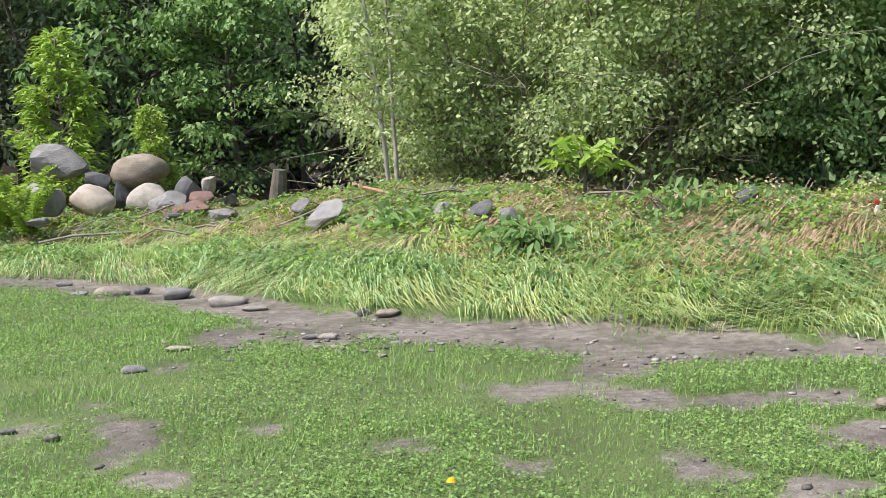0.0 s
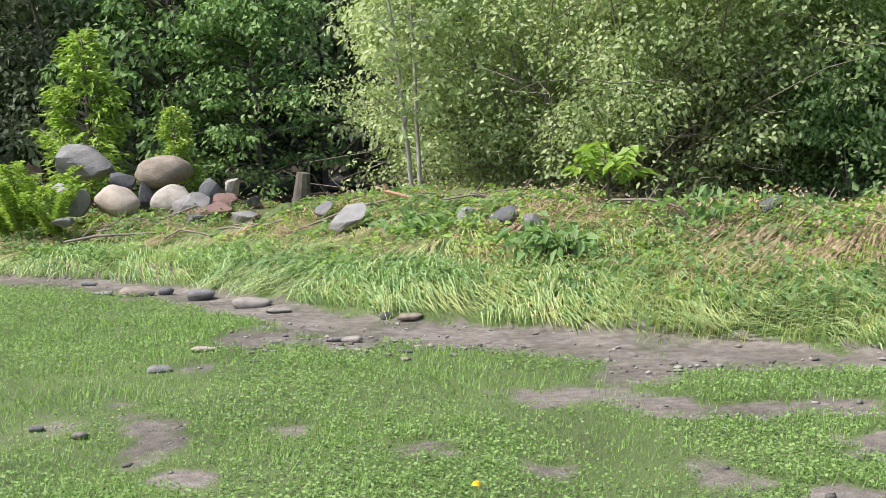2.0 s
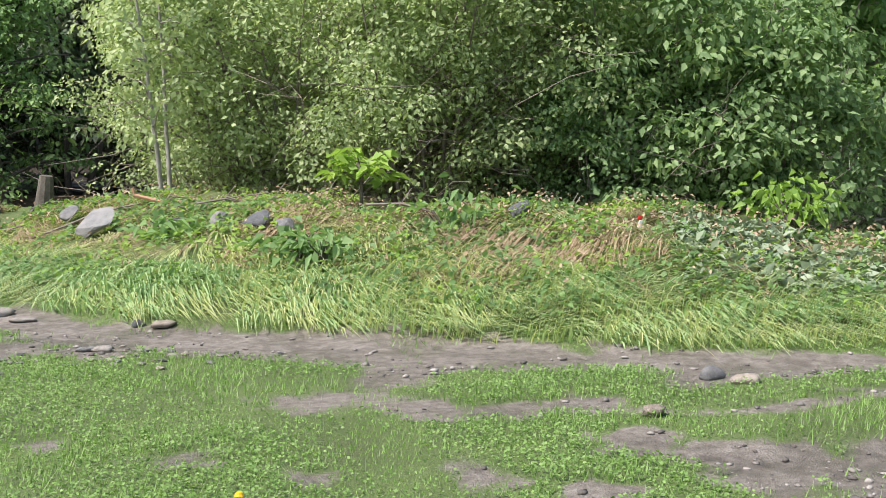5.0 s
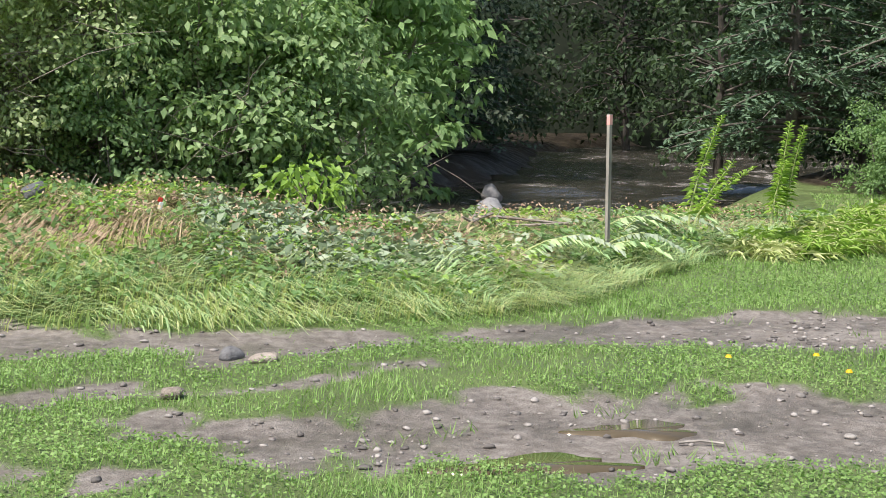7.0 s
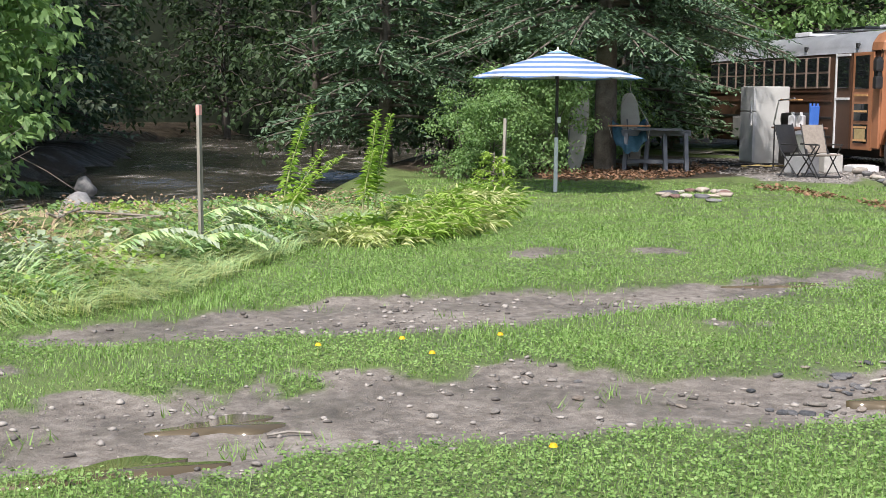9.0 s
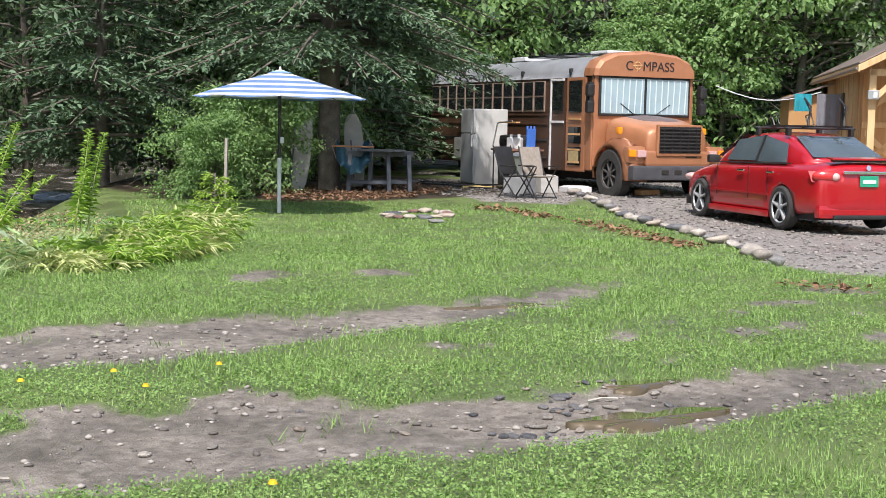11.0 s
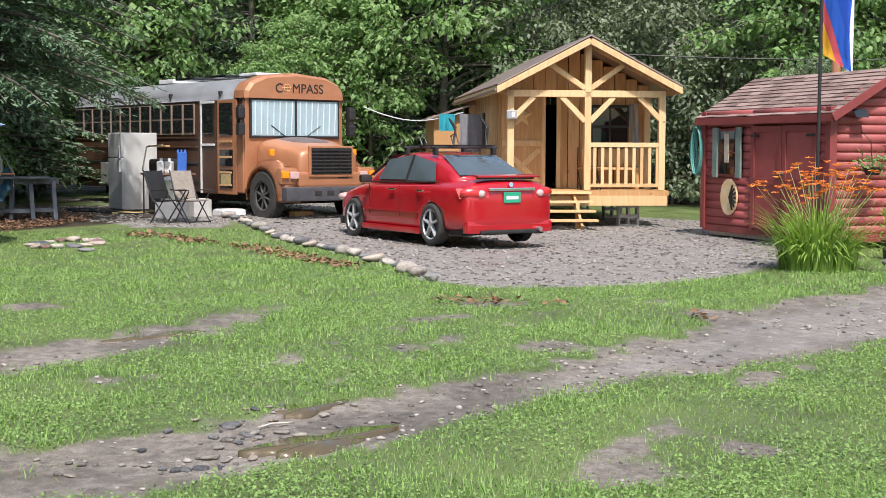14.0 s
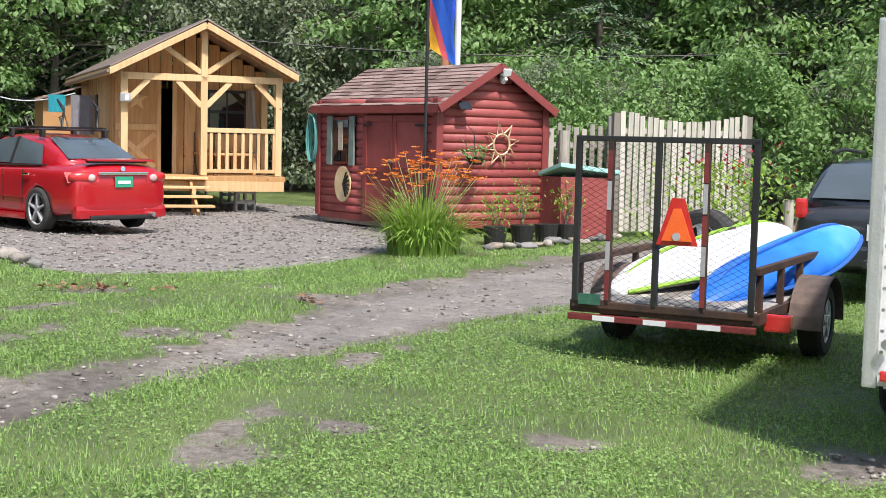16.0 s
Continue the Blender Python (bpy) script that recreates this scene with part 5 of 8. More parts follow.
    part("rail", bx((.06, P - .2, .09), (W - .06, P / 2, Z + .9), bevel=.008), PINE_PALE, B)
    # steps
    st = empty("porch_steps", B.matrix_world @ pose(0, 0, 0), "open pine steps up to the cabin porch", "steps")
    for k in range(4):
        part("tread", bx((1.25, .24, .045), (1.0, -.14 - (3 - k) * .23, .17 * (k + 1)), bevel=.006), PINE_PALE, st)
    for x in (.62, 1.3):
        part("stringer", beam((x, -.95, .02), (x, -.02, .66), .05, .14), PINE, st)
        part("support", bx((.07, .07, .5), (x, -.5, .25), bevel=.006), PINE_PALE, st)
    # foundation blocks
    for x, y in ((2.5, .35), (.3, .4), (2.9, 3.5), (.3, 3.5), (.3, 7.0), (2.9, 7.0)):
        cb = empty("cinder_block", B.matrix_world @ pose(x, y, 0), "grey hollow concrete block under the cabin", "block", "cabin blocks")
        for z in (.1, .3):
            bm = bmesh.new()
            for dx in (-.19, 0, .19):
                bx((.035, .19, .19), (dx, 0, z), bm=bm)
            bx((.42, .19, .035), (0, 0, z - .085), bm=bm)
            bx((.42, .19, .035), (0, 0, z + .085), bm=bm)
            part("block", bm, CONCRETE, cb)
        part("shim", bx((.5, .25, .11), (0, 0, .45), bevel=.01), WEATHERED, cb)
    # porch lamp box, towels on a line
    lamp = empty("porch_light", B.matrix_world @ pose(.06, -.06, 2.2), "grey floodlight box on the porch post", "light")
    part("housing", bx((.2, .12, .17), (0, 0, 0), bevel=.015), STEEL, lamp)
    part("lens", bx((.07, .02, .1), (.03, -.065, 0)), WHITE_PAINT, lamp)
    for x, y, w, h, c, lab, nm in ((-.95, L - 3.2, .36, .38, (.05, .45, .55), "turquoise towel hanging on a line", "towel"), (-.5, L - 3.4, .5, .85, (.33, .33, .37), "grey cloth hanging on a line", "cloth")):
        bm = bmesh.new()
        gx, gz = 10, 8
        vv = [[bm.verts.new((x + w * i / gx, y + .03 * math.sin(i * 1.4) * j / gz, 2.32 - h * j / gz)) for j in range(gz + 1)] for i in range(gx + 1)]
        for i in range(gx):
            for j in range(gz):
                bm.faces.new((vv[i][j], vv[i + 1][j], vv[i + 1][j + 1], vv[i][j + 1]))
        bmesh.ops.solidify(bm, geom=bm.faces[:], thickness=.012)
        me = bpy.data.meshes.new(nm)
        bm.to_mesh(me)
        me.materials.append(surface(nm, c, tuple(q * 1.3 for q in c), 6, .9, 0, 120, .3))
        ob = new(nm, me)
        ob.matrix_world = B.matrix_world
        tagged(ob, lab, nm)
    seat = empty("porch_chair", B.matrix_world @ pose(1.75, .75, Z), "dark metal folding chair on the porch", "chair")
    for a, b in (((-.2, 0, 0), (-.2, 0, .85)), ((.2, 0, 0), (.2, 0, .85)), ((-.2, -.35, 0), (-.2, .05, .45)), ((.2, -.35, 0), (.2, .05, .45))):
        part("leg", rod([a, b], .012), BLACK, seat)
    part("seat", bx((.42, .4, .03), (0, -.18, .43), bevel=.01), PINE, seat)
    bench = empty("porch_bench", B.matrix_world @ pose(2.3, .95, Z), "brown wooden bench behind the porch railing", "bench")
    part("seat", bx((1.2, .35, .05), (0, 0, .42), bevel=.01), PINE, bench)
    part("backrest", bx((1.2, .05, .35), (0, .17, .65), bevel=.01), PINE, bench)
    for x in (-.5, .5):
        part("leg", bx((.07, .3, .4), (x, 0, .2), bevel=.01), PINE, bench)
    for i, x in enumerate((2.9, 2.97)):
        pole = new("leaning_board", None)
        pole.matrix_world = B.matrix_world
        part("board", beam((x, P - .1, Z + .02), (x - .12, P - .05, Z + 1.75), .1, .02), WEATHERED, pole)
        tagged(pole, "grey board leaning on the porch wall", "board", "leaning boards")
    # clothes line to the bus
    me = rod([(24.2 + 0 * k, 0, 0) if False else tuple((B.matrix_world @ Vector((-.4, L - 3.3, 2.36))) * (1 - k / 10) + Vector((30.6, 9.3, 2.5)) * (k / 10) - Vector((0, 0, .25 * math.sin(k / 10 * 3.14)))) for k in range(11)], .012, 5)
    ln = empty("clothes_line", pose(0, 0, 0), "pale sagging clothes line between cabin and bus", "line")
    part("cord", me, WHITE_PAINT, ln)


cabin()


def shed():
    S = empty("shed", axes(21.95, -.73, .83, .56, .06), "dark red log-sided garden shed with a shingled gable roof", "shed")
    W, L, H = 2.3, 3.6, 2.1                   # x: gable end, y: long side
    K = H + .64
    part("floor_frame", bx((W, L, .12), (W / 2, L / 2, .1), bevel=.01), RED_TRIM, S)
    part("core", bx((W - .12, L - .12, H - .12), (W / 2, L / 2, H / 2 + .08)), RED_TRIM, S)
    g = bmesh.new()
    pts = [(.06, .07, H), (W - .06, .07, H), (W / 2, .07, K - .05)]
    part("gable_core", plate(pts, .1), RED_TRIM, S)
    pts = [(.06, L - .07, H), (W / 2, L - .07, K - .05), (W - .06, L - .07, H)]
    part("gable_core", plate(pts, .1), RED_TRIM, S)
    rows = 14
    h = (H - .12) / rows

    def log(a, b, z):
        v, f = tubes([(np.array([a, ((np.array(a) + b) / 2), b]), h * .53)], 10)
        thin = 1 if abs(a[0] - b[0]) > .01 else 0
        v[:, thin] = .03 + (v[:, thin] - .045) * .55
        bm = bmesh.new()
        vs = [bm.verts.new(p) for p in v]
        for q in f:
            bm.faces.new([vs[i] for i in q])
        bm.faces.new(vs[:10][::-1])
        bm.faces.new(vs[-10:])
        part("log_siding", bm, RED_WOOD, S, smooth=True)

    for k in range(rows):
        z = .16 + (k + .5) * h
        log((.05, .045, z), (W - .05, .045, z), z)
        for y0, y1 in ((.05, .28), (2.08, L - .05)):
            if y0 > 2 and 6 <= k <= 11:
                log((.045, 2.08, z), (.045, 2.42, z), z)
                log((.045, 3.15, z), (.045, L - .05, z), z)
            else:
                log((.045, y0, z), (.045, y1, z), z)
        if z > 1.86:
            log((.045, .3, z), (.045, 2.08, z), z)
    for k in range(5):
        z = H + .04 + (k + .5) * h
        half = (W / 2) * (1 - (z - H) / (K - H)) - .08
        if half > .1:
            log((W / 2 - half, .045, z), (W / 2 + half, .045, z), z)
    for x, y in ((.03, .03), (W - .03, .03), (.03, L - .03), (W - .03, L - .03)):
        part("corner_board", bx((.13, .13, H - .05), (x, y, H / 2 + .06), bevel=.01), RED_TRIM, S)
    # double doors on the long side
    for i, (y0, y1) in enumerate(((.3, 1.18), (1.2, 2.06))):
        d = part("door", bx((.05, y1 - y0, 1.72), (-.005, (y0 + y1) / 2, 1.0), bevel=.008), RED_WOOD, S, "red panelled shed door")
        for z0, z1 in ((.16, .24), (.9, 1.0), (1.76, 1.86)):
            part("door_rail", bx((.03, y1 - y0 - .01, z1 - z0), (-.04, (y0 + y1) / 2, (z0 + z1) / 2), bevel=.005), RED_TRIM, d)
        for y in (y0 + .05, y1 - .05):
            part("stile", bx((.028, .1, 1.72), (-.038, y, 1.0), bevel=.005), RED_TRIM, d)
        part("hinge", bx((.02, .22, .04), (-.056, y0 + .12 if i == 0 else y1 - .12, 1.7)), BLACK, d)
    part("latch", bx((.03, .16, .04), (-.06, 1.2, 1.1), bevel=.005), STEEL, S)
    w = part("window", bx((.06, .56, .82), (-.005, 2.78, 1.42), bevel=.01), RED_TRIM, S, "small shed window with grey-green shutters")
    for k in range(4):
        part("pane", bx((.02, .22, .35), (-.04, 2.66 + .24 * (k % 2), 1.23 + .38 * (k // 2))), GLASS_DARK, w)
    part("curtain", bx((.015, .14, .5), (-.052, 2.78, 1.5)), surface("lace", (.35, .28, .2), (.55, .5, .42), 30, .9), w)
    for y in (2.42, 3.14):
        part("shutter", bx((.04, .15, .86), (-.05, y, 1.42), bevel=.006), surface("shutter_green", (.1, .15, .13), (.2, .26, .23), 5, .7), w)
    # roof of shingle courses
    for s in (-1, 1):
        x0, x1 = W / 2, W / 2 + s * (W / 2 + .09)
        z1 = H - .09
        q = [(x0, -.16, K), (x1, -.16, z1), (x1, L + .16, z1), (x0, L + .16, K)]
        rf = part("roof", plate(q[::-1] if s < 0 else q, .04), RED_TRIM, S)
        n = 11
        for c in range(n):
            u0, u1 = c / n, (c + 1.12) / n
            m_ = 12
            for i in range(m_):
                a0, a1 = -.17 + (L + .34) * i / m_, -.17 + (L + .34) * (i + .97) / m_
                off = (c % 2) * .12
                a0, a1 = max(-.17, a0 - off), a1 - off if i < m_ - 1 else L + .17
                u1c = min(u1, 1.0)
                t0, t1 = .012, .026 + .004 * ((i * 5 + c * 3) % 3)
                P_ = lambda u, a, t: (x0 + (x1 - x0) * u, a, K + (z1 - K) * u + t)
                q = [P_(u0, a0, t0), P_(u1c, a0, t1), P_(u1c, a1, t1), P_(u0, a1, t0)]
                part("shingle", plate(q[::-1] if s < 0 else q, .012), SHINGLE, rf)
        part("rake_board", beam((x0, -.17, K - .06), (x1, -.17, z1 - .05), .025, .13), RED_TRIM, S)
        part("fascia", bx((.025, L + .3, .12), (x1, L / 2, z1 - .05), bevel=.004), RED_TRIM, S)
    # skid and door stone
    part("skid", bx((.14, L - .2, .12), (.15, L / 2, .03), bevel=.01), WEATHERED, S)
    # wall ornaments and lamps
    def ornament(name, label, cat, build, m):
        ob = empty(name, S.matrix_world @ m, label, cat)
        build(ob)

    def sunburst(ob):
        ring = [(.17 * math.cos(a), -.01, .17 * math.sin(a)) for a in np.linspace(0, 6.283, 25)]
        part("ring", rod(ring, .018, 6), PALE_METAL, ob)
        for k in range(8):
            a = k * math.pi / 4 + .2
            part("ray", rod([(.19 * math.cos(a - .3), -.01, .19 * math.sin(a - .3)), (.38 * math.cos(a), -.01, .38 * math.sin(a)), (.19 * math.cos(a + .3), -.01, .19 * math.sin(a + .3))], .014, 6), PALE_METAL, ob)

    PALE_METAL = surface("pale_metal", (.5, .36, .2), (.7, .55, .36), 8, .5, .3)
    ornament("sun_ornament", "tan metal sunburst hanging on the shed's gable wall", "ornament", sunburst, pose(1.28, -.05, 1.42))

    def moon(ob):
        bm = bmesh.new()
        bmesh.ops.create_cone(bm, cap_ends=True, segments=28, radius1=.25, radius2=.25, depth=.03, matrix=pose(0, 0, 0, 0, 90, 0) @ Matrix.Diagonal((1.25, 1, 1, 1)))
        part("disc", bm, surface("cream_enamel", (.6, .42, .2), (.75, .62, .4), 6, .5), ob)
        for k in range(7):
            a = -1.1 + k * .36
            part("ray", rod([(-.03, -.05, 0), (-.03, -.05 - .2 * math.cos(a), .24 * math.sin(a))], .016, 5), SHADE_AND_BLACK, ob)

    ornament("moon_ornament", "oval cream sun-and-moon plaque on the shed wall", "ornament", moon, pose(-.04, 2.7, .66))

    def flood(ob):
        part("base", cy(.05, .04, (0, -.02, 0), (90, 0, 0)), STEEL, ob)
        part("head", bx((.16, .1, .13), (.02, -.1, .1), (20, 0, 0), .015), WHITE_PAINT, ob)
        part("sensor", cy(.045, .1, (0, -.09, -.03), (60, 0, 0), .03), WHITE_PAINT, ob)

    ornament("flood_light", "white security floodlight under the shed gable", "light", flood, pose(1.24, -.05, 2.5))

    def solar(ob):
        part("panel", bx((.24, .015, .15), (0, -.1, .05), (-35, 0, 0), .004), GLASS_DARK, ob)
        part("bracket", rod([(0, 0, 0), (0, -.1, .03)], .012, 6), STEEL, ob)

    ornament("solar_light", "small tilted solar light panel on the shed wall", "light", solar, pose(.42, -.06, 1.98))

    def hose(ob):
        for k in range(4):
            r = .2 + .02 * k
            part("coil", rod([(-.03 * k, r * .6 * math.cos(a), .42 * math.sin(a) - .1) for a in np.linspace(0, 6.283, 22)], .018, 6), surface("hose_green", (.06, .22, .2), (.1, .32, .28), 5, .5), ob)

    ornament("garden_hose", "coiled blue-green garden hose hung on the shed corner", "hose", hose, pose(.0, L + .12, 1.55))


shed()


def loft(rings, material, name, parent, label="", level=2, close=True):
    """A smooth body through rings of equally many points (half sections, mirrored in x)."""
    bm = bmesh.new()
    R = []
    for ring in rings:
        full = [(x, y, z) for x, y, z in ring] + [(-x, y, z) for x, y, z in ring[::-1] if abs(x) > 1e-6]
        R.append([bm.verts.new(p) for p in full])
    n = len(R[0])
    for a, b in zip(R[:-1], R[1:]):
        for i in range(n):
            bm.faces.new((a[i], a[(i + 1) % n], b[(i + 1) % n], b[i]))
    if close:
        bm.faces.new(R[0][::-1])
        bm.faces.new(R[-1])
    ob = part(name, bm, material, parent, label, True)
    if level:
        s = ob.modifiers.new("smooth", "SUBSURF")
        s.levels = s.render_levels = level
    return ob


def cut_holes(ob, cylinders):
    """Cuts round holes across x through a body; each is y, z, radius and an x range."""
    dg = bpy.context.evaluated_depsgraph_get
    for y, z, r, x0, x1 in cylinders:
        bm = cy(r, x1 - x0, ((x0 + x1) / 2, y, z), (0, 90, 0), n=36)
        me = bpy.data.meshes.new("cutter")
        bm.to_mesh(me)
        bm.free()
        c = new("cutter", me)
        c.parent = ob.parent
        mod = ob.modifiers.new("hole", "BOOLEAN")
        mod.operation, mod.solver, mod.object = "DIFFERENCE", "EXACT", c
        bpy.context.view_layer.update()
        made = bpy.data.meshes.new_from_object(ob.evaluated_get(dg()))
        ob.modifiers.clear()
        ob.data = made
        bpy.data.objects.remove(c)


def wheel(parent, at, r, w, rim_r, spokes, side, rim=None, dual=False):
    """A wheel with tyre, rim, spokes and hub; side is -1 or 1, the way its face looks along x."""
    rim = rim or ALLOY
    ob = child("wheel", None, parent)
    ob.location = at
    prof = [(rim_r, -.5), (r * .9, -.5), (r, -.36), (r, .36), (r * .9, .5), (rim_r, .5)]
    n = 32
    bm = bmesh.new()
    rings = [[bm.verts.new((q * w, p * math.cos(k * 2 * math.pi / n), p * math.sin(k * 2 * math.pi / n))) for p, q in prof] for k in range(n)]
    for k in range(n):
        a, b = rings[k], rings[(k + 1) % n]
        for i in range(len(prof)):
            bm.faces.new((a[i], b[i], b[(i + 1) % len(prof)], a[(i + 1) % len(prof)]))
    part("tyre", bm, RUBBER, ob, smooth=False)
    rm = part("rim", cy(rim_r * 1.01, w * .5, (-side * w * .12, 0, 0), (0, 90, 0), n=32), BLACK, ob)
    part("rim_edge", rod([(side * w * .36, rim_r * .95 * math.cos(a), rim_r * .95 * math.sin(a)) for a in np.linspace(0, 6.2832, 33)], rim_r * .07, 6), rim, rm)
    for k in range(spokes):
        a = k * 2 * math.pi / spokes + .3
        bm = beam((side * w * .33, .05 * math.cos(a), .05 * math.sin(a)), (side * w * .3, rim_r * .95 * math.cos(a), rim_r * .95 * math.sin(a)), rim_r * (.26 if spokes < 7 else .16), .03)
        part("spoke", bm, rim, rm)
    part("hub", cy(rim_r * .22, .04, (side * w * .36, 0, 0), (0, 90, 0), n=16, bevel=.008), rim, rm)
    return ob


def quad_on(a, b, c, d, off, bulge=0.0):
    """A thin panel on four corners, lifted by `off` along its normal."""
    bm = bmesh.new()
    a, b, c, d = map(Vector, (a, b, c, d))
    nrm = (b - a).cross(d - a).normalized()
    n = 6
    V = [[bm.verts.new((a * (1 - i / n) + b * (i / n)) * (1 - j / n) + (d * (1 - i / n) + c * (i / n)) * (j / n) + nrm * (off + bulge * math.sin(i / n * 3.1416) * math.sin(j / n * 3.1416))) for j in range(n + 1)] for i in range(n + 1)]
    for i in range(n):
        for j in range(n):
            bm.faces.new((V[i][j], V[i + 1][j], V[i + 1][j + 1], V[i][j + 1]))
    return bm


WHEEL_SILVER = surface("wheel_silver", (.42, .43, .45), (.56, .57, .59), 9, .35, .35, 60, .05)


def sedan():
    C = empty("sedan_car", axes(20.94, 5.22, .712, .702, .03) @ pose(.78, -.95, 0), "shiny red sedan car parked on the gravel pad", "car")
    # half sections from tail (y 0) to nose (y 4.54): y, half width, low edge, shoulder height, top height
    ST = [(.0, .60, .34, .74, .80), (.05, .78, .30, .86, .97), (.14, .83, .26, .92, 1.04), (.5, .87, .22, .95, 1.06), (1.2, .885, .2, .95, 1.0), (2.2, .885, .2, .93, .98), (3.1, .885, .2, .9, .97),
          (3.6, .87, .2, .85, .93), (4.1, .82, .22, .75, .82), (4.38, .7, .26, .62, .68), (4.54, .42, .34, .52, .56)]
    rings = []
    for y, w, lo, sh, top in ST:
        rings.append([(0, y, lo), (w * .86, y, lo), (w * .965, y, lo + .05), (w, y, lo + .2), (w * .985, y, (lo + sh) / 2 + .1), (w * .965, y, sh - .07), (w * .9, y, sh), (w * .72, y, top - .015), (0, y, top)])
    body = loft(rings, CAR_RED, "body", C, level=2)
    cut_holes(body, [(.95, .32, .355, -1.2, -.55), (.95, .32, .355, .55, 1.2), (3.55, .32, .355, -1.2, -.55), (3.55, .32, .355, .55, 1.2)])
    for p in body.data.polygons:
        p.use_smooth = True
    # greenhouse
    GH = [(.42, .70, 1.02, .62, 1.045), (.85, .725, 1.0, .60, 1.25), (1.25, .75, .98, .575, 1.40), (1.7, .76, .97, .565, 1.455), (2.2, .765, .97, .56, 1.465), (2.65, .76, .96, .56, 1.41), (3.05, .75, .95, .6, 1.2), (3.5, .72, .92, .66, .94)]
    rings = [[(0, y, b - .2), (w, y, b - .2), (w, y, b), (rw + (w - rw) * .12, y, t - (t - b) * .14), (rw * .88, y, t - .012), (0, y, t + .012)] for y, w, b, rw, t in GH]
    loft(rings, CAR_RED, "roof", C, level=2)
    part("rear_window", quad_on((-.6, .55, 1.055), (.6, .55, 1.055), (.5, 1.22, 1.365), (-.5, 1.22, 1.365), .04, .045), GLASS_CAR_SKY, C)
    part("windscreen", quad_on((.62, 3.42, .99), (-.62, 3.42, .99), (-.5, 2.75, 1.36), (.5, 2.75, 1.36), .05, .04), GLASS_CAR_SKY, C)
    for s in (-1, 1):
        def sw(y0, y1, top0, top1, nm="side_window"):
            a, b = (s * .752, y0, .99), (s * .752, y1, .98)
            c, d = (s * .60, y1 - (.12 if y1 > 2.6 else 0), top1), (s * .60, y0 + (.22 if y0 < 1 else 0), top0)
            bm = quad_on(a, b, c, d, .022, .012) if s > 0 else quad_on(b, a, d, c, .022, .012)
            part(nm, bm, GLASS_CAR_SKY, C)
        sw(.98, 1.85, 1.27, 1.385)
        sw(1.93, 2.85, 1.39, 1.31)
        part("window_trim", rod([(s * .775, .85, .985), (s * .79, 1.9, .965), (s * .775, 3.2, .945)], .012, 6), BLACK, C)
        part("pillar", beam((s * .77, 1.89, .97), (s * .615, 1.89, 1.4), .07, .02), BLACK, C)
        m_ = part("mirror", bx((.2, .12, .13), (s * .96, 2.95, 1.0), bevel=.04), CAR_RED if s > 0 else BLACK, C)
        for y in (1.25, 2.15):
            part("door_handle", bx((.03, .2, .03), (s * .895, y, .84), bevel=.01), CHROME, C)
        for y in (1.0, 1.93, 2.95):
            part("door_seam", bx((.006, .008, .5), (s * .884, y + .35 * (y == 1.0), .66)), BLACK, C)
        part("side_strip", bx((.015, 1.9, .035), (s * .892, 2.2, .5), bevel=.005), CAR_RED, C)
        part("sill", bx((.08, 1.95, .1), (s * .85, 2.25, .2), bevel=.03), CAR_RED, C)
        tl = part("tail_light", quad_on((s * .84, .16, .74), (s * .42, .0, .76), (s * .4, .03, .88), (s * .86, .24, .9), .0), RED_LENS, C)
        bm = bmesh.new()
        bmesh.ops.create_uvsphere(bm, u_segments=16, v_segments=10, radius=1, matrix=pose(s * .67, .085, .83, 0, 0, s * 20) @ Matrix.Diagonal((.19, .07, .085, 1)))
        part("lens", bm, RED_LENS, tl, smooth=True)
        for dx in (.6, .74):
            bm = bmesh.new()
            bmesh.ops.create_uvsphere(bm, u_segments=12, v_segments=8, radius=1, matrix=pose(s * (dx - .06), .012 + (dx - .6) * .36, .822) @ Matrix.Diagonal((.07, .03, .055, 1)))
            part("bulb_cover", bm, CLEAR_LENS, tl, smooth=True)
        bm = bmesh.new()
        bmesh.ops.create_uvsphere(bm, u_segments=14, v_segments=8, radius=1, matrix=pose(s * .66, 4.2, .66) @ Matrix.Diagonal((.16, .2, .07, 1)))
        part("headlight", bm, CLEAR_LENS, C, smooth=True)
        wheel(C, (s * .8, .95, .325), .325, .2, .245, 5, s, WHEEL_SILVER)
        wheel(C, (s * .8, 3.55, .325), .325, .2, .245, 5, s, WHEEL_SILVER)
        part("wheel_well", bx((.35, .68, .4), (s * .62, .95, .42)), SHADE_AND_BLACK, C)
        part("wheel_well", bx((.35, .68, .4), (s * .62, 3.55, .42)), SHADE_AND_BLACK, C)
    part("spoiler", bx((1.16, .17, .03), (0, .14, 1.085), (6, 0, 0), .012), CAR_RED, C)
    # black bar that paints the shade under the spoiler
    part("spoiler_shade", bx((1.02, .08, .035), (0, .18, 1.055), (6, 0, 0), .008), BLACK, C)
    part("chrome_strip", bx((.86, .03, .045), (0, -.005, .885), bevel=.012), CHROME, C)
    part("badge", cy(.04, .012, (0, .02, .955), (80, 0, 0), n=20), CHROME, C)
    pl = part("number_plate", bx((.31, .015, .16), (0, -.012, .76), bevel=.006), PLATE_GREEN, C, "green number plate")
    part("plate_mark", bx((.22, .006, .05), (0, -.022, .755)), WHITE_PAINT, pl)
    part("bumper", bx((1.58, .16, .2), (0, .1, .31), bevel=.07), CAR_RED, C)
    part("lower_bumper", bx((1.1, .06, .06), (0, .03, .235), bevel=.02), BLACK, C)
    part("exhaust", cy(.035, .14, (.5, .0, .27), (90, 0, 0), n=14), STEEL, C)
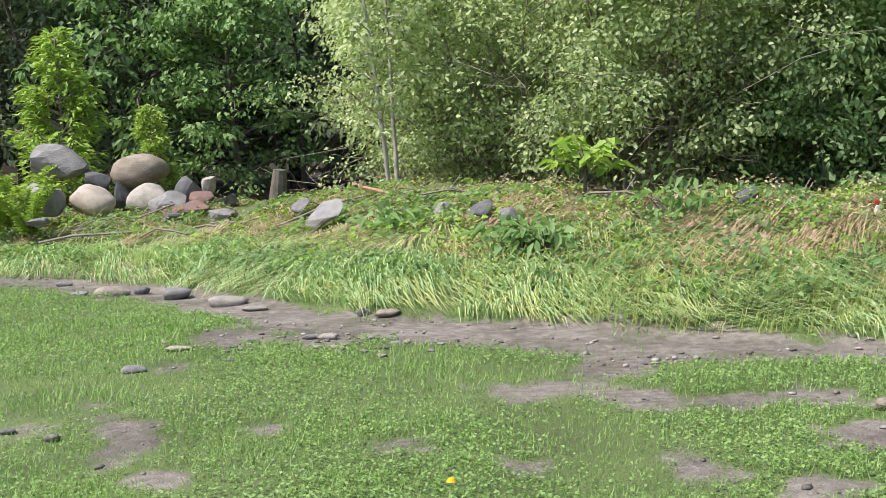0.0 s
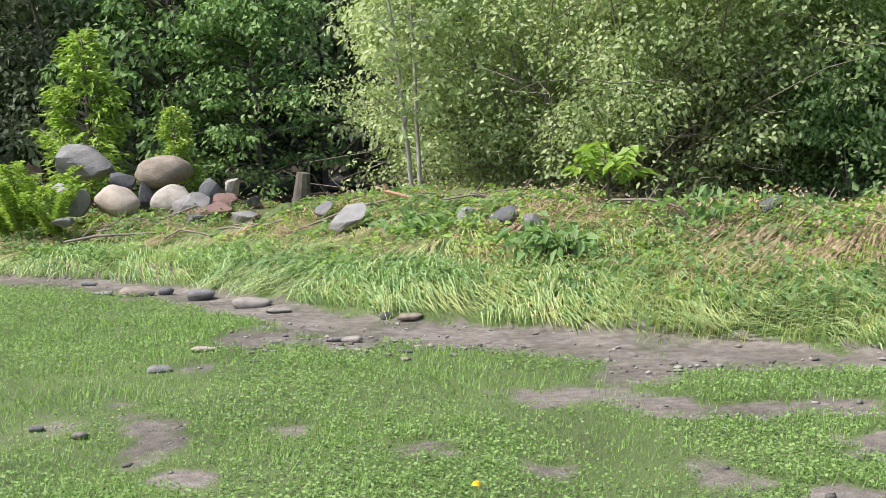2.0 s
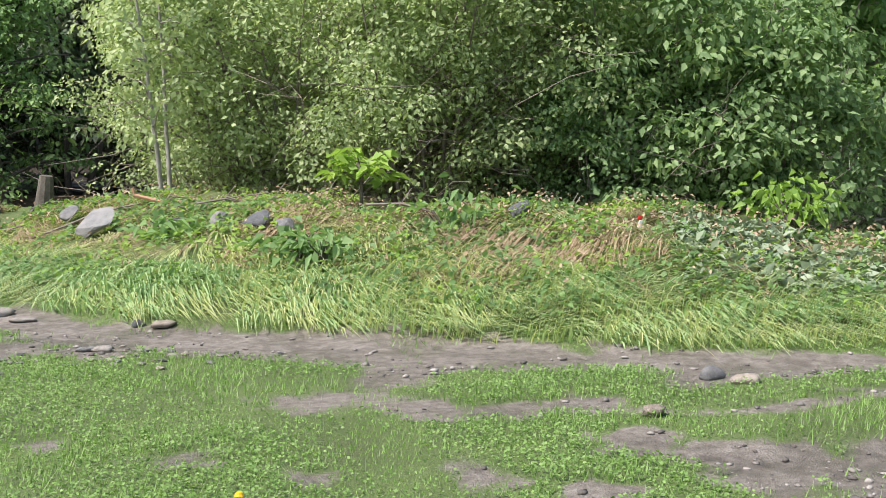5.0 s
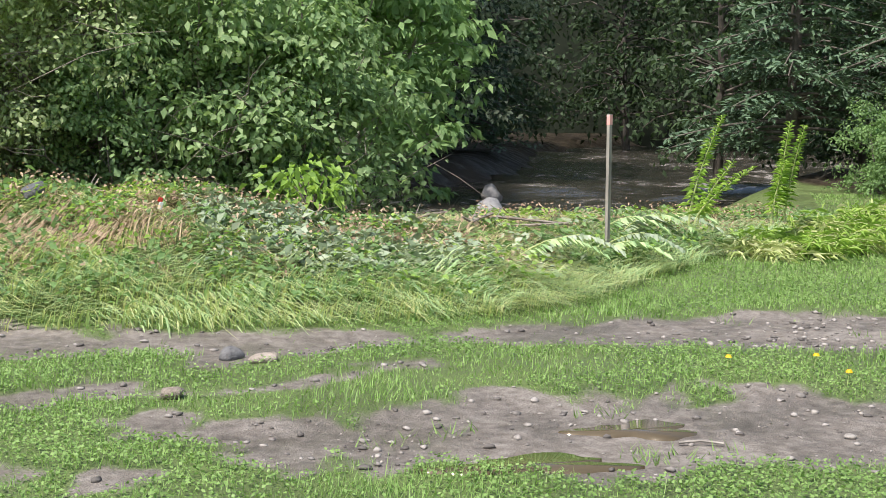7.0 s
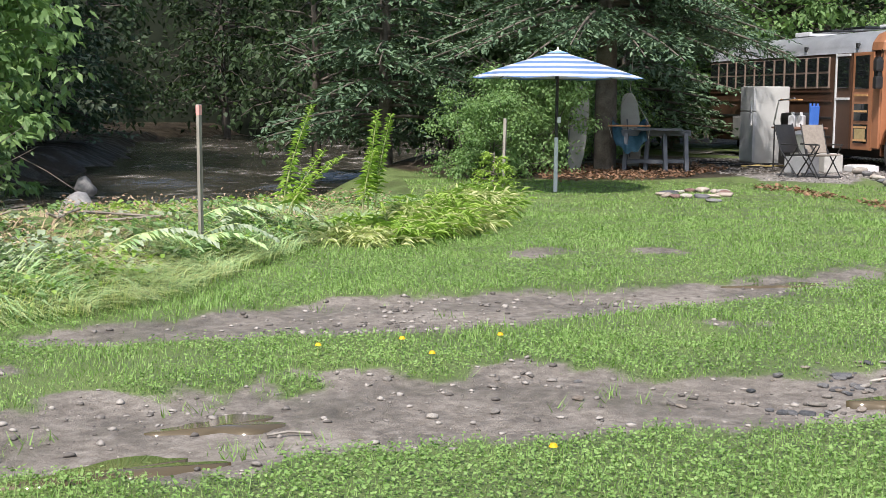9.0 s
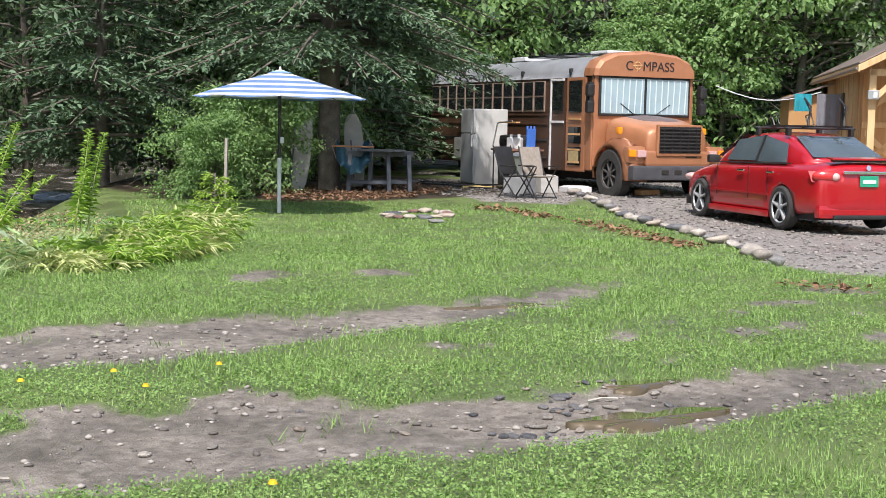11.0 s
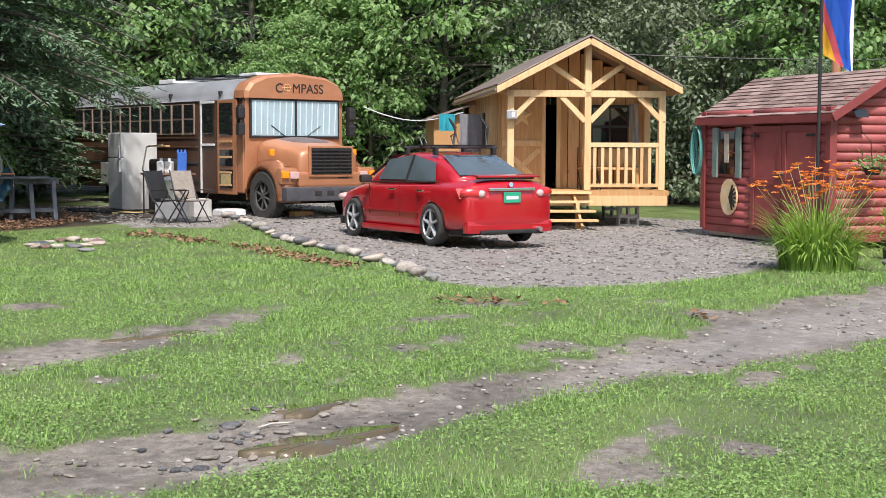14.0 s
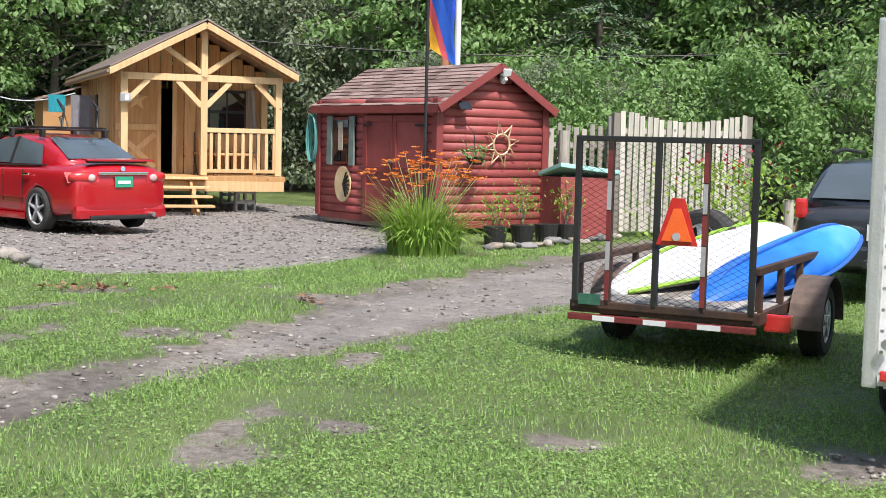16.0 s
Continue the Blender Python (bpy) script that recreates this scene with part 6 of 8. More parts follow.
    part("underbody", bx((1.5, 4.1, .12), (0, 2.25, .24)), SHADE_AND_BLACK, C)
    # roof rack with bicycle trays
    rk = empty("roof_rack", C.matrix_world @ pose(0, 0, 0), "black roof rack with upright bicycle carriers", "rack")
    for y in (1.35, 2.25):
        part("crossbar", rod([(-.62, y, 1.52), (.62, y, 1.52)], .018, 8), BLACK, rk)
        for s in (-1, 1):
            part("foot", bx((.06, .1, .12), (s * .55, y, 1.46), bevel=.015), BLACK, rk)
    for x in (-.3, .32):
        part("tray", bx((.06, 1.5, .03), (x, 1.75, 1.55), bevel=.01), BLACK, rk)
        part("carrier_arm", rod([(x, 1.2, 1.56), (x + .06, 1.25, 1.85), (x + .1, 1.5, 1.98), (x + .12, 1.35, 1.8), (x + .05, 1.3, 1.58)], .018, 6), BLACK, rk)
        part("wheel_hoop", rod([(x, 2.2, 1.56), (x, 2.3, 1.72), (x, 2.15, 1.76), (x, 2.05, 1.58)], .015, 6), BLACK, rk)


sedan()


BUS_RIM = surface("bus_rim", (.05, .048, .045), (.13, .125, .12), 6, .6, .3, 40, .1)


def bus():
    A = axes(26.18, 10.52, .61, .79, .05)
    B = empty("school_bus", A @ pose(1.2, 0, 0), "copper and brown converted school bus with a grey roof", "bus")
    W, L = 1.2, 8.2
    sec = lambda y, w, top, lo=.55: [(0, y, lo), (w, y, lo), (w, y, 1.2), (w, y, 2.35), (w * .97, y, 2.5), (w * .86, y, 2.68), (w * .6, y, top - .24), (0, y, top - .18)]
    body = loft([sec(0, W, 3.08), sec(.02, W, 3.1), sec(.7, W, 3.12), sec(L, W, 3.12)], BUS_BROWN, "body", B, level=0)
    for p in body.data.polygons:
        p.use_smooth = False
    # grey roof skin
    bm = bmesh.new()
    pr = [(1.215, 2.48), (1.2, 2.6), (1.08, 2.78), (.74, 2.93), (.0, 2.98)]
    pr = pr + [(-x, z) for x, z in pr[-2::-1]]
    ys = [.28, 2, 4, 6, L + .02]
    V = [[bm.verts.new((x, y, z)) for x, z in pr] for y in ys]
    for a, b in zip(V[:-1], V[1:]):
        for i in range(len(pr) - 1):
            bm.faces.new((a[i], a[i + 1], b[i + 1], b[i]))
    bmesh.ops.solidify(bm, geom=bm.faces[:], thickness=-.02)
    part("roof", bm, BUS_ROOF, B, "weathered grey metal roof", True)
    # front cap with the name board
    bm = bmesh.new()
    cap = [(1.24, 2.5), (1.22, 2.66), (1.1, 2.83), (.76, 2.98), (.0, 3.05)]
    cap = cap + [(-x, z) for x, z in cap[-2::-1]]
    V = [[bm.verts.new((x * k, y, (z - 2.5) * q + 2.5)) for x, z in cap] for y, k, q in ((.34, .99, .97), (.1, 1.0, 1.0), (-.06, .985, .97), (-.14, .93, .86))]
    for a, b in zip(V[:-1], V[1:]):
        for i in range(len(cap) - 1):
            bm.faces.new((a[i], b[i], b[i + 1], a[i + 1]))
    bm.faces.new(V[-1])
    bm.faces.new(V[0])
    cp = part("front_cap", bm, COPPER, B, "copper-painted front cap")
    for i, x in enumerate((-.22, 0, .22)):
        part("marker_light", bx((.12, .08, .05), (x, -.06, 2.98), bevel=.015), COPPER, cp)

    def letters(text, x, z, size, y):
        cu = bpy.data.curves.new("lettering", "FONT")
        cu.body, cu.size, cu.extrude = text, size, .004
        ob = new("tmp_text", cu)
        bpy.context.view_layer.update()
        me = bpy.data.meshes.new_from_object(ob.evaluated_get(bpy.context.evaluated_depsgraph_get()))
        bpy.data.objects.remove(ob)
        me.materials.clear()
        me.materials.append(BLACK)
        o = child("lettering", me, cp)
        o.matrix_local = pose(x, y, z, 90, 0, 0)

    letters("C", -.53, 2.63, .27, -.146)
    letters("MPASS", -.12, 2.63, .27, -.146)
    part("compass_rose", rod([(-.24 + .075 * math.cos(a), -.146, 2.725 + .075 * math.sin(a)) for a in np.linspace(0, 6.283, 17)], .01, 5), PINE, cp)
    for k in range(4):
        a = k * math.pi / 2
        part("compass_rose", rod([(-.24, -.146, 2.725), (-.24 + .12 * math.cos(a), -.146, 2.725 + .12 * math.sin(a))], .009, 4), PINE, cp)
    # windscreen with curtains behind
    part("front_wall", bx((2.4, .1, 1.9), (0, .0, 1.6), bevel=.02), COPPER, B)
    ws = part("windscreen", bx((2.2, .04, .82), (0, -.07, 2.1), bevel=.03), BLACK, B)
    for s in (-1, 1):
        c = part("pane", bx((1.02, .02, .72), (s * .54, -.085, 2.1)), glass("curtained_glass", (.28, .38, .42), .1), ws, "pale blue curtained windscreen pane")
        part("wiper", rod([(s * .25, -.1, 1.72), (s * .6, -.105, 1.95)], .01, 5), BLACK, ws)
        for k in range(7):
            part("curtain_fold", rod([(s * .54 - .44 + k * .145, -.095, 1.76), (s * .54 - .43 + k * .148, -.095, 2.44)], .014, 6), surface("curtain_cloth", (.45, .55, .6), (.62, .7, .73), 9, .9), c)
    # side: rub rails, windows, door
    SX = -W - .005
    for z in (.75, 1.15, 1.5, 1.7):
        part("rub_rail", bx((.03, L - 1.9, .045), (SX, (L + 1.9) / 2, z), bevel=.012), BUS_BROWN if z > 1.2 else BLACK, B)
    for i in range(12):
        y = 2.02 + i * .515
        w = part("side_window", bx((.03, .47, .66), (SX - .005, y + .24, 2.1), bevel=.01), surface("window_frame", (.2, .14, .11), (.32, .25, .2), 6, .5) if i == 0 else bpy.data.materials["window_frame"], B)
        part("pane", bx((.02, .4, .29), (SX - .018, y + .24, 2.27)), GLASS_DARK, w)
        part("pane", bx((.02, .4, .27), (SX - .018, y + .24, 1.95)), GLASS_DARK, w)
        w2 = part("side_window", bx((.03, .47, .66), (-SX + .005, y + .24, 2.1), bevel=.01), GLASS_DARK, B)
    # folding entrance door in copper frames, and a framed panel behind it
    dr = part("entrance_door", bx((.05, .78, 1.95), (SX - .01, .62, 1.5), bevel=.02), COPPER, B, "copper-framed glazed entrance door")
    for z, h in ((2.08, .66), (1.28, .34), (.85, .38)):
        part("pane", bx((.02, .52, h), (SX - .045, .62, z)), GLASS_DARK, dr)
    for z in (1.62, 1.3, .98, .72):
        part("shelf", bx((.02, .5, .04), (SX - .058, .62, z)), PINE, dr)
    part("panel", bx((.02, .4, .22), (SX - .056, .62, .84)), surface("tan_basket", (.3, .22, .1), (.5, .4, .2), 14, .8), dr)
    fr = part("framed_panel", bx((.04, .62, 1.95), (SX, 1.42, 1.5), bevel=.01), BUS_BROWN, B, "dark panel in a pale frame")
    for y in (1.14,):
        part("frame_strip", bx((.03, .05, 1.95), (SX - .03, 1.7, 1.5), bevel=.008), WHITE_PAINT, fr)
    for z in (2.44, 1.55):
        part("frame_strip", bx((.03, .58, .05), (SX - .03, 1.42, z), bevel=.008), WHITE_PAINT, fr)
    part("pane", bx((.02, .44, .6), (SX - .03, 1.4, 2.08)), GLASS_DARK, fr)
    part("side_panel", bx((.06, .26, 1.75), (SX + .0, .1, 1.45), bevel=.02), COPPER, B)
    # hood, fenders, grille, bumper
    hs = lambda y, w, top, lo: [(0, y, lo), (w, y, lo), (w, y, (lo + top) / 2), (w * .97, y, top - .12), (w * .8, y, top - .02), (0, y, top + .03)]
    hood = loft([hs(.05, 1.02, 1.72, .8), hs(-.3, .98, 1.68, .8), hs(-.9, .8, 1.58, .8), hs(-1.28, .72, 1.5, .8), hs(-1.36, .68, 1.42, .85)], COPPER, "hood", B, "copper-painted sloping hood", 2)
    dk = loft([hs(.0, .8, 1.72, 1.5), hs(-.3, .78, 1.7, 1.5), hs(-.75, .6, 1.63, 1.45), hs(-.95, .5, 1.58, 1.45)], surface("hood_dark", (.08, .06, .06), (.14, .11, .11), 4, .6), "hood_cover", hood, "dark faded patch on the hood", 1)
    gr = part("grille", bx((1.06, .06, .62), (0, -1.38, 1.22), bevel=.02), COPPER, B)
    # near-black sheet as the shade behind the grille bars
    part("grille_back", bx((.96, .03, .52), (0, -1.405, 1.23)), SHADE_AND_BLACK, gr)
    for k in range(7):
        part("grille_bar", bx((.96, .03, .022), (0, -1.425, 1.02 + k * .07), (25, 0, 0)), BLACK, gr)
    for k in range(5):
        part("grille_bar", bx((.015, .02, .52), (-.38 + k * .19, -1.425, 1.23)), BLACK, gr)
    part("nose_panel", bx((1.5, .12, .3), (0, -1.32, .86), bevel=.05), COPPER, B)
    part("badge", bx((.26, .01, .035), (.3, -1.385, .9)), BLACK, B)
    for s in (-1, 1):
        bm = bmesh.new()
        k = 14
        arcs = []
        for r_, xo in ((.56, 1.16), (.62, 1.16), (.72, 1.02), (.74, .7)):
            arcs.append([bm.verts.new((s * xo, -.62 + r_ * math.cos(a), .52 + r_ * math.sin(a))) for a in np.linspace(-.15, 3.3, k)])
        for a, b in zip(arcs[:-1], arcs[1:]):
            for i in range(k - 1):
                bm.faces.new((a[i], a[i + 1], b[i + 1], b[i]))
        bmesh.ops.solidify(bm, geom=bm.faces[:], thickness=.02)
        part("fender", bm, COPPER, B, "rounded copper fender", True)
        part("fender_nose", bx((.42, .2, .34), (s * .93, -1.22, .93), bevel=.08), COPPER, B)
        part("turn_signal", bx((.16, .05, .14), (s * 1.05, -1.34, .96), bevel=.02), AMBER, B)
        part("headlight", bx((.2, .05, .14), (s * .83, -1.34, .95), bevel=.02), CLEAR_LENS, B)
        part("marker_lamp", bx((.1, .1, .14), (s * 1.0, -.75, 1.4), bevel=.03), AMBER, B)
        wheel(B, (s * 1.02, -.62, .52), .52, .27, .3, 8, s, BUS_RIM)
        wheel(B, (s * .98, 5.6, .52), .52, .45, .3, 8, s, BUS_RIM)
        mi = part("mirror", bx((.1, .16, .62), (s * 1.34, -.12, 2.05), bevel=.03), BLACK, B, "black tall side mirror")
        part("mirror_head", bx((.16, .14, .24), (s * 1.36, -.16, 2.2), bevel=.04), BLACK, mi)
        part("mirror_head", bx((.16, .14, .24), (s * 1.36, -.16, 1.86), bevel=.04), BLACK, mi)
        part("mirror_arm", rod([(s * 1.2, -.05, 2.45), (s * 1.34, -.25, 2.5), (s * 1.34, -.14, 2.3)], .014, 6), BLACK, mi)
    bp = part("bumper", bx((2.36, .2, .28), (0, -1.5, .58), bevel=.04), surface("bumper_grey", (.05, .05, .055), (.1, .1, .11), 5, .5, .2), B)
    for x in (-.45, -.15, .15):
        # near-black blocks as the shade inside the bumper's openings
        part("slot", bx((.16, .02, .08), (x, -1.605, .6), bevel=.01), SHADE_AND_BLACK, bp)
    pl = part("number_plate", bx((.31, .012, .16), (.72, -1.61, .6)), PLATE_GREEN, bp, "green number plate")
    part("plate_mark", bx((.2, .006, .05), (.72, -1.62, .6)), WHITE_PAINT, pl)
    part("chassis", bx((1.4, L, .3), (0, L / 2 - .6, .5)), SHADE_AND_BLACK, B)
    # roof hatches and panels
    for y, s_, m_ in ((1.0, (1.0, .7, .06), WHITE_PAINT), (2.2, (1.2, .9, .05), GLASS_DARK), (3.6, (1.2, .9, .05), GLASS_DARK), (5.0, (.7, .7, .1), WHITE_PAINT)):
        part("roof_panel", bx(s_, (.0, y, 3.04), bevel=.02), m_, B)
    for y in (.9, 3.1):
        part("roof_lamp", bx((.07, .08, .1), (-1.21, y, 2.62), bevel=.02), BLACK, B)
    # lockers hung low on the side
    lk = part("locker", bx((.3, 1.5, .55), (SX - .05, 5.6, .86), bevel=.02), surface("locker_grey", (.14, .14, .13), (.22, .22, .21), 5, .6), B)
    for y in (5.25, 5.95):
        part("locker_door", bx((.02, .66, .48), (SX - .21, y, .86), bevel=.008), bpy.data.materials["locker_grey"], lk)


bus()


# ---- yard things ----
def on_ground(name, x, y, ax, ay, label, category, group="", dz=0.0):
    m = axes(x, y, ax, ay, land1(x, y) + dz)
    return empty(name, m, label, category, group)


def striped(name, c1, c2, period, axis="Z"):
    m, nt, b = mat(name)
    tc = nt.nodes.new("ShaderNodeTexCoord")
    sp = nt.nodes.new("ShaderNodeSeparateXYZ")
    nt.links.new(tc.outputs["Object"], sp.inputs[0])
    w = math_node(nt, "FRACT", math_node(nt, "MULTIPLY", sp.outputs[axis], 1 / period))
    col = mixc(nt, ramp(nt, w, [(.46, (0.,)), (.52, (1.,))]), c1, c2)
    n = noise_of(nt, 30, 3)
    nt.links.new(mixc(nt, .12, col, ramp(nt, n, [(.3, (.3, .3, .3)), (.7, (.9, .9, .9))])), b.inputs["Base Color"])
    b.inputs["Roughness"].default_value = .85
    bump(nt, b, n, .1, .004)
    return m


def umbrella():
    U = on_ground("patio_umbrella", 18.55, 12.85, .8, .6, "blue and white striped patio umbrella on a pole in the lawn", "umbrella")
    part("pole", cy(.026, 1.45, (0, 0, 1.56), n=14), BLACK, U)
    part("lower_pole", cy(.034, .95, (0, 0, .42), n=14), surface("white_pipe", (.5, .52, .55), (.65, .66, .68), 5, .5), U)
    part("crank", bx((.06, .05, .1), (.04, 0, 1.18), bevel=.01), WHITE_PAINT, U)
    R, z0, z1 = 1.4, 1.87, 2.3
    bm = bmesh.new()
    top = bm.verts.new((0, 0, z1))
    rings = []
    for k in range(1, 9):
        u = k / 8
        ring = []
        for i in range(32):
            a = i * 2 * math.pi / 32
            rib = 1 - .035 * u * (1 - abs(((i / 4) % 1) * 2 - 1)) * 1.0
            ring.append(bm.verts.new((R * u * rib * math.cos(a), R * u * rib * math.sin(a), z1 - (z1 - z0) * (u ** 1.08) - .03 * u * (1 - abs(((i / 4) % 1) * 2 - 1)))))
        rings.append(ring)
    for i in range(32):
        bm.faces.new((top, rings[0][i], rings[0][(i + 1) % 32]))
        for a, b in zip(rings[:-1], rings[1:]):
            bm.faces.new((a[i], b[i], b[(i + 1) % 32], a[(i + 1) % 32]))
    bmesh.ops.solidify(bm, geom=bm.faces[:], thickness=.008)
    can = part("canopy", bm, striped("umbrella_stripe", (.78, .8, .82), (.13, .3, .62), .085), U, "blue and white striped canopy", True)
    part("finial", cy(.03, .07, (0, 0, z1 + .03), r2=.012, n=10), WHITE_PAINT, can)
    part("vent", cy(.2, .05, (0, 0, z1 - .015), r2=.04, n=16), bpy.data.materials["umbrella_stripe"], can)
    for k in range(8):
        a = k * math.pi / 4
        part("rib", rod([(0, 0, z1 - .03), (R * .97 * math.cos(a), R * .97 * math.sin(a), z0 + .0)], .008, 5), BLACK, U)


umbrella()


def fridge():
    Fm = on_ground("refrigerator", 27.34, 13.51, .62, .785, "old white top-freezer refrigerator standing outdoors on gravel", "refrigerator")
    w, d, h = .78, .7, 1.66
    part("cabinet", bx((w, d - .06, h), (0, .03, h / 2), bevel=.02), surface("fridge_side", (.48, .48, .46), (.6, .6, .58), 3, .45), Fm)
    door = surface("fridge_door", (.4, .41, .42), (.5, .51, .52), 4, .4)
    side = -w / 2
    part("freezer_door", bx((.06, d - .03, .52), (side - .03, .02, h - .27), bevel=.018), door, Fm)
    part("fridge_door", bx((.06, d - .03, 1.08), (side - .03, .02, .57), bevel=.018), door, Fm)
    for z in (h - .42, .95):
        part("handle", bx((.03, .03, .26), (side - .075, -.25, z), bevel=.01), WHITE_PAINT, Fm)
    part("plinth", bx((w - .06, d - .1, .06), (0, .03, .03)), BLACK, Fm)


fridge()


def yard_clutter():
    # plastic sawhorses with a board across
    GREYP = surface("grey_plastic", (.06, .065, .08), (.1, .11, .13), 4, .55)
    for i, (x, y) in enumerate(((23.34, 14.09), (23.64, 13.79))):
        s = on_ground("sawhorse", x, y, .85, .52, "dark grey plastic sawhorse under a small work table", "sawhorse", "sawhorses")
        part("top_rail", bx((.95, .12, .12), (0, 0, .78), bevel=.015), GREYP, s)
        for sx in (-.4, .4):
            for sy in (-.2, .2):
                part("leg", beam((sx * .92, sy * .2, .76), (sx, sy, 0), .11, .08, .01), GREYP, s)
        for sy in (-.16, .16):
            part("stretcher", bx((.75, .03, .07), (0, sy, .22), bevel=.008), GREYP, s)
    t = on_ground("work_board", 23.47, 13.89, .85, .52, "grey board laid across the sawhorses", "board", dz=.83)
    part("board", bx((.95, .62, .04), (0, 0, .02), bevel=.008), GREYP, t)
    b = on_ground("bottle", 23.3, 14.04, 1, 0, "small dark bottle standing on the work board", "bottle", dz=.87)
    part("body", cy(.035, .14, (0, 0, .07), n=12, bevel=.008), GREYP, b)
    part("neck", cy(.015, .07, (0, 0, .17), n=10), GREYP, b)
    # hanging chair under the spruce, its blue darkened by colour for the shade there
    h = on_ground("hammock_chair", 23.0, 14.25, .8, .6, "blue cloth hammock chair slung from the spruce", "chair")
    h.matrix_world = h.matrix_world @ Matrix.Diagonal((.7, .7, .85, 1))
    BLUE = surface("blue_cloth_shaded", (.04, .11, .17), (.08, .2, .28), 10, .9, 0, 100, .2)
    bm = bmesh.new()
    n = 12
    V = [[bm.verts.new(((u - .5) * .95, (v - .5) * .7, .45 + 1.1 * abs(u - .5) ** 1.7 + .5 * v * v - .05 * math.sin(u * 20))) for v in np.linspace(0, 1, 7)] for u in np.linspace(0, 1, n)]
    for a, c in zip(V[:-1], V[1:]):
        for i in range(6):
            bm.faces.new((a[i], c[i], c[i + 1], a[i + 1]))
    bmesh.ops.solidify(bm, geom=bm.faces[:], thickness=.02)
    part("sling", bm, BLUE, h, "blue cloth sling darkened as in shade", True)
    part("spreader_bar", rod([(-.6, .1, 1.08), (.6, .1, 1.08)], .02, 8), surface("orange_wood", (.35, .14, .06), (.5, .24, .1), 8, .5), h)
    for s in (-1, 1):
        part("rope", rod([(s * .58, .1, 1.08), (0, .1, 1.9)], .008, 5), WEATHERED, h)
        part("rope", rod([(s * .5, -.3, .8), (s * .58, .1, 1.08)], .008, 5), WEATHERED, h)
    part("rope", rod([(0, .1, 1.9), (.1, .3, 2.9)], .01, 5), WEATHERED, h)
    # paddle boards leaning on a trunk, their white greyed for the spruce's shade
    for i, (x, y, hh, tilt) in enumerate(((22.5, 15.2, 1.7, 4), (23.9, 14.7, 1.55, -5))):
        p = on_ground("paddle_board", x, y, .82, .57, "white paddle board leaning upright against the spruce", "board", "paddle boards")
        bm = bmesh.new()
        outl = [(math.sin(a) * .2 * (1 if math.cos(a) < 0 else .9), hh / 2 - math.cos(a) * hh / 2) for a in np.linspace(0, 6.283, 28, endpoint=False)]
        outl = [((abs(x_) ** .6) * (.2 ** .4) * (1 if x_ > 0 else -1), z_) for x_, z_ in outl]
        f = bm.faces.new([bm.verts.new((x_, 0, z_)) for x_, z_ in outl])
        r = bmesh.ops.extrude_face_region(bm, geom=[f])
        bmesh.ops.translate(bm, vec=(0, .11, 0), verts=[v for v in r["geom"] if isinstance(v, bmesh.types.BMVert)])
        bmesh.ops.transform(bm, matrix=pose(0, 0, 0, -4, tilt, 0), verts=bm.verts)
        part("hull", bm, surface("board_white_shaded", (.26, .26, .24), (.38, .37, .34), 3, .5), p)
        part("stripe", bx((.03, .01, hh * .5), (-.12, -.03, hh * .4), (-4, tilt, 0)), GREYP, p)
    # folding camp chairs by the bus
    TAN = surface("tan_mesh", (.2, .17, .14), (.32, .28, .24), 20, .9, 0, 150, .2)
    for i, (x, y, ax, ay) in enumerate(((24.2, 10.75, -.5, -.86), (24.0, 11.15, -.3, -.95))):
        c = on_ground("folding_chair", x, y, ax, ay, "folding camp chair with tan mesh back" if i == 0 else "dark folding camp chair seen beside the tan one", "chair", "camp chairs")
        part("seat", bx((.46, .42, .025), (0, 0, .42), (5, 0, 0), .01), TAN if i == 0 else BLACK, c)
        part("backrest", bx((.46, .025, .55), (0, -.32, .72), (18, 0, 0), .01), TAN if i == 0 else BLACK, c)
        for s in (-1, 1):
            part("leg", rod([(s * .24, .22, 0), (s * .24, -.26, .55)], .013, 6), BLACK, c)
            part("leg", rod([(s * .24, -.26, 0), (s * .24, .2, .6)], .013, 6), BLACK, c)
            part("back_tube", rod([(s * .24, -.2, .4), (s * .24, -.42, 1.0)], .013, 6), BLACK, c)
            part("armrest", bx((.05, .4, .025), (s * .26, 0, .62), bevel=.008), BLACK, c)
        part("crossbar", rod([(-.24, .22, .03), (.24, .22, .03)], .012, 6), BLACK, c)
    # galvanised bin
    bn = on_ground("metal_bin", 25.1, 11.6, 1, 0, "galvanised steel bin with a lid beside the bus", "bin", dz=.35)
    part("bucket", cy(.22, .42, (0, 0, .21), r2=.27, n=24), STEEL, bn)
    part("lid", cy(.3, .07, (0, 0, .45), r2=.1, n=24), STEEL, bn)
    for s in (-1, 1):
        part("handle", rod([(s * .25, -.06, .3), (s * .32, 0, .3), (s * .25, .06, .3)], .01, 5), STEEL, bn)
    part("stand", bx((.5, .5, .34), (0, 0, -.17), bevel=.02), surface("plastic_tub", (.2, .21, .22), (.34, .35, .36), 4, .6), bn)
    # grill shelf against the bus
    gsh = on_ground("grill_shelf", 26.1, 12.15, .61, .79, "folding grill table with jugs and a blue chair frame", "grill")
    part("shelf", bx((.8, .9, .04), (0, 0, .85), bevel=.01), surface("rust", (.12, .06, .04), (.22, .12, .08), 9, .8), gsh)
    part("hood", bx((.55, .5, .28), (.1, .3, 1.02), bevel=.1), BLACK, gsh)
    part("lid_frame", rod([(-.35, .45, .9), (-.3, .35, 1.4), (-.3, -.35, 1.45)], .015, 6), STEEL, gsh)
    part("top_board", bx((.1, .8, .03), (-.2, 0, 1.42), bevel=.008), PINE, gsh)
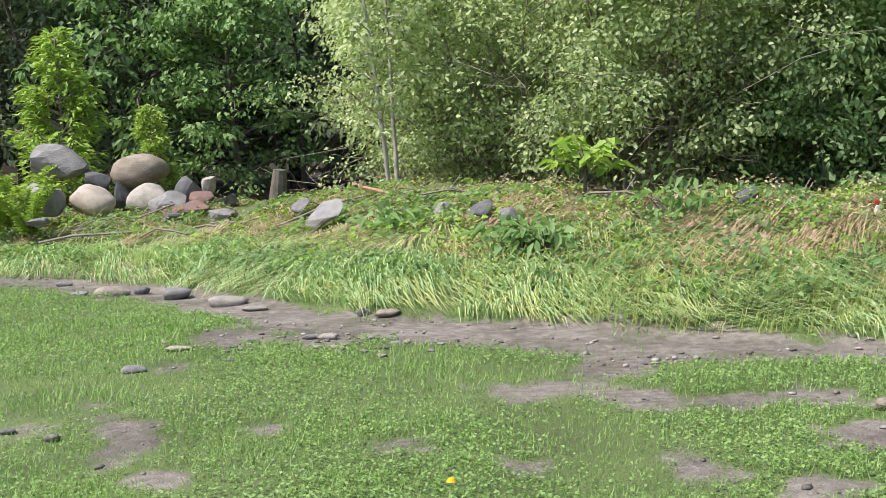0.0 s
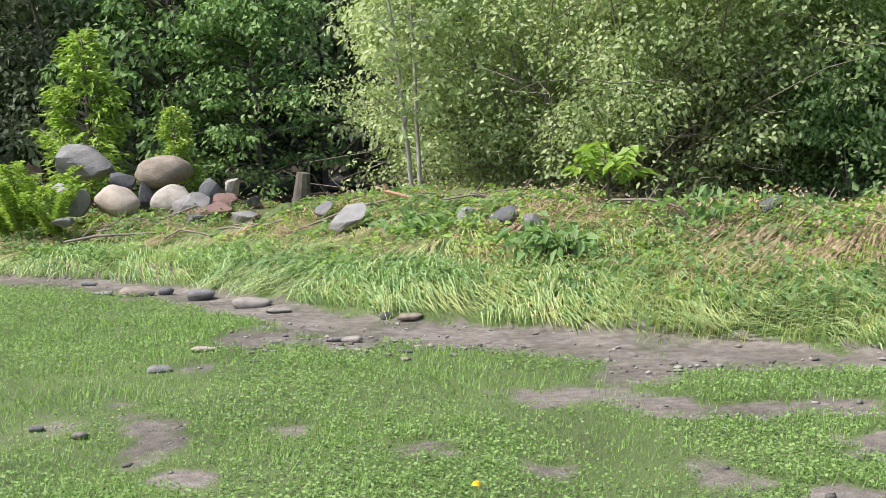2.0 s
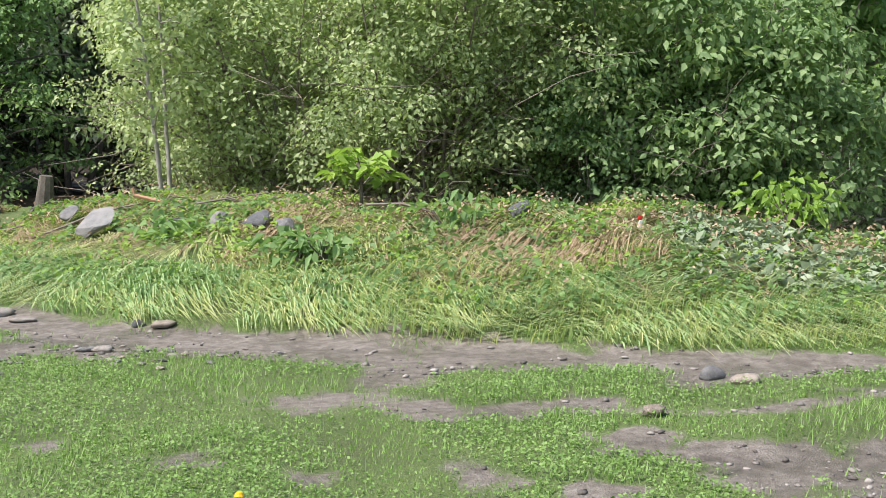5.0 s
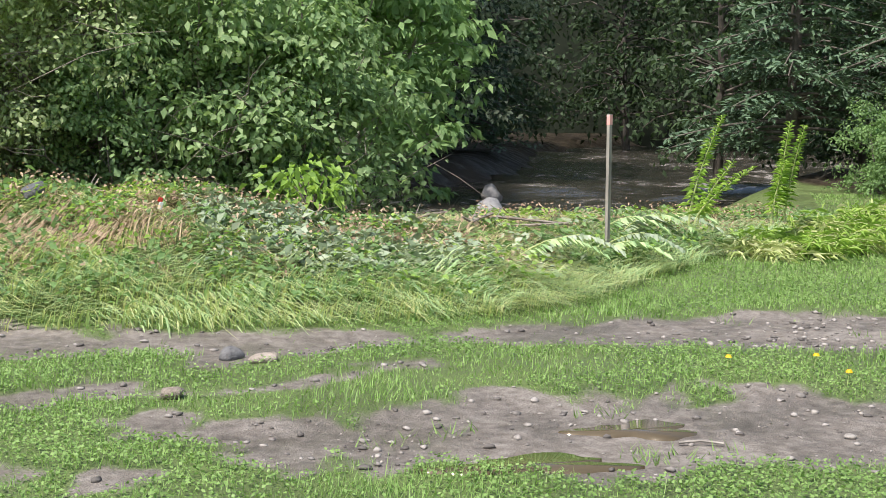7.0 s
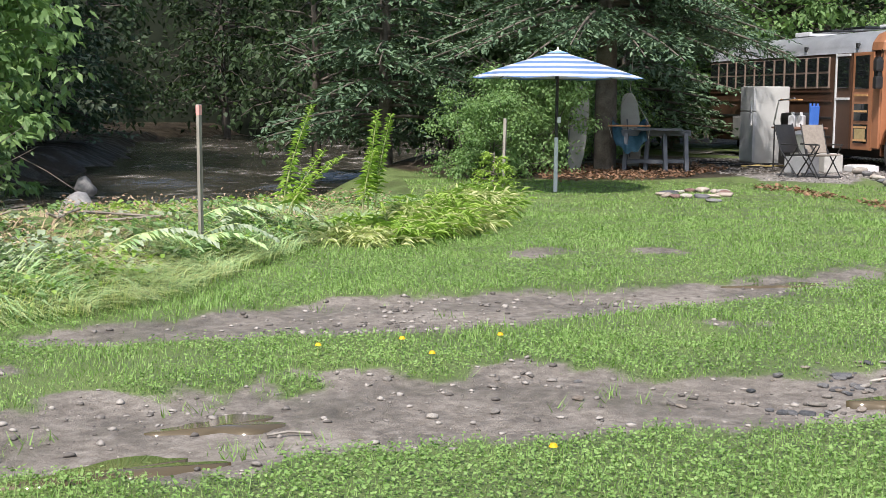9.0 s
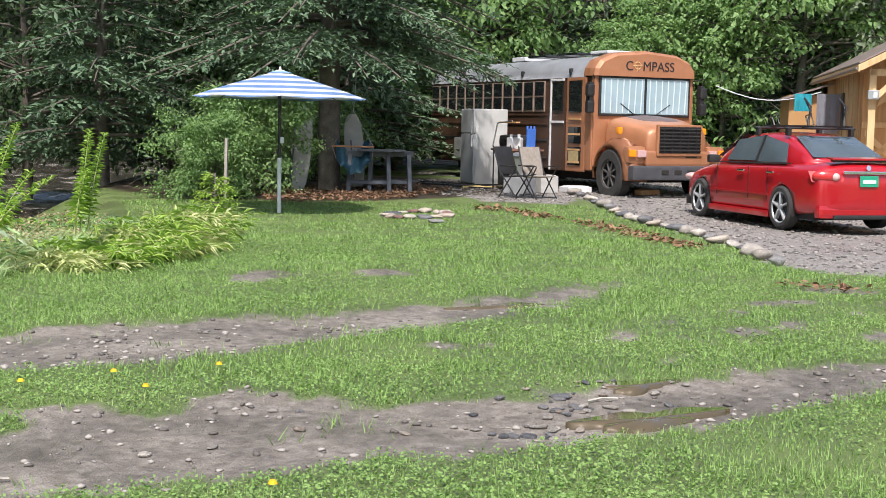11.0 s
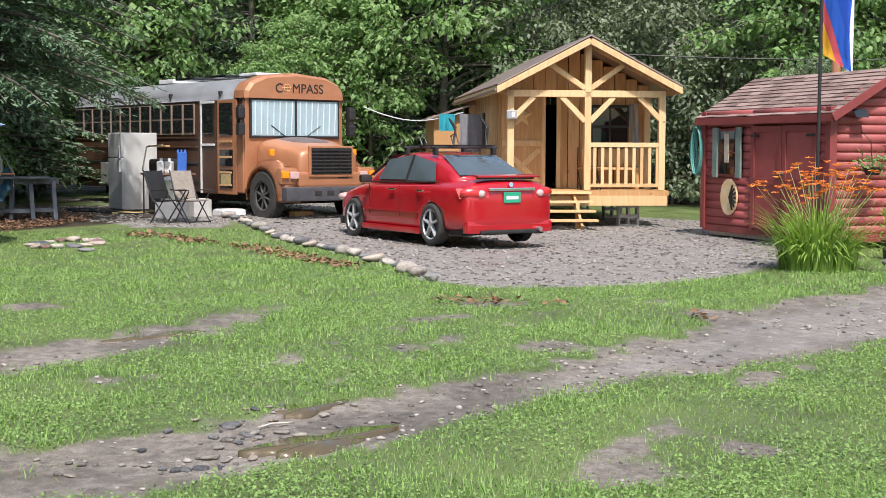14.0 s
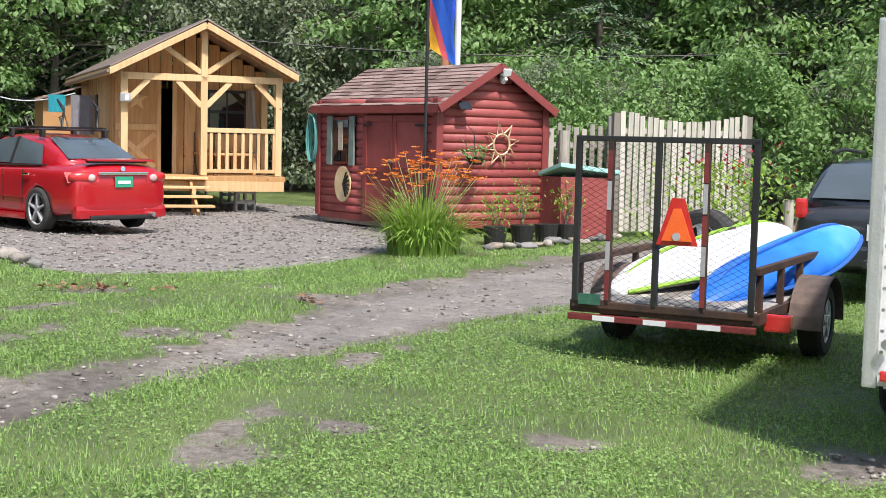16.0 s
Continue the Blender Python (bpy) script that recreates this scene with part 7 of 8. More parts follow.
    for sx in (-.35, .35):
        for sy in (-.4, .4):
            part("leg", rod([(sx, sy, 0), (sx, sy, .85)], .016, 6), BLACK, gsh)
    part("firebox", bx((.6, .7, .5), (.05, .05, .35), bevel=.04), BLACK, gsh)
    for k, yy in enumerate((.05, -.12)):
        j = on_ground("water_jug", 26.0 + .02 * k, 12.2 + yy, 1, 0, "white plastic water jug on the grill shelf", "jug", "water jugs", dz=.87)
        part("body", bx((.15, .15, .24), (0, 0, .12), bevel=.04), WHITE_PAINT, j)
        part("neck", cy(.03, .07, (0, 0, .27), n=10), WHITE_PAINT, j)
    fc = on_ground("folded_chair", 25.9, 11.75, .61, .79, "blue folded chair leaning on the grill shelf", "chair")
    BLF = surface("blue_frame", (.03, .1, .42), (.06, .18, .55), 5, .5)
    for k in range(3):
        part("tube", rod([(-.1 + .08 * k, -.05, .55), (-.06 + .08 * k, .05, 1.35)], .022, 6), BLF, fc)
    part("cloth", bx((.2, .04, .6), (0, .0, 1.0), (4, 0, 0), .015), BLF, fc)
    # step blocks and trays under the door
    for x, y, s_, m_, lab in ((26.2, 10.85, (.55, .4, .12), WHITE_PAINT, "white plastic step by the bus door"), (25.7, 11.3, (.4, .35, .35), CONCRETE, "grey block step by the bus door")):
        q = on_ground("step_block", x, y, .61, .79, lab, "step", "bus steps")
        part("block", bx(s_, (0, 0, s_[2] / 2), bevel=.02), m_, q)
        part("ridge", bx((s_[0] * .8, s_[1] * .8, .02), (0, 0, s_[2] + .008), bevel=.005), m_, q)
    wd = on_ground("wood_block", 26.5, 9.4, .3, .9, "wooden blocks lying by the bus wheel", "timber")
    part("plank", bx((.6, .18, .1), (0, 0, .05), bevel=.01), PINE, wd)
    part("plank", bx((.5, .15, .1), (.15, .22, .05), (0, 0, 20), .01), PINE, wd)
    # hoses and cables on the gravel
    for i, (mt, pts) in enumerate(((BLACK, [(27.2, 13.0), (26.4, 13.6), (26.2, 14.5), (26.8, 14.9), (27.0, 14.2), (26.0, 13.7), (25.9, 12.6)]), (surface("yellow_cord", (.5, .36, .12), (.6, .46, .18), 5, .6), [(26.6, 12.7), (26.1, 12.9), (25.9, 13.3), (26.3, 13.1)]))):
        cb = empty("cable", pose(0, 0, 0), "black hose snaking over the gravel" if i == 0 else "yellow cord lying on the gravel", "cable", "ground cables")
        part("cord", rod([(x, y, land1(x, y) + .02) for x, y in pts], .02, 6), mt, cb)


yard_clutter()


def utility_trailer():
    A = axes(10.09, -1.19, 0.863, -0.505, 0)
    T = empty("utility_trailer", A, "rusty black utility trailer with a raised mesh ramp gate", "trailer")
    W, L, Z = 1.29, 2.5, .38
    RUST = surface("rusty_black", (.02, .018, .017), (.11, .055, .035), 3, .7, .2, 30, .2)
    FR = T
    for x in (0, W):
        part("side_beam", bx((.06, L, .08), (x, L / 2, Z), bevel=.008), RUST, FR)
        part("top_rail", bx((.05, L, .05), (x, L / 2, Z + .32), bevel=.008), RUST, FR)
        for y in (.1, .7, 1.3, 1.9, 2.45):
            part("stanchion", bx((.045, .045, .32), (x, y, Z + .16), bevel=.006), RUST, FR)
    for y in (0, L):
        part("end_beam", bx((W, .06, .08), (W / 2, y, Z), bevel=.008), RUST, FR)
    for i in range(9):
        part("deck_board", bx((W / 9 - .012, L - .1, .03), (W * (i + .5) / 9, L / 2, Z + .03), bevel=.005), WEATHERED, FR)
    rb = part("rear_bar", bx((W + .04, .05, .045), (W / 2, -.04, Z - .07), bevel=.008), surface("reflector_red", (.1, .015, .015), (.2, .03, .03), 8, .6), FR)
    for x in (.25, .62, 1.0):
        part("reflector", bx((.16, .008, .035), (x, -.068, Z - .07)), WHITE_PAINT, rb)
    # gate of upright bars with expanded mesh
    G = part("gate_frame", bx((W, .04, .04), (W / 2, -.03, Z + 1.18), bevel=.006), BLACK, T, "upright mesh ramp gate")
    part("gate_rail", bx((W, .04, .05), (W / 2, -.03, Z + .02), bevel=.006), RUST, G)
    for x, m_ in ((.02, BLACK), (.26, RUST), (.6, BLACK), (.94, RUST), (W - .02, BLACK)):
        part("gate_bar", bx((.04, .04, 1.17), (x, -.03, Z + .6), bevel=.006), m_, G)
    RT, WT = surface("tape_red", (.12, .02, .02), (.24, .04, .04), 9, .5), surface("tape_white", (.3, .3, .31), (.46, .46, .47), 9, .5)
    for x in (.26, .94):
        for k in range(5):
            part("reflective_tape", bx((.03, .006, .2), (x, -.055, Z + .16 + k * .21)), RT if k % 2 == 0 else WT, G)
    bm = bmesh.new()
    nx, nz = 34, 52
    w_ = .0013
    vs, fs, k = [], [], 0
    for i in range(nx):
        for j in range(nz):
            cx_, cz_ = (i + .5) * W / nx, Z + .05 + (j + .5) * 1.1 / nz
            hx, hz = W / nx / 2, 1.1 / nz / 2
            for sx, sz in ((1, 1), (1, -1)):
                if sz != (1 if (i + j) % 2 == 0 else -1):
                    continue
                a, b = np.array([cx_ - hx, cz_ - sz * hz]), np.array([cx_ + hx, cz_ + sz * hz])
                d = (b - a) / np.linalg.norm(b - a)
                nrm = np.array([-d[1], d[0]]) * w_
                vs += [(a[0] - nrm[0], -.03, a[1] - nrm[1]), (b[0] - nrm[0], -.03, b[1] - nrm[1]), (b[0] + nrm[0], -.03, b[1] + nrm[1]), (a[0] + nrm[0], -.03, a[1] + nrm[1]), ((a[0] + b[0]) / 2, -.022, (a[1] + b[1]) / 2)]
                fs += [(k, k + 1, k + 4), (k + 1, k + 2, k + 4), (k + 2, k + 3, k + 4), (k + 3, k, k + 4)]
                k += 5
    bm.free()
    child("expanded_mesh", mesh_of("expanded_mesh", vs, np.array(fs), BLACK), G)
    tr = part("warning_triangle", plate([(.65, -.075, Z + .5), (.86, -.075, Z + .5), (.78, -.075, Z + .72), (.73, -.075, Z + .72)], .008), surface("triangle_orange", (.85, .12, .02), (.95, .18, .04), 5, .5), G, "orange slow-vehicle triangle with red edges")
    part("edge", plate([(.61, -.064, Z + .47), (.9, -.064, Z + .47), (.8, -.064, Z + .79), (.71, -.064, Z + .79)], .008), RED_LENS, tr)
    part("sticker", cy(.028, .006, (.755, -.08, Z + .53), (90, 0, 0), n=16), WT, tr)
    pl = part("number_plate", bx((.16, .01, .075), (.14, -.07, Z + .06)), surface("trailer_plate", (.02, .09, .06), (.05, .15, .1), 30, .6), T, "green number plate")
    # wheels and mudguards
    for s, x in ((-1, -.06), (1, W + .17)):
        wheel(T, (x, 1.15, .27), .27, .17, .17, 5, s, WHITE_PAINT)
        bm = bmesh.new()
        prof = [(-.4 * math.cos(q), .24 + .36 * math.sin(q)) for q in np.linspace(0, math.pi, 13)]
        for (y0, z0), (y1, z1) in zip(prof[:-1], prof[1:]):
            bm.faces.new([bm.verts.new(p) for p in ((x - .12, 1.15 + y0, z0), (x + .12, 1.15 + y0, z0), (x + .12, 1.15 + y1, z1), (x - .12, 1.15 + y1, z1))])
        bmesh.ops.remove_doubles(bm, verts=bm.verts, dist=.001)
        bmesh.ops.solidify(bm, geom=bm.faces[:], thickness=.012)
        part("mudguard", bm, surface("rusty_guard", (.05, .045, .042), (.2, .14, .11), 3, .75, .2, 20, .2), T, "rusty grey mudguard")
    part("axle", rod([(-.1, 1.15, .27), (W + .16, 1.15, .27)], .03, 8), BLACK, T)
    part("tail_light", bx((.18, .08, .12), (W + .1, .25, Z - .04), bevel=.015), RED_LENS, T)
    part("light_bracket", bx((.2, .04, .04), (W + .05, .26, Z), bevel=.005), RUST, T)
    for x in (0, W):
        part("drawbar", beam((x, L, Z), (W / 2, L + 1.15, Z - .02), .06, .07), RUST, T)
    part("coupler", bx((.1, .2, .1), (W / 2, L + 1.2, Z), bevel=.02), STEEL, T)
    sp = empty("spare_tyre", A @ pose(.3, 2.2, Z + .33, 0, 0, 75), "spare wheel with a white rim standing in the trailer", "wheel")
    wheel(sp, (0, 0, 0), .29, .18, .17, 6, -1, WHITE_PAINT)

    # kayaks
    def kayak_pose(near, far):
        near, far = Vector(near), Vector(far)
        d = (far - near).normalized()
        right = d.cross(Vector((0, 0, -1))).normalized()
        down = right.cross(d)
        m = Matrix((right, d, down)).transposed().to_4x4()
        return Matrix.Translation((near + far) / 2 + Vector((0, 0, .12))) @ m

    def kayak(name, label, m, length, half, c_mat, bottom):
        K = empty(name, A @ m, label, "kayak", "kayaks on the trailer")
        rings = []
        for u in np.linspace(0, 1, 15):
            w = half * max(.06, math.sin(math.pi * min(max(u, .02), .98)) ** .62)
            rock = .16 * (2 * u - 1) ** 4
            dp = .3 * max(.15, math.sin(math.pi * min(max(u, .03), .97)) ** .5)
            y = (u - .5) * length
            rings.append([(0, y, rock), (w * .45, y, rock + .015), (w * .85, y, rock + dp * .35), (w, y, rock + dp * .75), (w * .85, y, rock + dp), (0, y, rock + dp * 1.06)])
        loft(rings, c_mat, "hull", K, level=1)
        part("keel_line", rod([(0, (u - .5) * length * .92, .16 * (2 * u - 1) ** 4 - .01) for u in np.linspace(0.05, .95, 12)], .014, 5), bottom, K)
        for s in (-1, 1):
            part("gunwale", rod([(s * half * max(.06, math.sin(math.pi * u) ** .62) * 1.01, (u - .5) * length, .16 * (2 * u - 1) ** 4 + .3 * max(.15, math.sin(math.pi * u) ** .5) * .78) for u in np.linspace(.04, .96, 16)], .018, 6), bottom, K)

    m, nt, b = mat("kayak_blue")
    tc, spx = nt.nodes.new("ShaderNodeTexCoord"), nt.nodes.new("ShaderNodeSeparateXYZ")
    nt.links.new(tc.outputs["Object"], spx.inputs[0])
    n = noise_of(nt, 2.2, 3)
    u = math_node(nt, "ADD", math_node(nt, "MULTIPLY", spx.outputs["Y"], .38), math_node(nt, "MULTIPLY", n, .9))
    nt.links.new(ramp(nt, u, [(.28, (.015, .14, .6)), (.6, (.03, .26, .75)), (.86, (.12, .4, .8)), (1.0, (.72, .74, .75))]), b.inputs["Base Color"])
    b.inputs["Roughness"].default_value = .45
    GREEN = surface("kayak_green", (.2, .4, .03), (.3, .5, .06), 4, .5)
    kayak("white_kayak", "white kayak with a green stripe lying upside down", kayak_pose((0.10, 0.32, 0.50), (0.78, 3.22, 0.87)), 2.9, .33, surface("kayak_white", (.6, .61, .61), (.74, .75, .75), 3, .45), GREEN)
    kayak("blue_kayak", "blue and white kayak lying upside down in the trailer", kayak_pose((0.77, 0.43, 0.46), (1.32, 3.13, 0.87)), 2.9, .36, m, surface("kayak_dark", (.02, .1, .4), (.04, .15, .5), 4, .5))


utility_trailer()


def wagon():
    """The grey estate car that stands beyond the trailer."""
    Cm = axes(10.09, -1.19, 0.863, -0.505, 0) @ pose(1.24, 4.73, 0)
    C = empty("estate_car", Cm, "dark grey estate car parked in front of the trailer", "car")
    P = surface("car_grey", (.035, .038, .045), (.05, .055, .065), 3, .35, .4, 50, 0, coat=.8)
    ST = [(.0, .62, .4, .8, .86), (.05, .8, .33, .88, .98), (.4, .86, .25, .95, 1.0), (1.5, .87, .22, .94, .98), (3.0, .87, .22, .92, .96), (4.0, .8, .25, .78, .86), (4.4, .5, .36, .6, .64)]
    rings = [[(0, y, lo), (w * .9, y, lo), (w, y, lo + .2), (w * .98, y, (lo + sh) / 2 + .1), (w * .95, y, sh), (w * .7, y, top), (0, y, top + .01)] for y, w, lo, sh, top in ST]
    loft(rings, P, "body", C, level=2)
    GH = [(.08, .72, .98, .6, 1.0), (.3, .73, .97, .6, 1.3), (.55, .74, .96, .59, 1.42), (1.6, .75, .96, .58, 1.47), (2.4, .75, .95, .58, 1.42), (3.2, .7, .93, .62, .96)]
    rings = [[(0, y, b - .2), (w, y, b - .2), (w, y, b), (rw + .02, y, t - (t - b) * .12), (rw * .88, y, t - .01), (0, y, t + .01)] for y, w, b, rw, t in GH]
    loft(rings, P, "roof", C, level=2)
    rw = part("rear_window", quad_on((-.62, .1, 1.02), (.62, .1, 1.02), (.5, .42, 1.36), (-.5, .42, 1.36), .03, .03), GLASS_CAR_SKY, C)
    part("wiper", rod([(.05, .04, 1.06), (.35, .06, 1.1)], .012, 5), BLACK, rw)
    for s in (-1, 1):
        part("roof_rail", rod([(s * .5, .5, 1.5), (s * .5, 1.0, 1.53), (s * .5, 2.2, 1.5)], .02, 6), BLACK, C)
        part("tail_light", bx((.12, .1, .2), (s * .72, .09, .93), bevel=.04), RED_LENS, C)
        part("side_window", quad_on((s * .75, .6, 1.0), (s * .75, 2.6, 1.0), (s * .61, 2.4, 1.34), (s * .61, .75, 1.36), .03 * s, .01), GLASS_CAR_SKY, C)
        for y in (.85, 3.45):
            wheel(C, (s * .76, y, .32), .32, .2, .21, 5, s)
    pl = part("number_plate", bx((.31, .012, .16), (.1, -.0, .72)), WHITE_PAINT, C, "pale number plate")
    part("plate_mark", bx((.2, .006, .05), (.1, -.01, .72)), surface("mark_blue", (.1, .2, .4), (.15, .25, .5), 5, .5), pl)
    part("bumper", bx((1.5, .12, .2), (0, .03, .48), bevel=.04), P, C)
    part("hitch", bx((.08, .3, .08), (0, -.1, .42), bevel=.01), BLACK, C)


wagon()


def box_trailer():
    """Only the near corner of a white box trailer comes into view."""
    M = axes(6.92, -2.12, .88, -.475)
    T = empty("cargo_trailer", M, "white riveted cargo trailer beside the lawn", "trailer")
    part("wall", bx((2.0, 4.0, 1.72), (1.0, 2.0, 1.27), bevel=.02), WHITE_PAINT, T)
    part("corner_trim", bx((.07, .07, 1.73), (.005, .005, 1.27), bevel=.015), surface("trim_alu", (.5, .5, .5), (.62, .62, .62), 6, .4, .5), T)
    part("lower_rail", bx((1.9, .05, .09), (1.02, -.005, .45), bevel=.01), bpy.data.materials["trim_alu"], T)
    for k in range(16):
        part("rivet", cy(.009, .012, (.055, -.035, .48 + k * .1), (90, 0, 0), n=8), STEEL, T)
        part("rivet", cy(.009, .012, (-.035, .055, .48 + k * .1), (0, 90, 0), n=8), STEEL, T)
    part("marker_light", bx((.09, .03, .05), (.1, -.045, .47), bevel=.01), RED_LENS, T)
    part("knob", cy(.025, .04, (.08, -.05, .62), (90, 0, 0), n=12), STEEL, T)
    for y in (1.5, 2.4):
        wheel(T, (.0, y, .33), .33, .2, .2, 5, -1, WHITE_PAINT)
        wheel(T, (2.0, y, .33), .33, .2, .2, 5, 1, WHITE_PAINT)


box_trailer()


def flag():
    P = on_ground("flagpole", 20.85, -.5, 1, 0, "thin black flagpole with a blue, yellow and red flag", "flagpole")
    part("pole", cy(.026, 5.2, (0, 0, 2.6), n=10), BLACK, P)
    m, nt, b = mat("flag_cloth")
    tc, sp = nt.nodes.new("ShaderNodeTexCoord"), nt.nodes.new("ShaderNodeSeparateXYZ")
    nt.links.new(tc.outputs["Object"], sp.inputs[0])
    d = math_node(nt, "ADD", math_node(nt, "MULTIPLY", sp.outputs["X"], 1.6), math_node(nt, "MULTIPLY", sp.outputs["Z"], .5))
    r = ramp(nt, d, [(.0, (.02, .09, .5)), (.5, (.02, .09, .5))])
    rr = [n_ for n_ in nt.nodes if n_.type == "VALTORGB"][-1]
    rr.color_ramp.interpolation = "CONSTANT"
    while len(rr.color_ramp.elements) < 5:
        rr.color_ramp.elements.new(.5)
    w = math_node(nt, "FRACT", math_node(nt, "MULTIPLY", d, .9))
    nt.links.new(w, rr.inputs[0])
    for e, (p, c) in zip(rr.color_ramp.elements, ((0, (.02, .1, .55)), (.36, (.75, .42, .03)), (.56, (.6, .1, .12)), (.7, (.03, .14, .6)), (.95, (.02, .1, .5)))):
        e.position, e.color = p, (*c, 1)
    nt.links.new(r, b.inputs["Base Color"])
    b.inputs["Roughness"].default_value = .8
    bm = bmesh.new()
    V = [[bm.verts.new((.03 + .055 * i + .02 * math.sin(j * .7), .06 * math.sin(i * 1.1 + j * .25), 4.6 - j * .17 - .035 * i)) for j in range(11)] for i in range(8)]
    for a, c in zip(V[:-1], V[1:]):
        for j in range(10):
            bm.faces.new((a[j], c[j], c[j + 1], a[j + 1]))
    bmesh.ops.solidify(bm, geom=bm.faces[:], thickness=.006)
    part("flag", bm, m, P, "limp blue flag with yellow and red bands", True)


flag()


def flower_bed():
    g = np.random.default_rng(91)
    L_ = empty("daylily_clump", pose(18.4, -.42, land1(18.4, -.42)), "orange daylilies above a mound of long green leaves", "plant")
    n = 1000
    a = g.uniform(0, 6.28, n)
    r = g.uniform(0, .5, n)
    roots = np.stack([r * np.cos(a), r * np.sin(a), 0 * a], 1)
    lean = np.stack([np.cos(a), np.sin(a), 0 * a], 1) * g.uniform(.1, .62, n)[:, None]
    lean[:, 2] = -g.uniform(.1, .75, n)
    v, f = blades(g, roots, lean, .86, .03, 6)
    child("foliage", mesh_of("daylily_leaves", v, f, foliage("daylily", [(.16, .27, .05), (.28, .42, .085), (.42, .54, .16)], .35)), L_)
    st, pos = [], []
    for k in range(46):
        a_ = g.uniform(0, 6.28)
        rr = g.uniform(.05, .85)
        top = np.array([rr * .8 * math.cos(a_), rr * math.sin(a_), g.uniform(1.0, 1.4) - .2 * rr])
        st.append((np.array([[.2 * math.cos(a_), .2 * math.sin(a_), 0], top * [.55, .55, .6], top]), [.006, .005, .004]))
        for q in range(3):
            pos.append(top + g.normal(size=3) * [.05, .05, .04])
    v, f = tubes(st, 4)
    child("stalk", mesh_of("daylily_stalk", v, f, LONG_GRASS), L_)["kind"] = "stuff"
    pos = np.array(pos)
    P_, A_ = [], []
    for p in pos:
        tilt = g.normal(size=3) * .35 + [-.3, 0, .6]
        for k in range(6):
            t = k * math.pi / 3
            P_.append(p)
            A_.append(np.array([math.cos(t), math.sin(t), .35]) + tilt * .4)
    v, f = leaves(g, np.array(P_), np.array(A_), .075, .03, .25)
    child("bloom", mesh_of("daylily_bloom", v, f, foliage("daylily_petal", [(.62, .15, .03), (.8, .27, .07), (.88, .42, .16)], .3)), L_, "orange trumpet flowers")["kind"] = "stuff"
    # potted plants along the shed
    for i, (x, y, h) in enumerate(((20.7, -2.0, .75), (21.3, -2.75, .7), (20.35, -1.55, .45), (21.0, -2.4, .3))):
        p = on_ground("potted_plant", x, y, 1, 0, "leggy green plant in a black nursery pot", "plant", "potted plants")
        part("pot", cy(.15, .28, (0, 0, .14), r2=.19, n=20), BLACK, p)
        part("soil", cy(.165, .02, (0, 0, .265), n=16), SHADE_AND_BLACK, p)
        if h > .4:
            k = 260
            pp = g.normal(size=(k, 3)) * [.13, .13, .17] + [0, 0, .28 + h * .5]
            v, f = leaves(g, pp, g.normal(size=(k, 3)), .07, .03)
            child("foliage", mesh_of("pot_foliage", v, f, LEAF_BRIGHT), p)
            v, f = tubes([(np.array([[0, 0, .25], [q * .3, w_ * .3, h * .6], [q, w_, .28 + h * .8]]), [.008, .006, .003]) for q, w_ in g.normal(size=(6, 2)) * .12], 4)
            child("stalk", mesh_of("pot_stalk", v, f, TWIG), p)
    hb = empty("hanging_basket", axes(21.95, -.73, .83, .56, .06) @ pose(.55, -.3, 1.25), "hanging basket of green leaves and red flowers", "plant")
    pp = g.normal(size=(160, 3)) * [.14, .1, .08]
    v, f = leaves(g, pp, g.normal(size=(160, 3)), .07, .045)
    child("foliage", mesh_of("basket_foliage", v, f, LEAF_MAPLE), hb)
    part("basket", cy(.1, .12, (0, 0, -.1), r2=.15, n=14), BLACK, hb)
    part("hanger", rod([(0, 0, -.05), (0, .05, .35), (0, .28, .5)], .008, 5), BLACK, hb)
    # tall flowers behind the trailer
    fl = empty("hollyhock_clump", pose(20.0, -4.9, land1(20, -4.9)), "tall green flower stalks with red blooms by the fence", "plant")
    k = 900
    pp = np.stack([g.normal(size=k) * .5, g.normal(size=k) * .45, g.uniform(.05, 1.35, k)], 1)
    v, f = leaves(g, pp, g.normal(size=(k, 3)), .12, .06)
    child("foliage", mesh_of("hollyhock_foliage", v, f, LEAF_BRIGHT), fl)
    k = 60
    pp = np.stack([g.normal(size=k) * .45, g.normal(size=k) * .4, g.uniform(1.0, 1.6, k)], 1)
    v, f = leaves(g, pp, g.normal(size=(k, 3)), .06, .06)
    child("bloom", mesh_of("hollyhock_bloom", v, f, foliage("red_petal", [(.3, .01, .03), (.5, .02, .05), (.6, .08, .1)], .2)), fl)["kind"] = "stuff"


flower_bed()


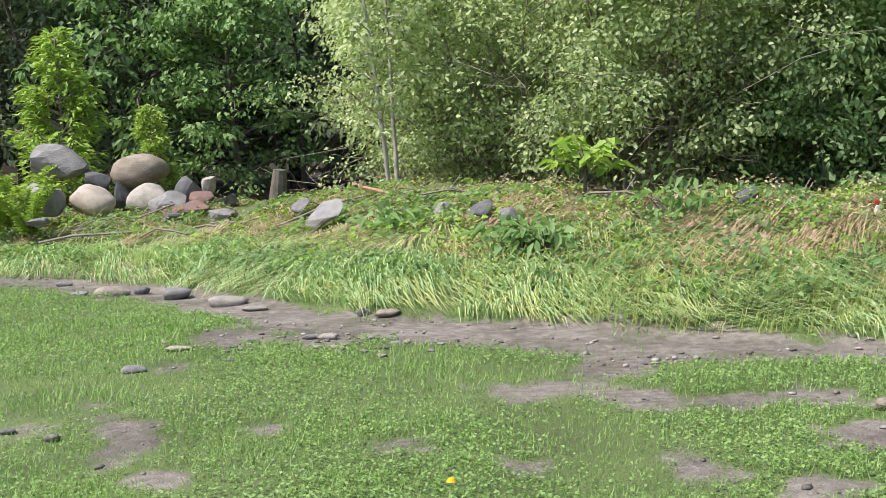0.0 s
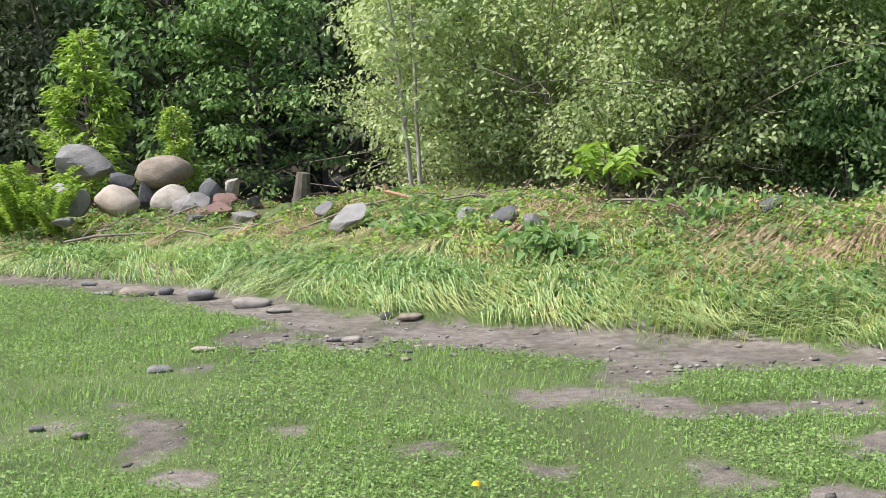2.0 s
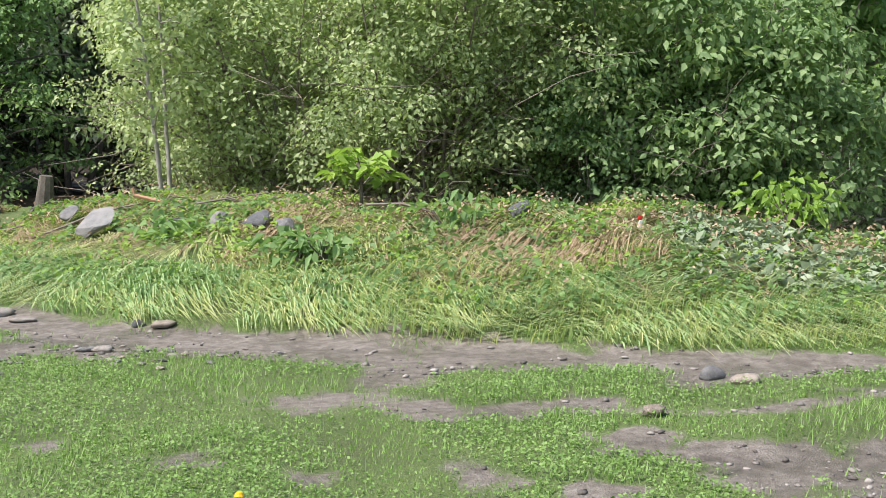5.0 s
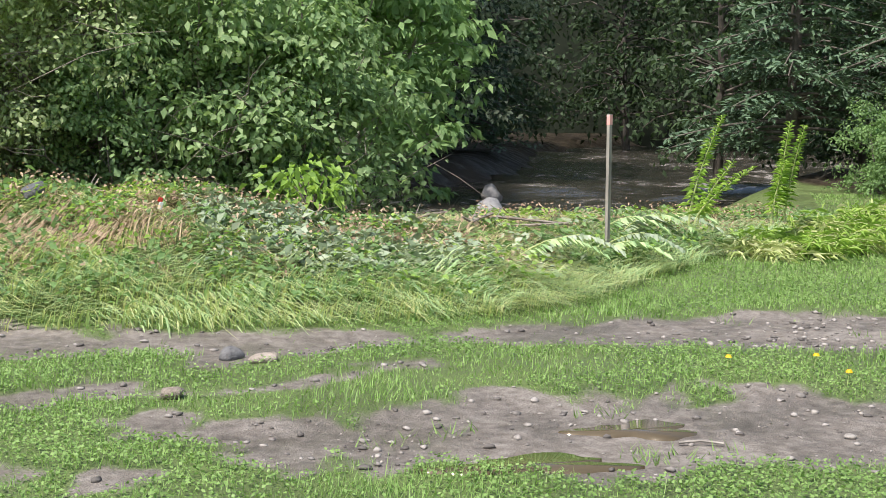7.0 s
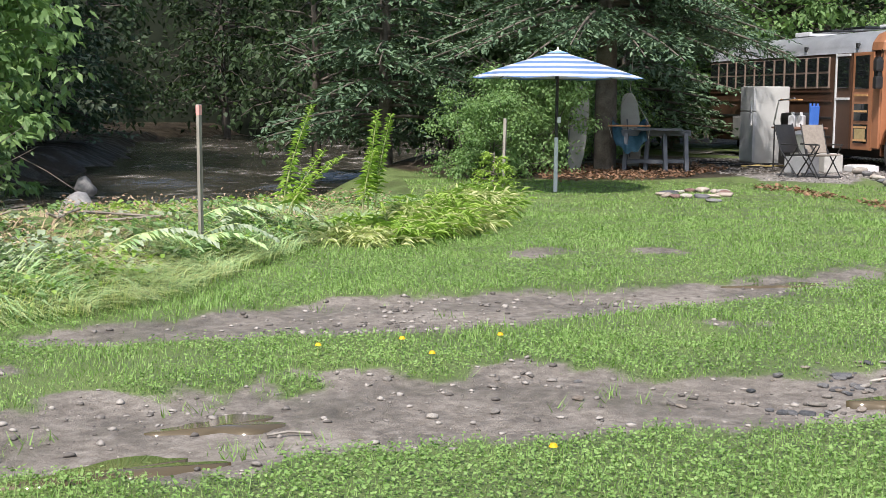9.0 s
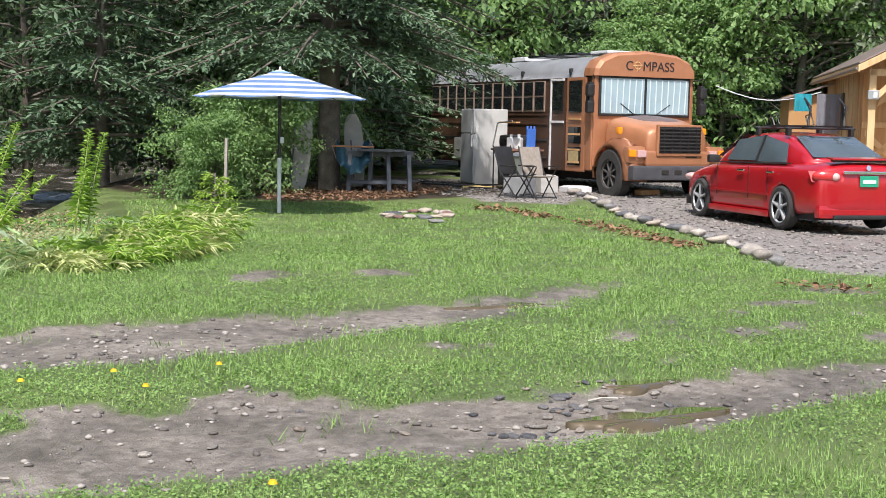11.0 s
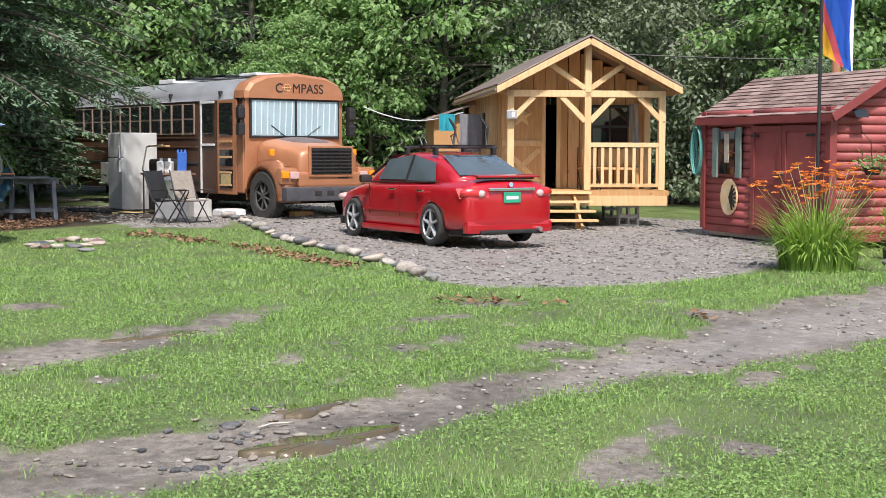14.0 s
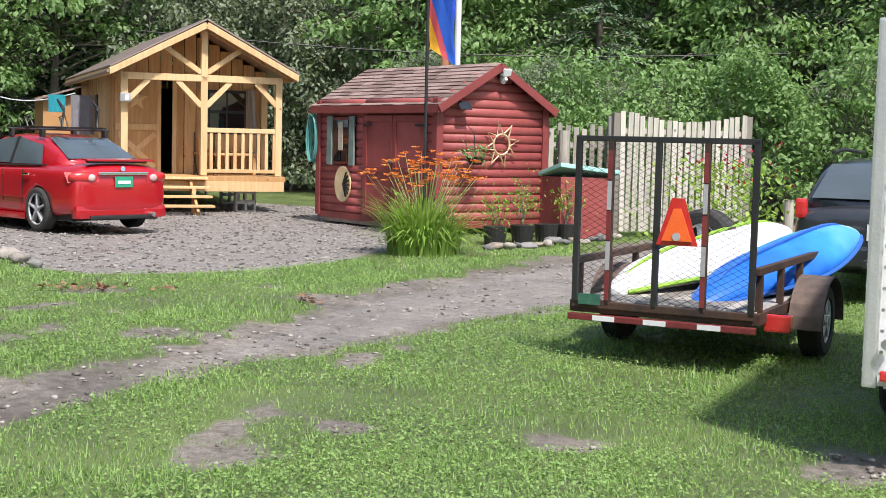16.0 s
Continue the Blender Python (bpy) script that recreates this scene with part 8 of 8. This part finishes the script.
def fences():
    # pale slatted panel behind the trailer, its top edge sagging
    Fm = empty("slat_panel", axes(22.4, -3.75, .97, .22, 0), "weathered grey slatted lattice panel fence", "fence")
    Wd = 2.3
    for i in range(20):
        x = (i + .5) * Wd / 20
        top = 2.08 - .16 * math.sin(i / 19 * 3.0) + .008 * ((i * 7) % 3)
        part("slat", bx((.085, .025, top - .1), (x, 0, (top + .1) / 2), (0, .8 * ((i * 5) % 3 - 1), 0), .005), PALE_SLAT, Fm)
    for z in (.45, 1.1, 1.75):
        part("rail", bx((Wd, .05, .09), (Wd / 2, .04, z), bevel=.008), WEATHERED, Fm)
    for x in (-.05, Wd + .05):
        part("post", bx((.12, .12, 2.05), (x, .06, 1.02), bevel=.01), WEATHERED, Fm)
    F2 = empty("picket_fence", axes(23.4, -2.75, .97, .22, 0), "old weathered picket fence beside the shed", "fence")
    for i in range(9):
        part("picket", bx((.09, .03, 1.75 + .06 * ((i * 3) % 4)), (i * .15, 0, .9), bevel=.006), WEATHERED, F2)
    for z in (.5, 1.5):
        part("rail", bx((1.4, .05, .09), (.6, .04, z), bevel=.008), WEATHERED, F2)
    part("post", cy(.09, 1.75, (.2, -.1, .87), n=10), WEATHERED, F2)
    part("post", cy(.1, 2.0, (1.1, -.1, 1.0), n=10), WEATHERED, F2)
    # red box with an aqua lid
    b = empty("storage_box", axes(21.4, -2.75, .9, .3, 0), "dark red storage box with a sloping aqua lid", "box")
    part("body", bx((.95, .7, 1.0), (.35, .3, .5), bevel=.015), RED_WOOD, b)
    part("lid", bx((1.05, .8, .07), (.35, .28, 1.06), (-12, 6, 0), .015), surface("aqua_lid", (.22, .5, .45), (.35, .62, .56), 4, .5), b)
    for k, (x, y, h) in enumerate(((19.2, -5.6, .8), (19.0, -5.75, .55), (19.6, -5.9, .6))):
        p = on_ground("fence_post", x, y, 1, 0, "short round wooden post among the flowers", "post", "garden posts")
        part("post", cy(.07, h, (0, 0, h / 2), n=12, bevel=.01), WEATHERED, p)
        part("cap", cy(.072, .02, (0, 0, h), n=12), PINE if k == 1 else WEATHERED, p)


PALE_SLAT = grain_wood("pale_slat", (.36, .34, .29), (.54, .51, .45))
fences()


def poles_and_wires():
    P = empty("utility_pole", pose(31.2, -1.3, 0), "rusty stove pipe and pale pole rising behind the shed", "pole")
    part("pole", cy(.11, 5.2, (0, 0, 2.6), n=12), surface("pole_rust", (.3, .13, .07), (.45, .22, .12), 4, .7), P)
    part("pipe", cy(.07, 5.0, (-.3, -.25, 2.6), n=12), WHITE_PAINT, P)
    W = empty("overhead_wire", pose(0, 0, 0), "thin dark overhead wires crossing the garden", "wire")
    part("wire", rod([(33.5, 6 - k * 1.6, 4.0 - .3 * math.sin(k / 10 * 3.14) - .01 * k) for k in range(11)], .014, 5), BLACK, W)
    # survey stakes
    s = empty("survey_stake", pose(8.60, 9.79, 0.01, 0, -.8, 20), "weathered wooden survey stake with a pink top", "stake")
    part("stake", bx((.052, .03, 1.43), (0, 0, 0.71), bevel=.004), WEATHERED, s)
    part("painted_top", bx((.055, .033, .09), (0, 0, 1.37), bevel=.003), surface("pink_paint", (.7, .3, .28), (.8, .45, .4), 9, .7), s)
    s = empty("survey_stake", pose(15.8, 11.82, land1(15.8, 11.82), 0, 3, 20), "pale wooden stake beside the young fir", "stake")
    part("stake", bx((.05, .04, 1.3), (0, 0, .6), bevel=.004), WEATHERED, s)
    part("tie", bx((.06, .05, .02), (0, 0, .5)), WHITE_PAINT, s)


poles_and_wires()


# ---- wild plants and drift on the bank ----
def goldenrod(x, y, z, tip, label, seed):
    """One stalk whose narrow leaves stand out all round it and crowd towards the tip."""
    g = np.random.default_rng(seed)
    W = empty("goldenrod", pose(x, y, z), label, "plant", "goldenrod stalks")
    u = np.linspace(0, 1, 10)[:, None]
    line = np.array(tip) * [1, 1, 0] * u ** 1.5 + UP * tip[2] * u ** .95
    v, f = tubes([(line, .011 * (1 - .7 * u[:, 0]))], 6)
    child("stem", mesh_of("goldenrod_stem", v, f, LONG_GRASS, True), W)
    n = int(95 * tip[2] + 14)
    w = .16 + .84 * (np.arange(n) / n) ** .85
    pos = np.stack([np.interp(w, u[:, 0], line[:, d]) for d in range(3)], 1)
    a = np.arange(n) * 2.4 + g.normal(size=n) * .3
    size = .115 * (1.05 - .6 * w) + .03
    rise = .15 + .85 * w ** 2
    way = np.stack([np.cos(a), np.sin(a), rise], 1)
    v, f = leaves(g, pos, way, size, size * .24, .35)
    child("foliage", mesh_of("goldenrod_foliage", v, f, LEAF_BRIGHT), W)


goldenrod(9.71, 9.88, 0.36, (0.21, -0.20, 1.06), "tall leaning goldenrod stalk on the bank's crest", 1)
goldenrod(9.68, 9.77, 0.37, (0.39, -0.38, 0.56), "bent goldenrod shoot beside a taller stalk", 2)
goldenrod(9.77, 9.82, 0.36, (0.24, -0.23, 0.63), "leafy goldenrod shoot beside a taller stalk", 3)
goldenrod(10.60, 9.56, 0.38, (0.06, -0.07, 0.99), "upright leafy goldenrod stalk on the bank", 4)
goldenrod(10.72, 9.57, 0.37, (0.11, -0.12, 0.97), "upright leafy goldenrod stalk on the bank", 5)
goldenrod(10.49, 9.53, 0.36, (0.08, -0.08, 0.63), "short goldenrod shoot on the bank", 6)


def fallen_clump(x, y, r, h, lean, label, seed, n=420):
    """A clump of long weeds bent over to one side, with narrow leaves along each stalk."""
    g = np.random.default_rng(seed)
    W = empty("bent_weed_clump", pose(x, y, land1(x, y)), label, "plant", "bent weeds")
    k = n // 12
    root = np.stack([g.normal(size=k) * r * .45, g.normal(size=k) * r * .45, np.zeros(k)], 1)
    way = np.array([lean[0], lean[1], 0]) * g.uniform(.5, 1.3, k)[:, None] + g.normal(size=(k, 3)) * [.16, .16, 0]
    top = h * g.uniform(.55, 1.1, k)[:, None]
    u = np.linspace(0, 1, 6)
    lines = [(root[i] + way[i] * (q[:, None] ** 1.3) + UP * (top[i] * (1.9 * q - 1.15 * q * q))[:, None], .006 * (1 - .7 * q)) for i in range(k) for q in (u,)]
    v, f = tubes(lines, 4)
    child("stalk", mesh_of("weed_stalk", v, f, LONG_GRASS), W)["kind"] = "stuff"
    P_ = np.concatenate([np.stack([np.interp(g.uniform(.15, 1, 12), u, ln[0][:, d]) for d in range(3)], 1) for ln in lines])
    A_ = np.repeat(way, 12, 0) * .8 + g.normal(size=(len(P_), 3)) * [.35, .35, .25]
    v, f = leaves(g, P_, A_, .15, .026, .3)
    child("foliage", mesh_of("weed_foliage", v, f, LEAF_BRIGHT if seed % 3 else LONG_GRASS), W)


for i, (x, y, h) in enumerate([(10.89, 9.83, 0.3), (11.2, 9.79, 0.42), (11.48, 9.78, 0.5), (11.94, 9.86, 0.55), (12.37, 9.97, 0.55), (12.81, 10.07, 0.5), (11.41, 9.56, 0.36), (11.91, 9.58, 0.32), (10.8, 9.49, 0.3), (13.41, 10.43, 0.55), (10.33, 9.69, 0.22)]):
    fallen_clump(x, y, .34, h, (.22, -.26), "bright green weeds bent over by the flood", 20 + i)


def weed(name, x, y, height, lean, label, seed, leaf=.13, z=None, n=150, mat_=None, spread=.12):
    g = np.random.default_rng(seed)
    W = empty(name, pose(x, y, land1(x, y) if z is None else z), label, "plant")
    ls, P_, A_ = [], [], []
    for k in range(3):
        tip = np.array([lean[0] + g.normal() * spread, lean[1] + g.normal() * spread, height * g.uniform(.75, 1.0)])
        u = np.linspace(0, 1, 7)[:, None]
        line = tip * [1, 1, 0] * u ** 1.6 + UP * tip[2] * u
        ls.append((line, .009 * (1 - .7 * u[:, 0])))
        for q in range(n // 3):
            w = .18 + .82 * q / (n // 3)
            p = np.array([np.interp(w, u[:, 0], line[:, d]) for d in range(3)])
            a = q * 2.4
            P_.append(p)
            A_.append([math.cos(a), math.sin(a), .25 + .5 * w])
    v, f = tubes(ls, 5)
    child("stalk", mesh_of(name + "_stems", v, f, LONG_GRASS), W)["kind"] = "stuff"
    v, f = leaves(g, np.array(P_), np.array(A_, float), leaf, leaf * .26, .35)
    child("foliage", mesh_of(name + "_leaves", v, f, mat_ or LEAF_BRIGHT), W)


def broad_plant(name, x, y, h, n, leaf, material, label, seed, r=.4, z=None):
    g = np.random.default_rng(seed)
    W = empty(name, pose(x, y, land1(x, y) if z is None else z), label, "plant")
    P_ = g.normal(size=(n, 3)) * [r * .5, r * .5, h * .22] + [0, 0, h * .6]
    P_[:, 2] = np.clip(P_[:, 2], .04, None)
    v, f = leaves(g, P_, P_ * [1, 1, 0] + g.normal(size=(n, 3)) * .25 + [0, 0, .1], leaf, leaf * .5, .45)
    child("foliage", mesh_of(name + "_leaves", v, f, material), W)
    v, f = tubes([(np.array([[0, 0, 0], [a * .4, b * .4, h * .45], [a, b, h * .8]]), [.016, .01, .004]) for a, b in g.normal(size=(7, 2)) * r * .35], 5)
    child("stalk", mesh_of(name + "_stalk", v, f, BARK), W)["kind"] = "stuff"


def sapling(x, y, z, h, label, seed):
    """A young tree: a thin trunk that forks, its shoots set with large hanging leaves in whorls."""
    g = np.random.default_rng(seed)
    W = empty("basswood_sapling", pose(x, y, z), label, "tree")
    lines, P_, A_ = [(np.array([[0, 0, -.1], [.01, 0, h * .4], [0, 0, h * .75]]), [.02, .016, .01])], [], []
    for k in range(15):
        a, q = k * 2.4, .3 + .7 * (k % 8) / 8
        end = np.array([math.cos(a) * .34 * (1.15 - .5 * q), math.sin(a) * .34 * (1.15 - .5 * q), h * (.35 + .7 * q)])
        start = np.array([0, 0, h * (.2 + .5 * q)])
        lines.append((np.array([start, (start + end) / 2 + [0, 0, .04], end]), [.008, .006, .003]))
        for r in range(9):
            b = r * 2.1 + k
            P_.append(start + (end - start) * (1 - .06 * r) + g.normal(size=3) * .015)
            A_.append([math.cos(b), math.sin(b), g.uniform(-.35, .25)])
    child("trunk", mesh_of("sapling_trunk", *tubes(lines, 5), BARK), W)
    v, f = leaves(g, np.array(P_), np.array(A_, float), .17, .085, .3)
    child("crown", mesh_of("sapling_crown", v, f, LEAF_BRIGHT), W)


sapling(2.57, 13.07, 0.67, .62, "yellow-green sapling with large drooping leaves", 5)
broad_plant("leafy_plant", 3.20, 11.63, .62, 260, .13, LEAF_MAPLE, "large green leafy plant bent over by the flood", 6, .42, 0.23)
broad_plant("leafy_plant", 3.00, 11.06, .3, 130, .11, LEAF_BRIGHT, "bright yellow-green weed beside the leafy plant", 7, .35, 0.13)
broad_plant("leafy_plant", 6.1, 11.0, .5, 170, .13, LEAF_BRIGHT, "green leafy weed on the bank's crest", 8, .4, .45)
broad_plant("leafy_plant", 1.75, 11.4, .35, 110, .14, LEAF_MAPLE, "dark green leafy weed on the slope", 9, .3)
for x, y, h, lab in ((1.95, 11.2, .3, "broad dark green weed leaves on the slope"), (.75, 12.9, .26, "pale green broken leaves on the slope")):
    broad_plant("leafy_plant", x, y, h, 70, .15, LEAF_MAPLE, lab, int(x * 10), .3)
for i, (x, y) in enumerate([(-4.3, 16.57), (-4.08, 16.43), (-3.98, 16.66), (-3.75, 16.31), (-4.51, 16.71), (-4.43, 17.37), (-3.6, 16.15)]):
    weed("meadow_weed", x, y, .78 + .1 * (i % 3), (.05, -.05), "tall yellow-green meadow weeds beside the boulders", 60 + i, .12, None, 420, LEAF_CEDAR, .28)
gy = np.random.default_rng(7)
fl = empty("yellow_flowers", pose(-5.0, 17.0, 1.0), "small yellow flowers among the tall weeds", "flowers")
pp = gy.normal(size=(60, 3)) * [.35, .3, .14]
v_, f_ = leaves(gy, pp, gy.normal(size=(60, 3)), .055, .05)
child("petals", mesh_of("yellow_petals", v_, f_, foliage("yellow_petal", [(.7, .4, .01), (.8, .5, .02), (.85, .6, .05)], .2)), fl)
child("stalk", mesh_of("flower_stalk", *tubes([(np.array([p - [0, 0, .5], p]), [.005, .004]) for p in pp[::3]], 4), LONG_GRASS), fl)["kind"] = "stuff"
for i, (x, y) in enumerate([(.85, 5.3), (6.25, 4.95), (7.0, 5.05), (6.0, 5.6), (6.5, 5.4), (5.1, 3.3)]):
    d = empty("dandelion", pose(x, y, land1(x, y)), "small yellow dandelion flower in the lawn", "flower", "dandelions")
    part("stem", rod([(0, 0, 0), (.01, 0, .07)], .003, 5), LONG_GRASS, d)
    part("flower", cy(.02, .014, (.01, 0, .075), r2=.012, n=10), bpy.data.materials["yellow_petal"], d)

CEDAR = conifer("cedar", 71, 2.6, .85, 70, LEAF_CEDAR, .13, .04, .05, TWIG, 1.6, .35)
plant("cedar_sapling", CEDAR, -4.0, 19.6, .4, 1.0, "bright yellow-green young cedar behind the boulders", "tree", z=.35)
plant("cedar_sapling", CEDAR, -2.9, 20.6, 2.4, .6, "small yellow-green cedar behind the boulders", "tree", z=.3)
FIR = conifer("fir", 73, 1.15, .5, 34, LEAF_CEDAR, .085, .06, .12, TWIG, 1.3, .1)
plant("fir_sapling", FIR, 14.59, 11.04, 1.0, .72, "small young fir tree at the bank's end", "tree")
BIRCH = broadleaf("birch", 75, 4.6, 1.1, 1500, .1, LEAF_ALDER, BARK_PALE, .3, 2, 44, .3, .35)
plant("birch_sapling", BIRCH, .85, 16.0, .6, 1.0, "slender pale birch saplings with sparse yellow-green leaves", "tree", z=.2)
BIG_SPRUCE = conifer("big_spruce", 77, 15, 4.4, 190, NEEDLE, .13, .185, .46, BARK, 1.1, low=1.5)
plant("spruce_tree", BIG_SPRUCE, 23.1, 14.9, 1.2, 1.0, "large dark green spruce with drooping boughs over the yard", "tree")
plant("spruce_tree", SPRUCES[0], 21.3, 19.2, 2.2, .75, "dense green spruce beside the river", "tree")
plant("spruce_tree", SPRUCES[1], 29.5, 18.5, .2, .9, "tall dark spruce behind the bus", "tree")
for i, (x, y, s) in enumerate(((26.4, 17.6, .6), (28.0, 18.0, .6), (19.7, 15.5, .5), (20.9, 15.4, .6), (22.2, 16.4, .6), (24.8, 17.4, .6))):
    plant("understory_bush", THICKET, x, y, i * 1.7, s, "dark green bush under the spruce", "bush", "understory bushes")


def drift():
    lg = empty("driftwood_branch", pose(0, 0, 0), "peeled pale orange branch lying on the bank's crest", "branch")
    part("branch", rod([(0.39, 14.61, 0.78), (0.68, 14.61, 0.70), (1.11, 14.60, 0.64), (1.38, 14.59, 0.61)], .022, 8), surface("peeled_wood", (.45, .24, .14), (.6, .36, .24), 9, .7), lg)
    part("stub", rod([(0.39, 14.61, 0.78), (0.37, 14.61, 0.86)], .014, 6), bpy.data.materials["peeled_wood"], lg)
    st = empty("stump", pose(-0.64, 16.16, 0.46), "dark rotten stump with roots on the bank", "stump")
    part("stump", cy(.13, .5, (0, 0, .25), (4, 6, 0), .08, 10), BARK, st)
    for k in range(5):
        a = k * 1.3
        part("root", rod([(0, 0, .15), (.16 * math.cos(a), .16 * math.sin(a), .12), (.3 * math.cos(a), .3 * math.sin(a), .0)], .022, 5), BARK, st)
    g = random.Random(12)
    for i in range(26):
        x = g.uniform(-3.5, 8.5)
        t = (x + 3.5) / 12
        y = 16.2 - t * 5.6 + g.uniform(-.8, .6)
        y = max(y, np.interp(x, [b_[0] for b_ in BERM], [b_[1] for b_ in BERM]) + 1.2)
        a = g.uniform(-.5, .5)
        l_ = g.uniform(.4, 1.3)
        pts = [(x + math.cos(a) * l_ * u, y + math.sin(a) * l_ * u, land1(x + math.cos(a) * l_ * u, y + math.sin(a) * l_ * u) + .09 + .06 * math.sin(u * 5 + i)) for u in (0, .3, .6, 1)]
        b_ = empty("drift_stick", pose(0, 0, 0), "grey-brown flood stick lying on the bank", "stick", "drift sticks")
        part("stick", rod(pts, g.uniform(.006, .016), 5), TWIG, b_)
        part("twig", rod([pts[1], (pts[1][0] + .12, pts[1][1] + .08, pts[1][2] + .14)], .005, 4), TWIG, b_)
    for x, y in ((4.75, 4.5), (7.75, 2.95)):
        k = empty("mud_stick", pose(x, y, land1(x, y) + .015, 0, 0, -35), "short pale stick lying in the mud", "stick", "drift sticks")
        part("stick", rod([(-.1, 0, .0), (0, .012, .008), (.1, 0, 0)], .007, 6), WEATHERED, k)
    l2 = empty("litter_scrap", pose(4.37, 10.2, land1(4.37, 10.2) + .12), "red and white scrap caught in the weeds", "litter")
    part("scrap", bx((.03, .02, .06), (0, 0, 0), (10, 15, 0), .006), WHITE_PAINT, l2)
    part("scrap_top", bx((.035, .02, .035), (.0, 0, .048), (10, 15, 0), .006), RED_LENS, l2)
    l3 = empty("litter_scrap", pose(10.35, 9.85, land1(10.35, 9.85) + .05, 0, 80, -30), "pale log end caught in the flattened grass", "litter")
    part("scrap", cy(.035, .18, (0, 0, 0), n=10, bevel=.01), WEATHERED, l3)
    for i in range(9):
        g2 = np.random.default_rng(100 + i)
        x, y = 7.2 + i * .42, 8.9 + .25 * i + g2.uniform(-.1, .5)
        fr = empty("fern_frond", pose(x, y, land1(x, y) + .05, 0, 0, g2.uniform(-60, 10)), "pale green fern frond lying on the flattened grass", "fern", "fern fronds")
        u = np.linspace(0, 1, 24)
        spine = np.stack([u * .75, 0 * u, .16 * np.sin(u * 3.0)], 1)
        v, f = tubes([(spine[::4], .006)], 4)
        child("stem", mesh_of("frond_stem", v, f, LONG_GRASS), fr)
        pos = np.repeat(spine, 2, 0)
        al = np.stack([np.full(48, .35), np.tile([1, -1], 24), np.full(48, -.1)], 1)
        sz = .16 * np.sin(np.clip(np.repeat(u, 2), .06, .97) * 3.14) ** .7
        v, f = leaves(g2, pos, al, .15, .05, .2)
        child("leaf", mesh_of("frond_leaf", v, f, PALE_LEAF if i % 2 else BLUE_GRASS), fr)["kind"] = "stuff"


drift()
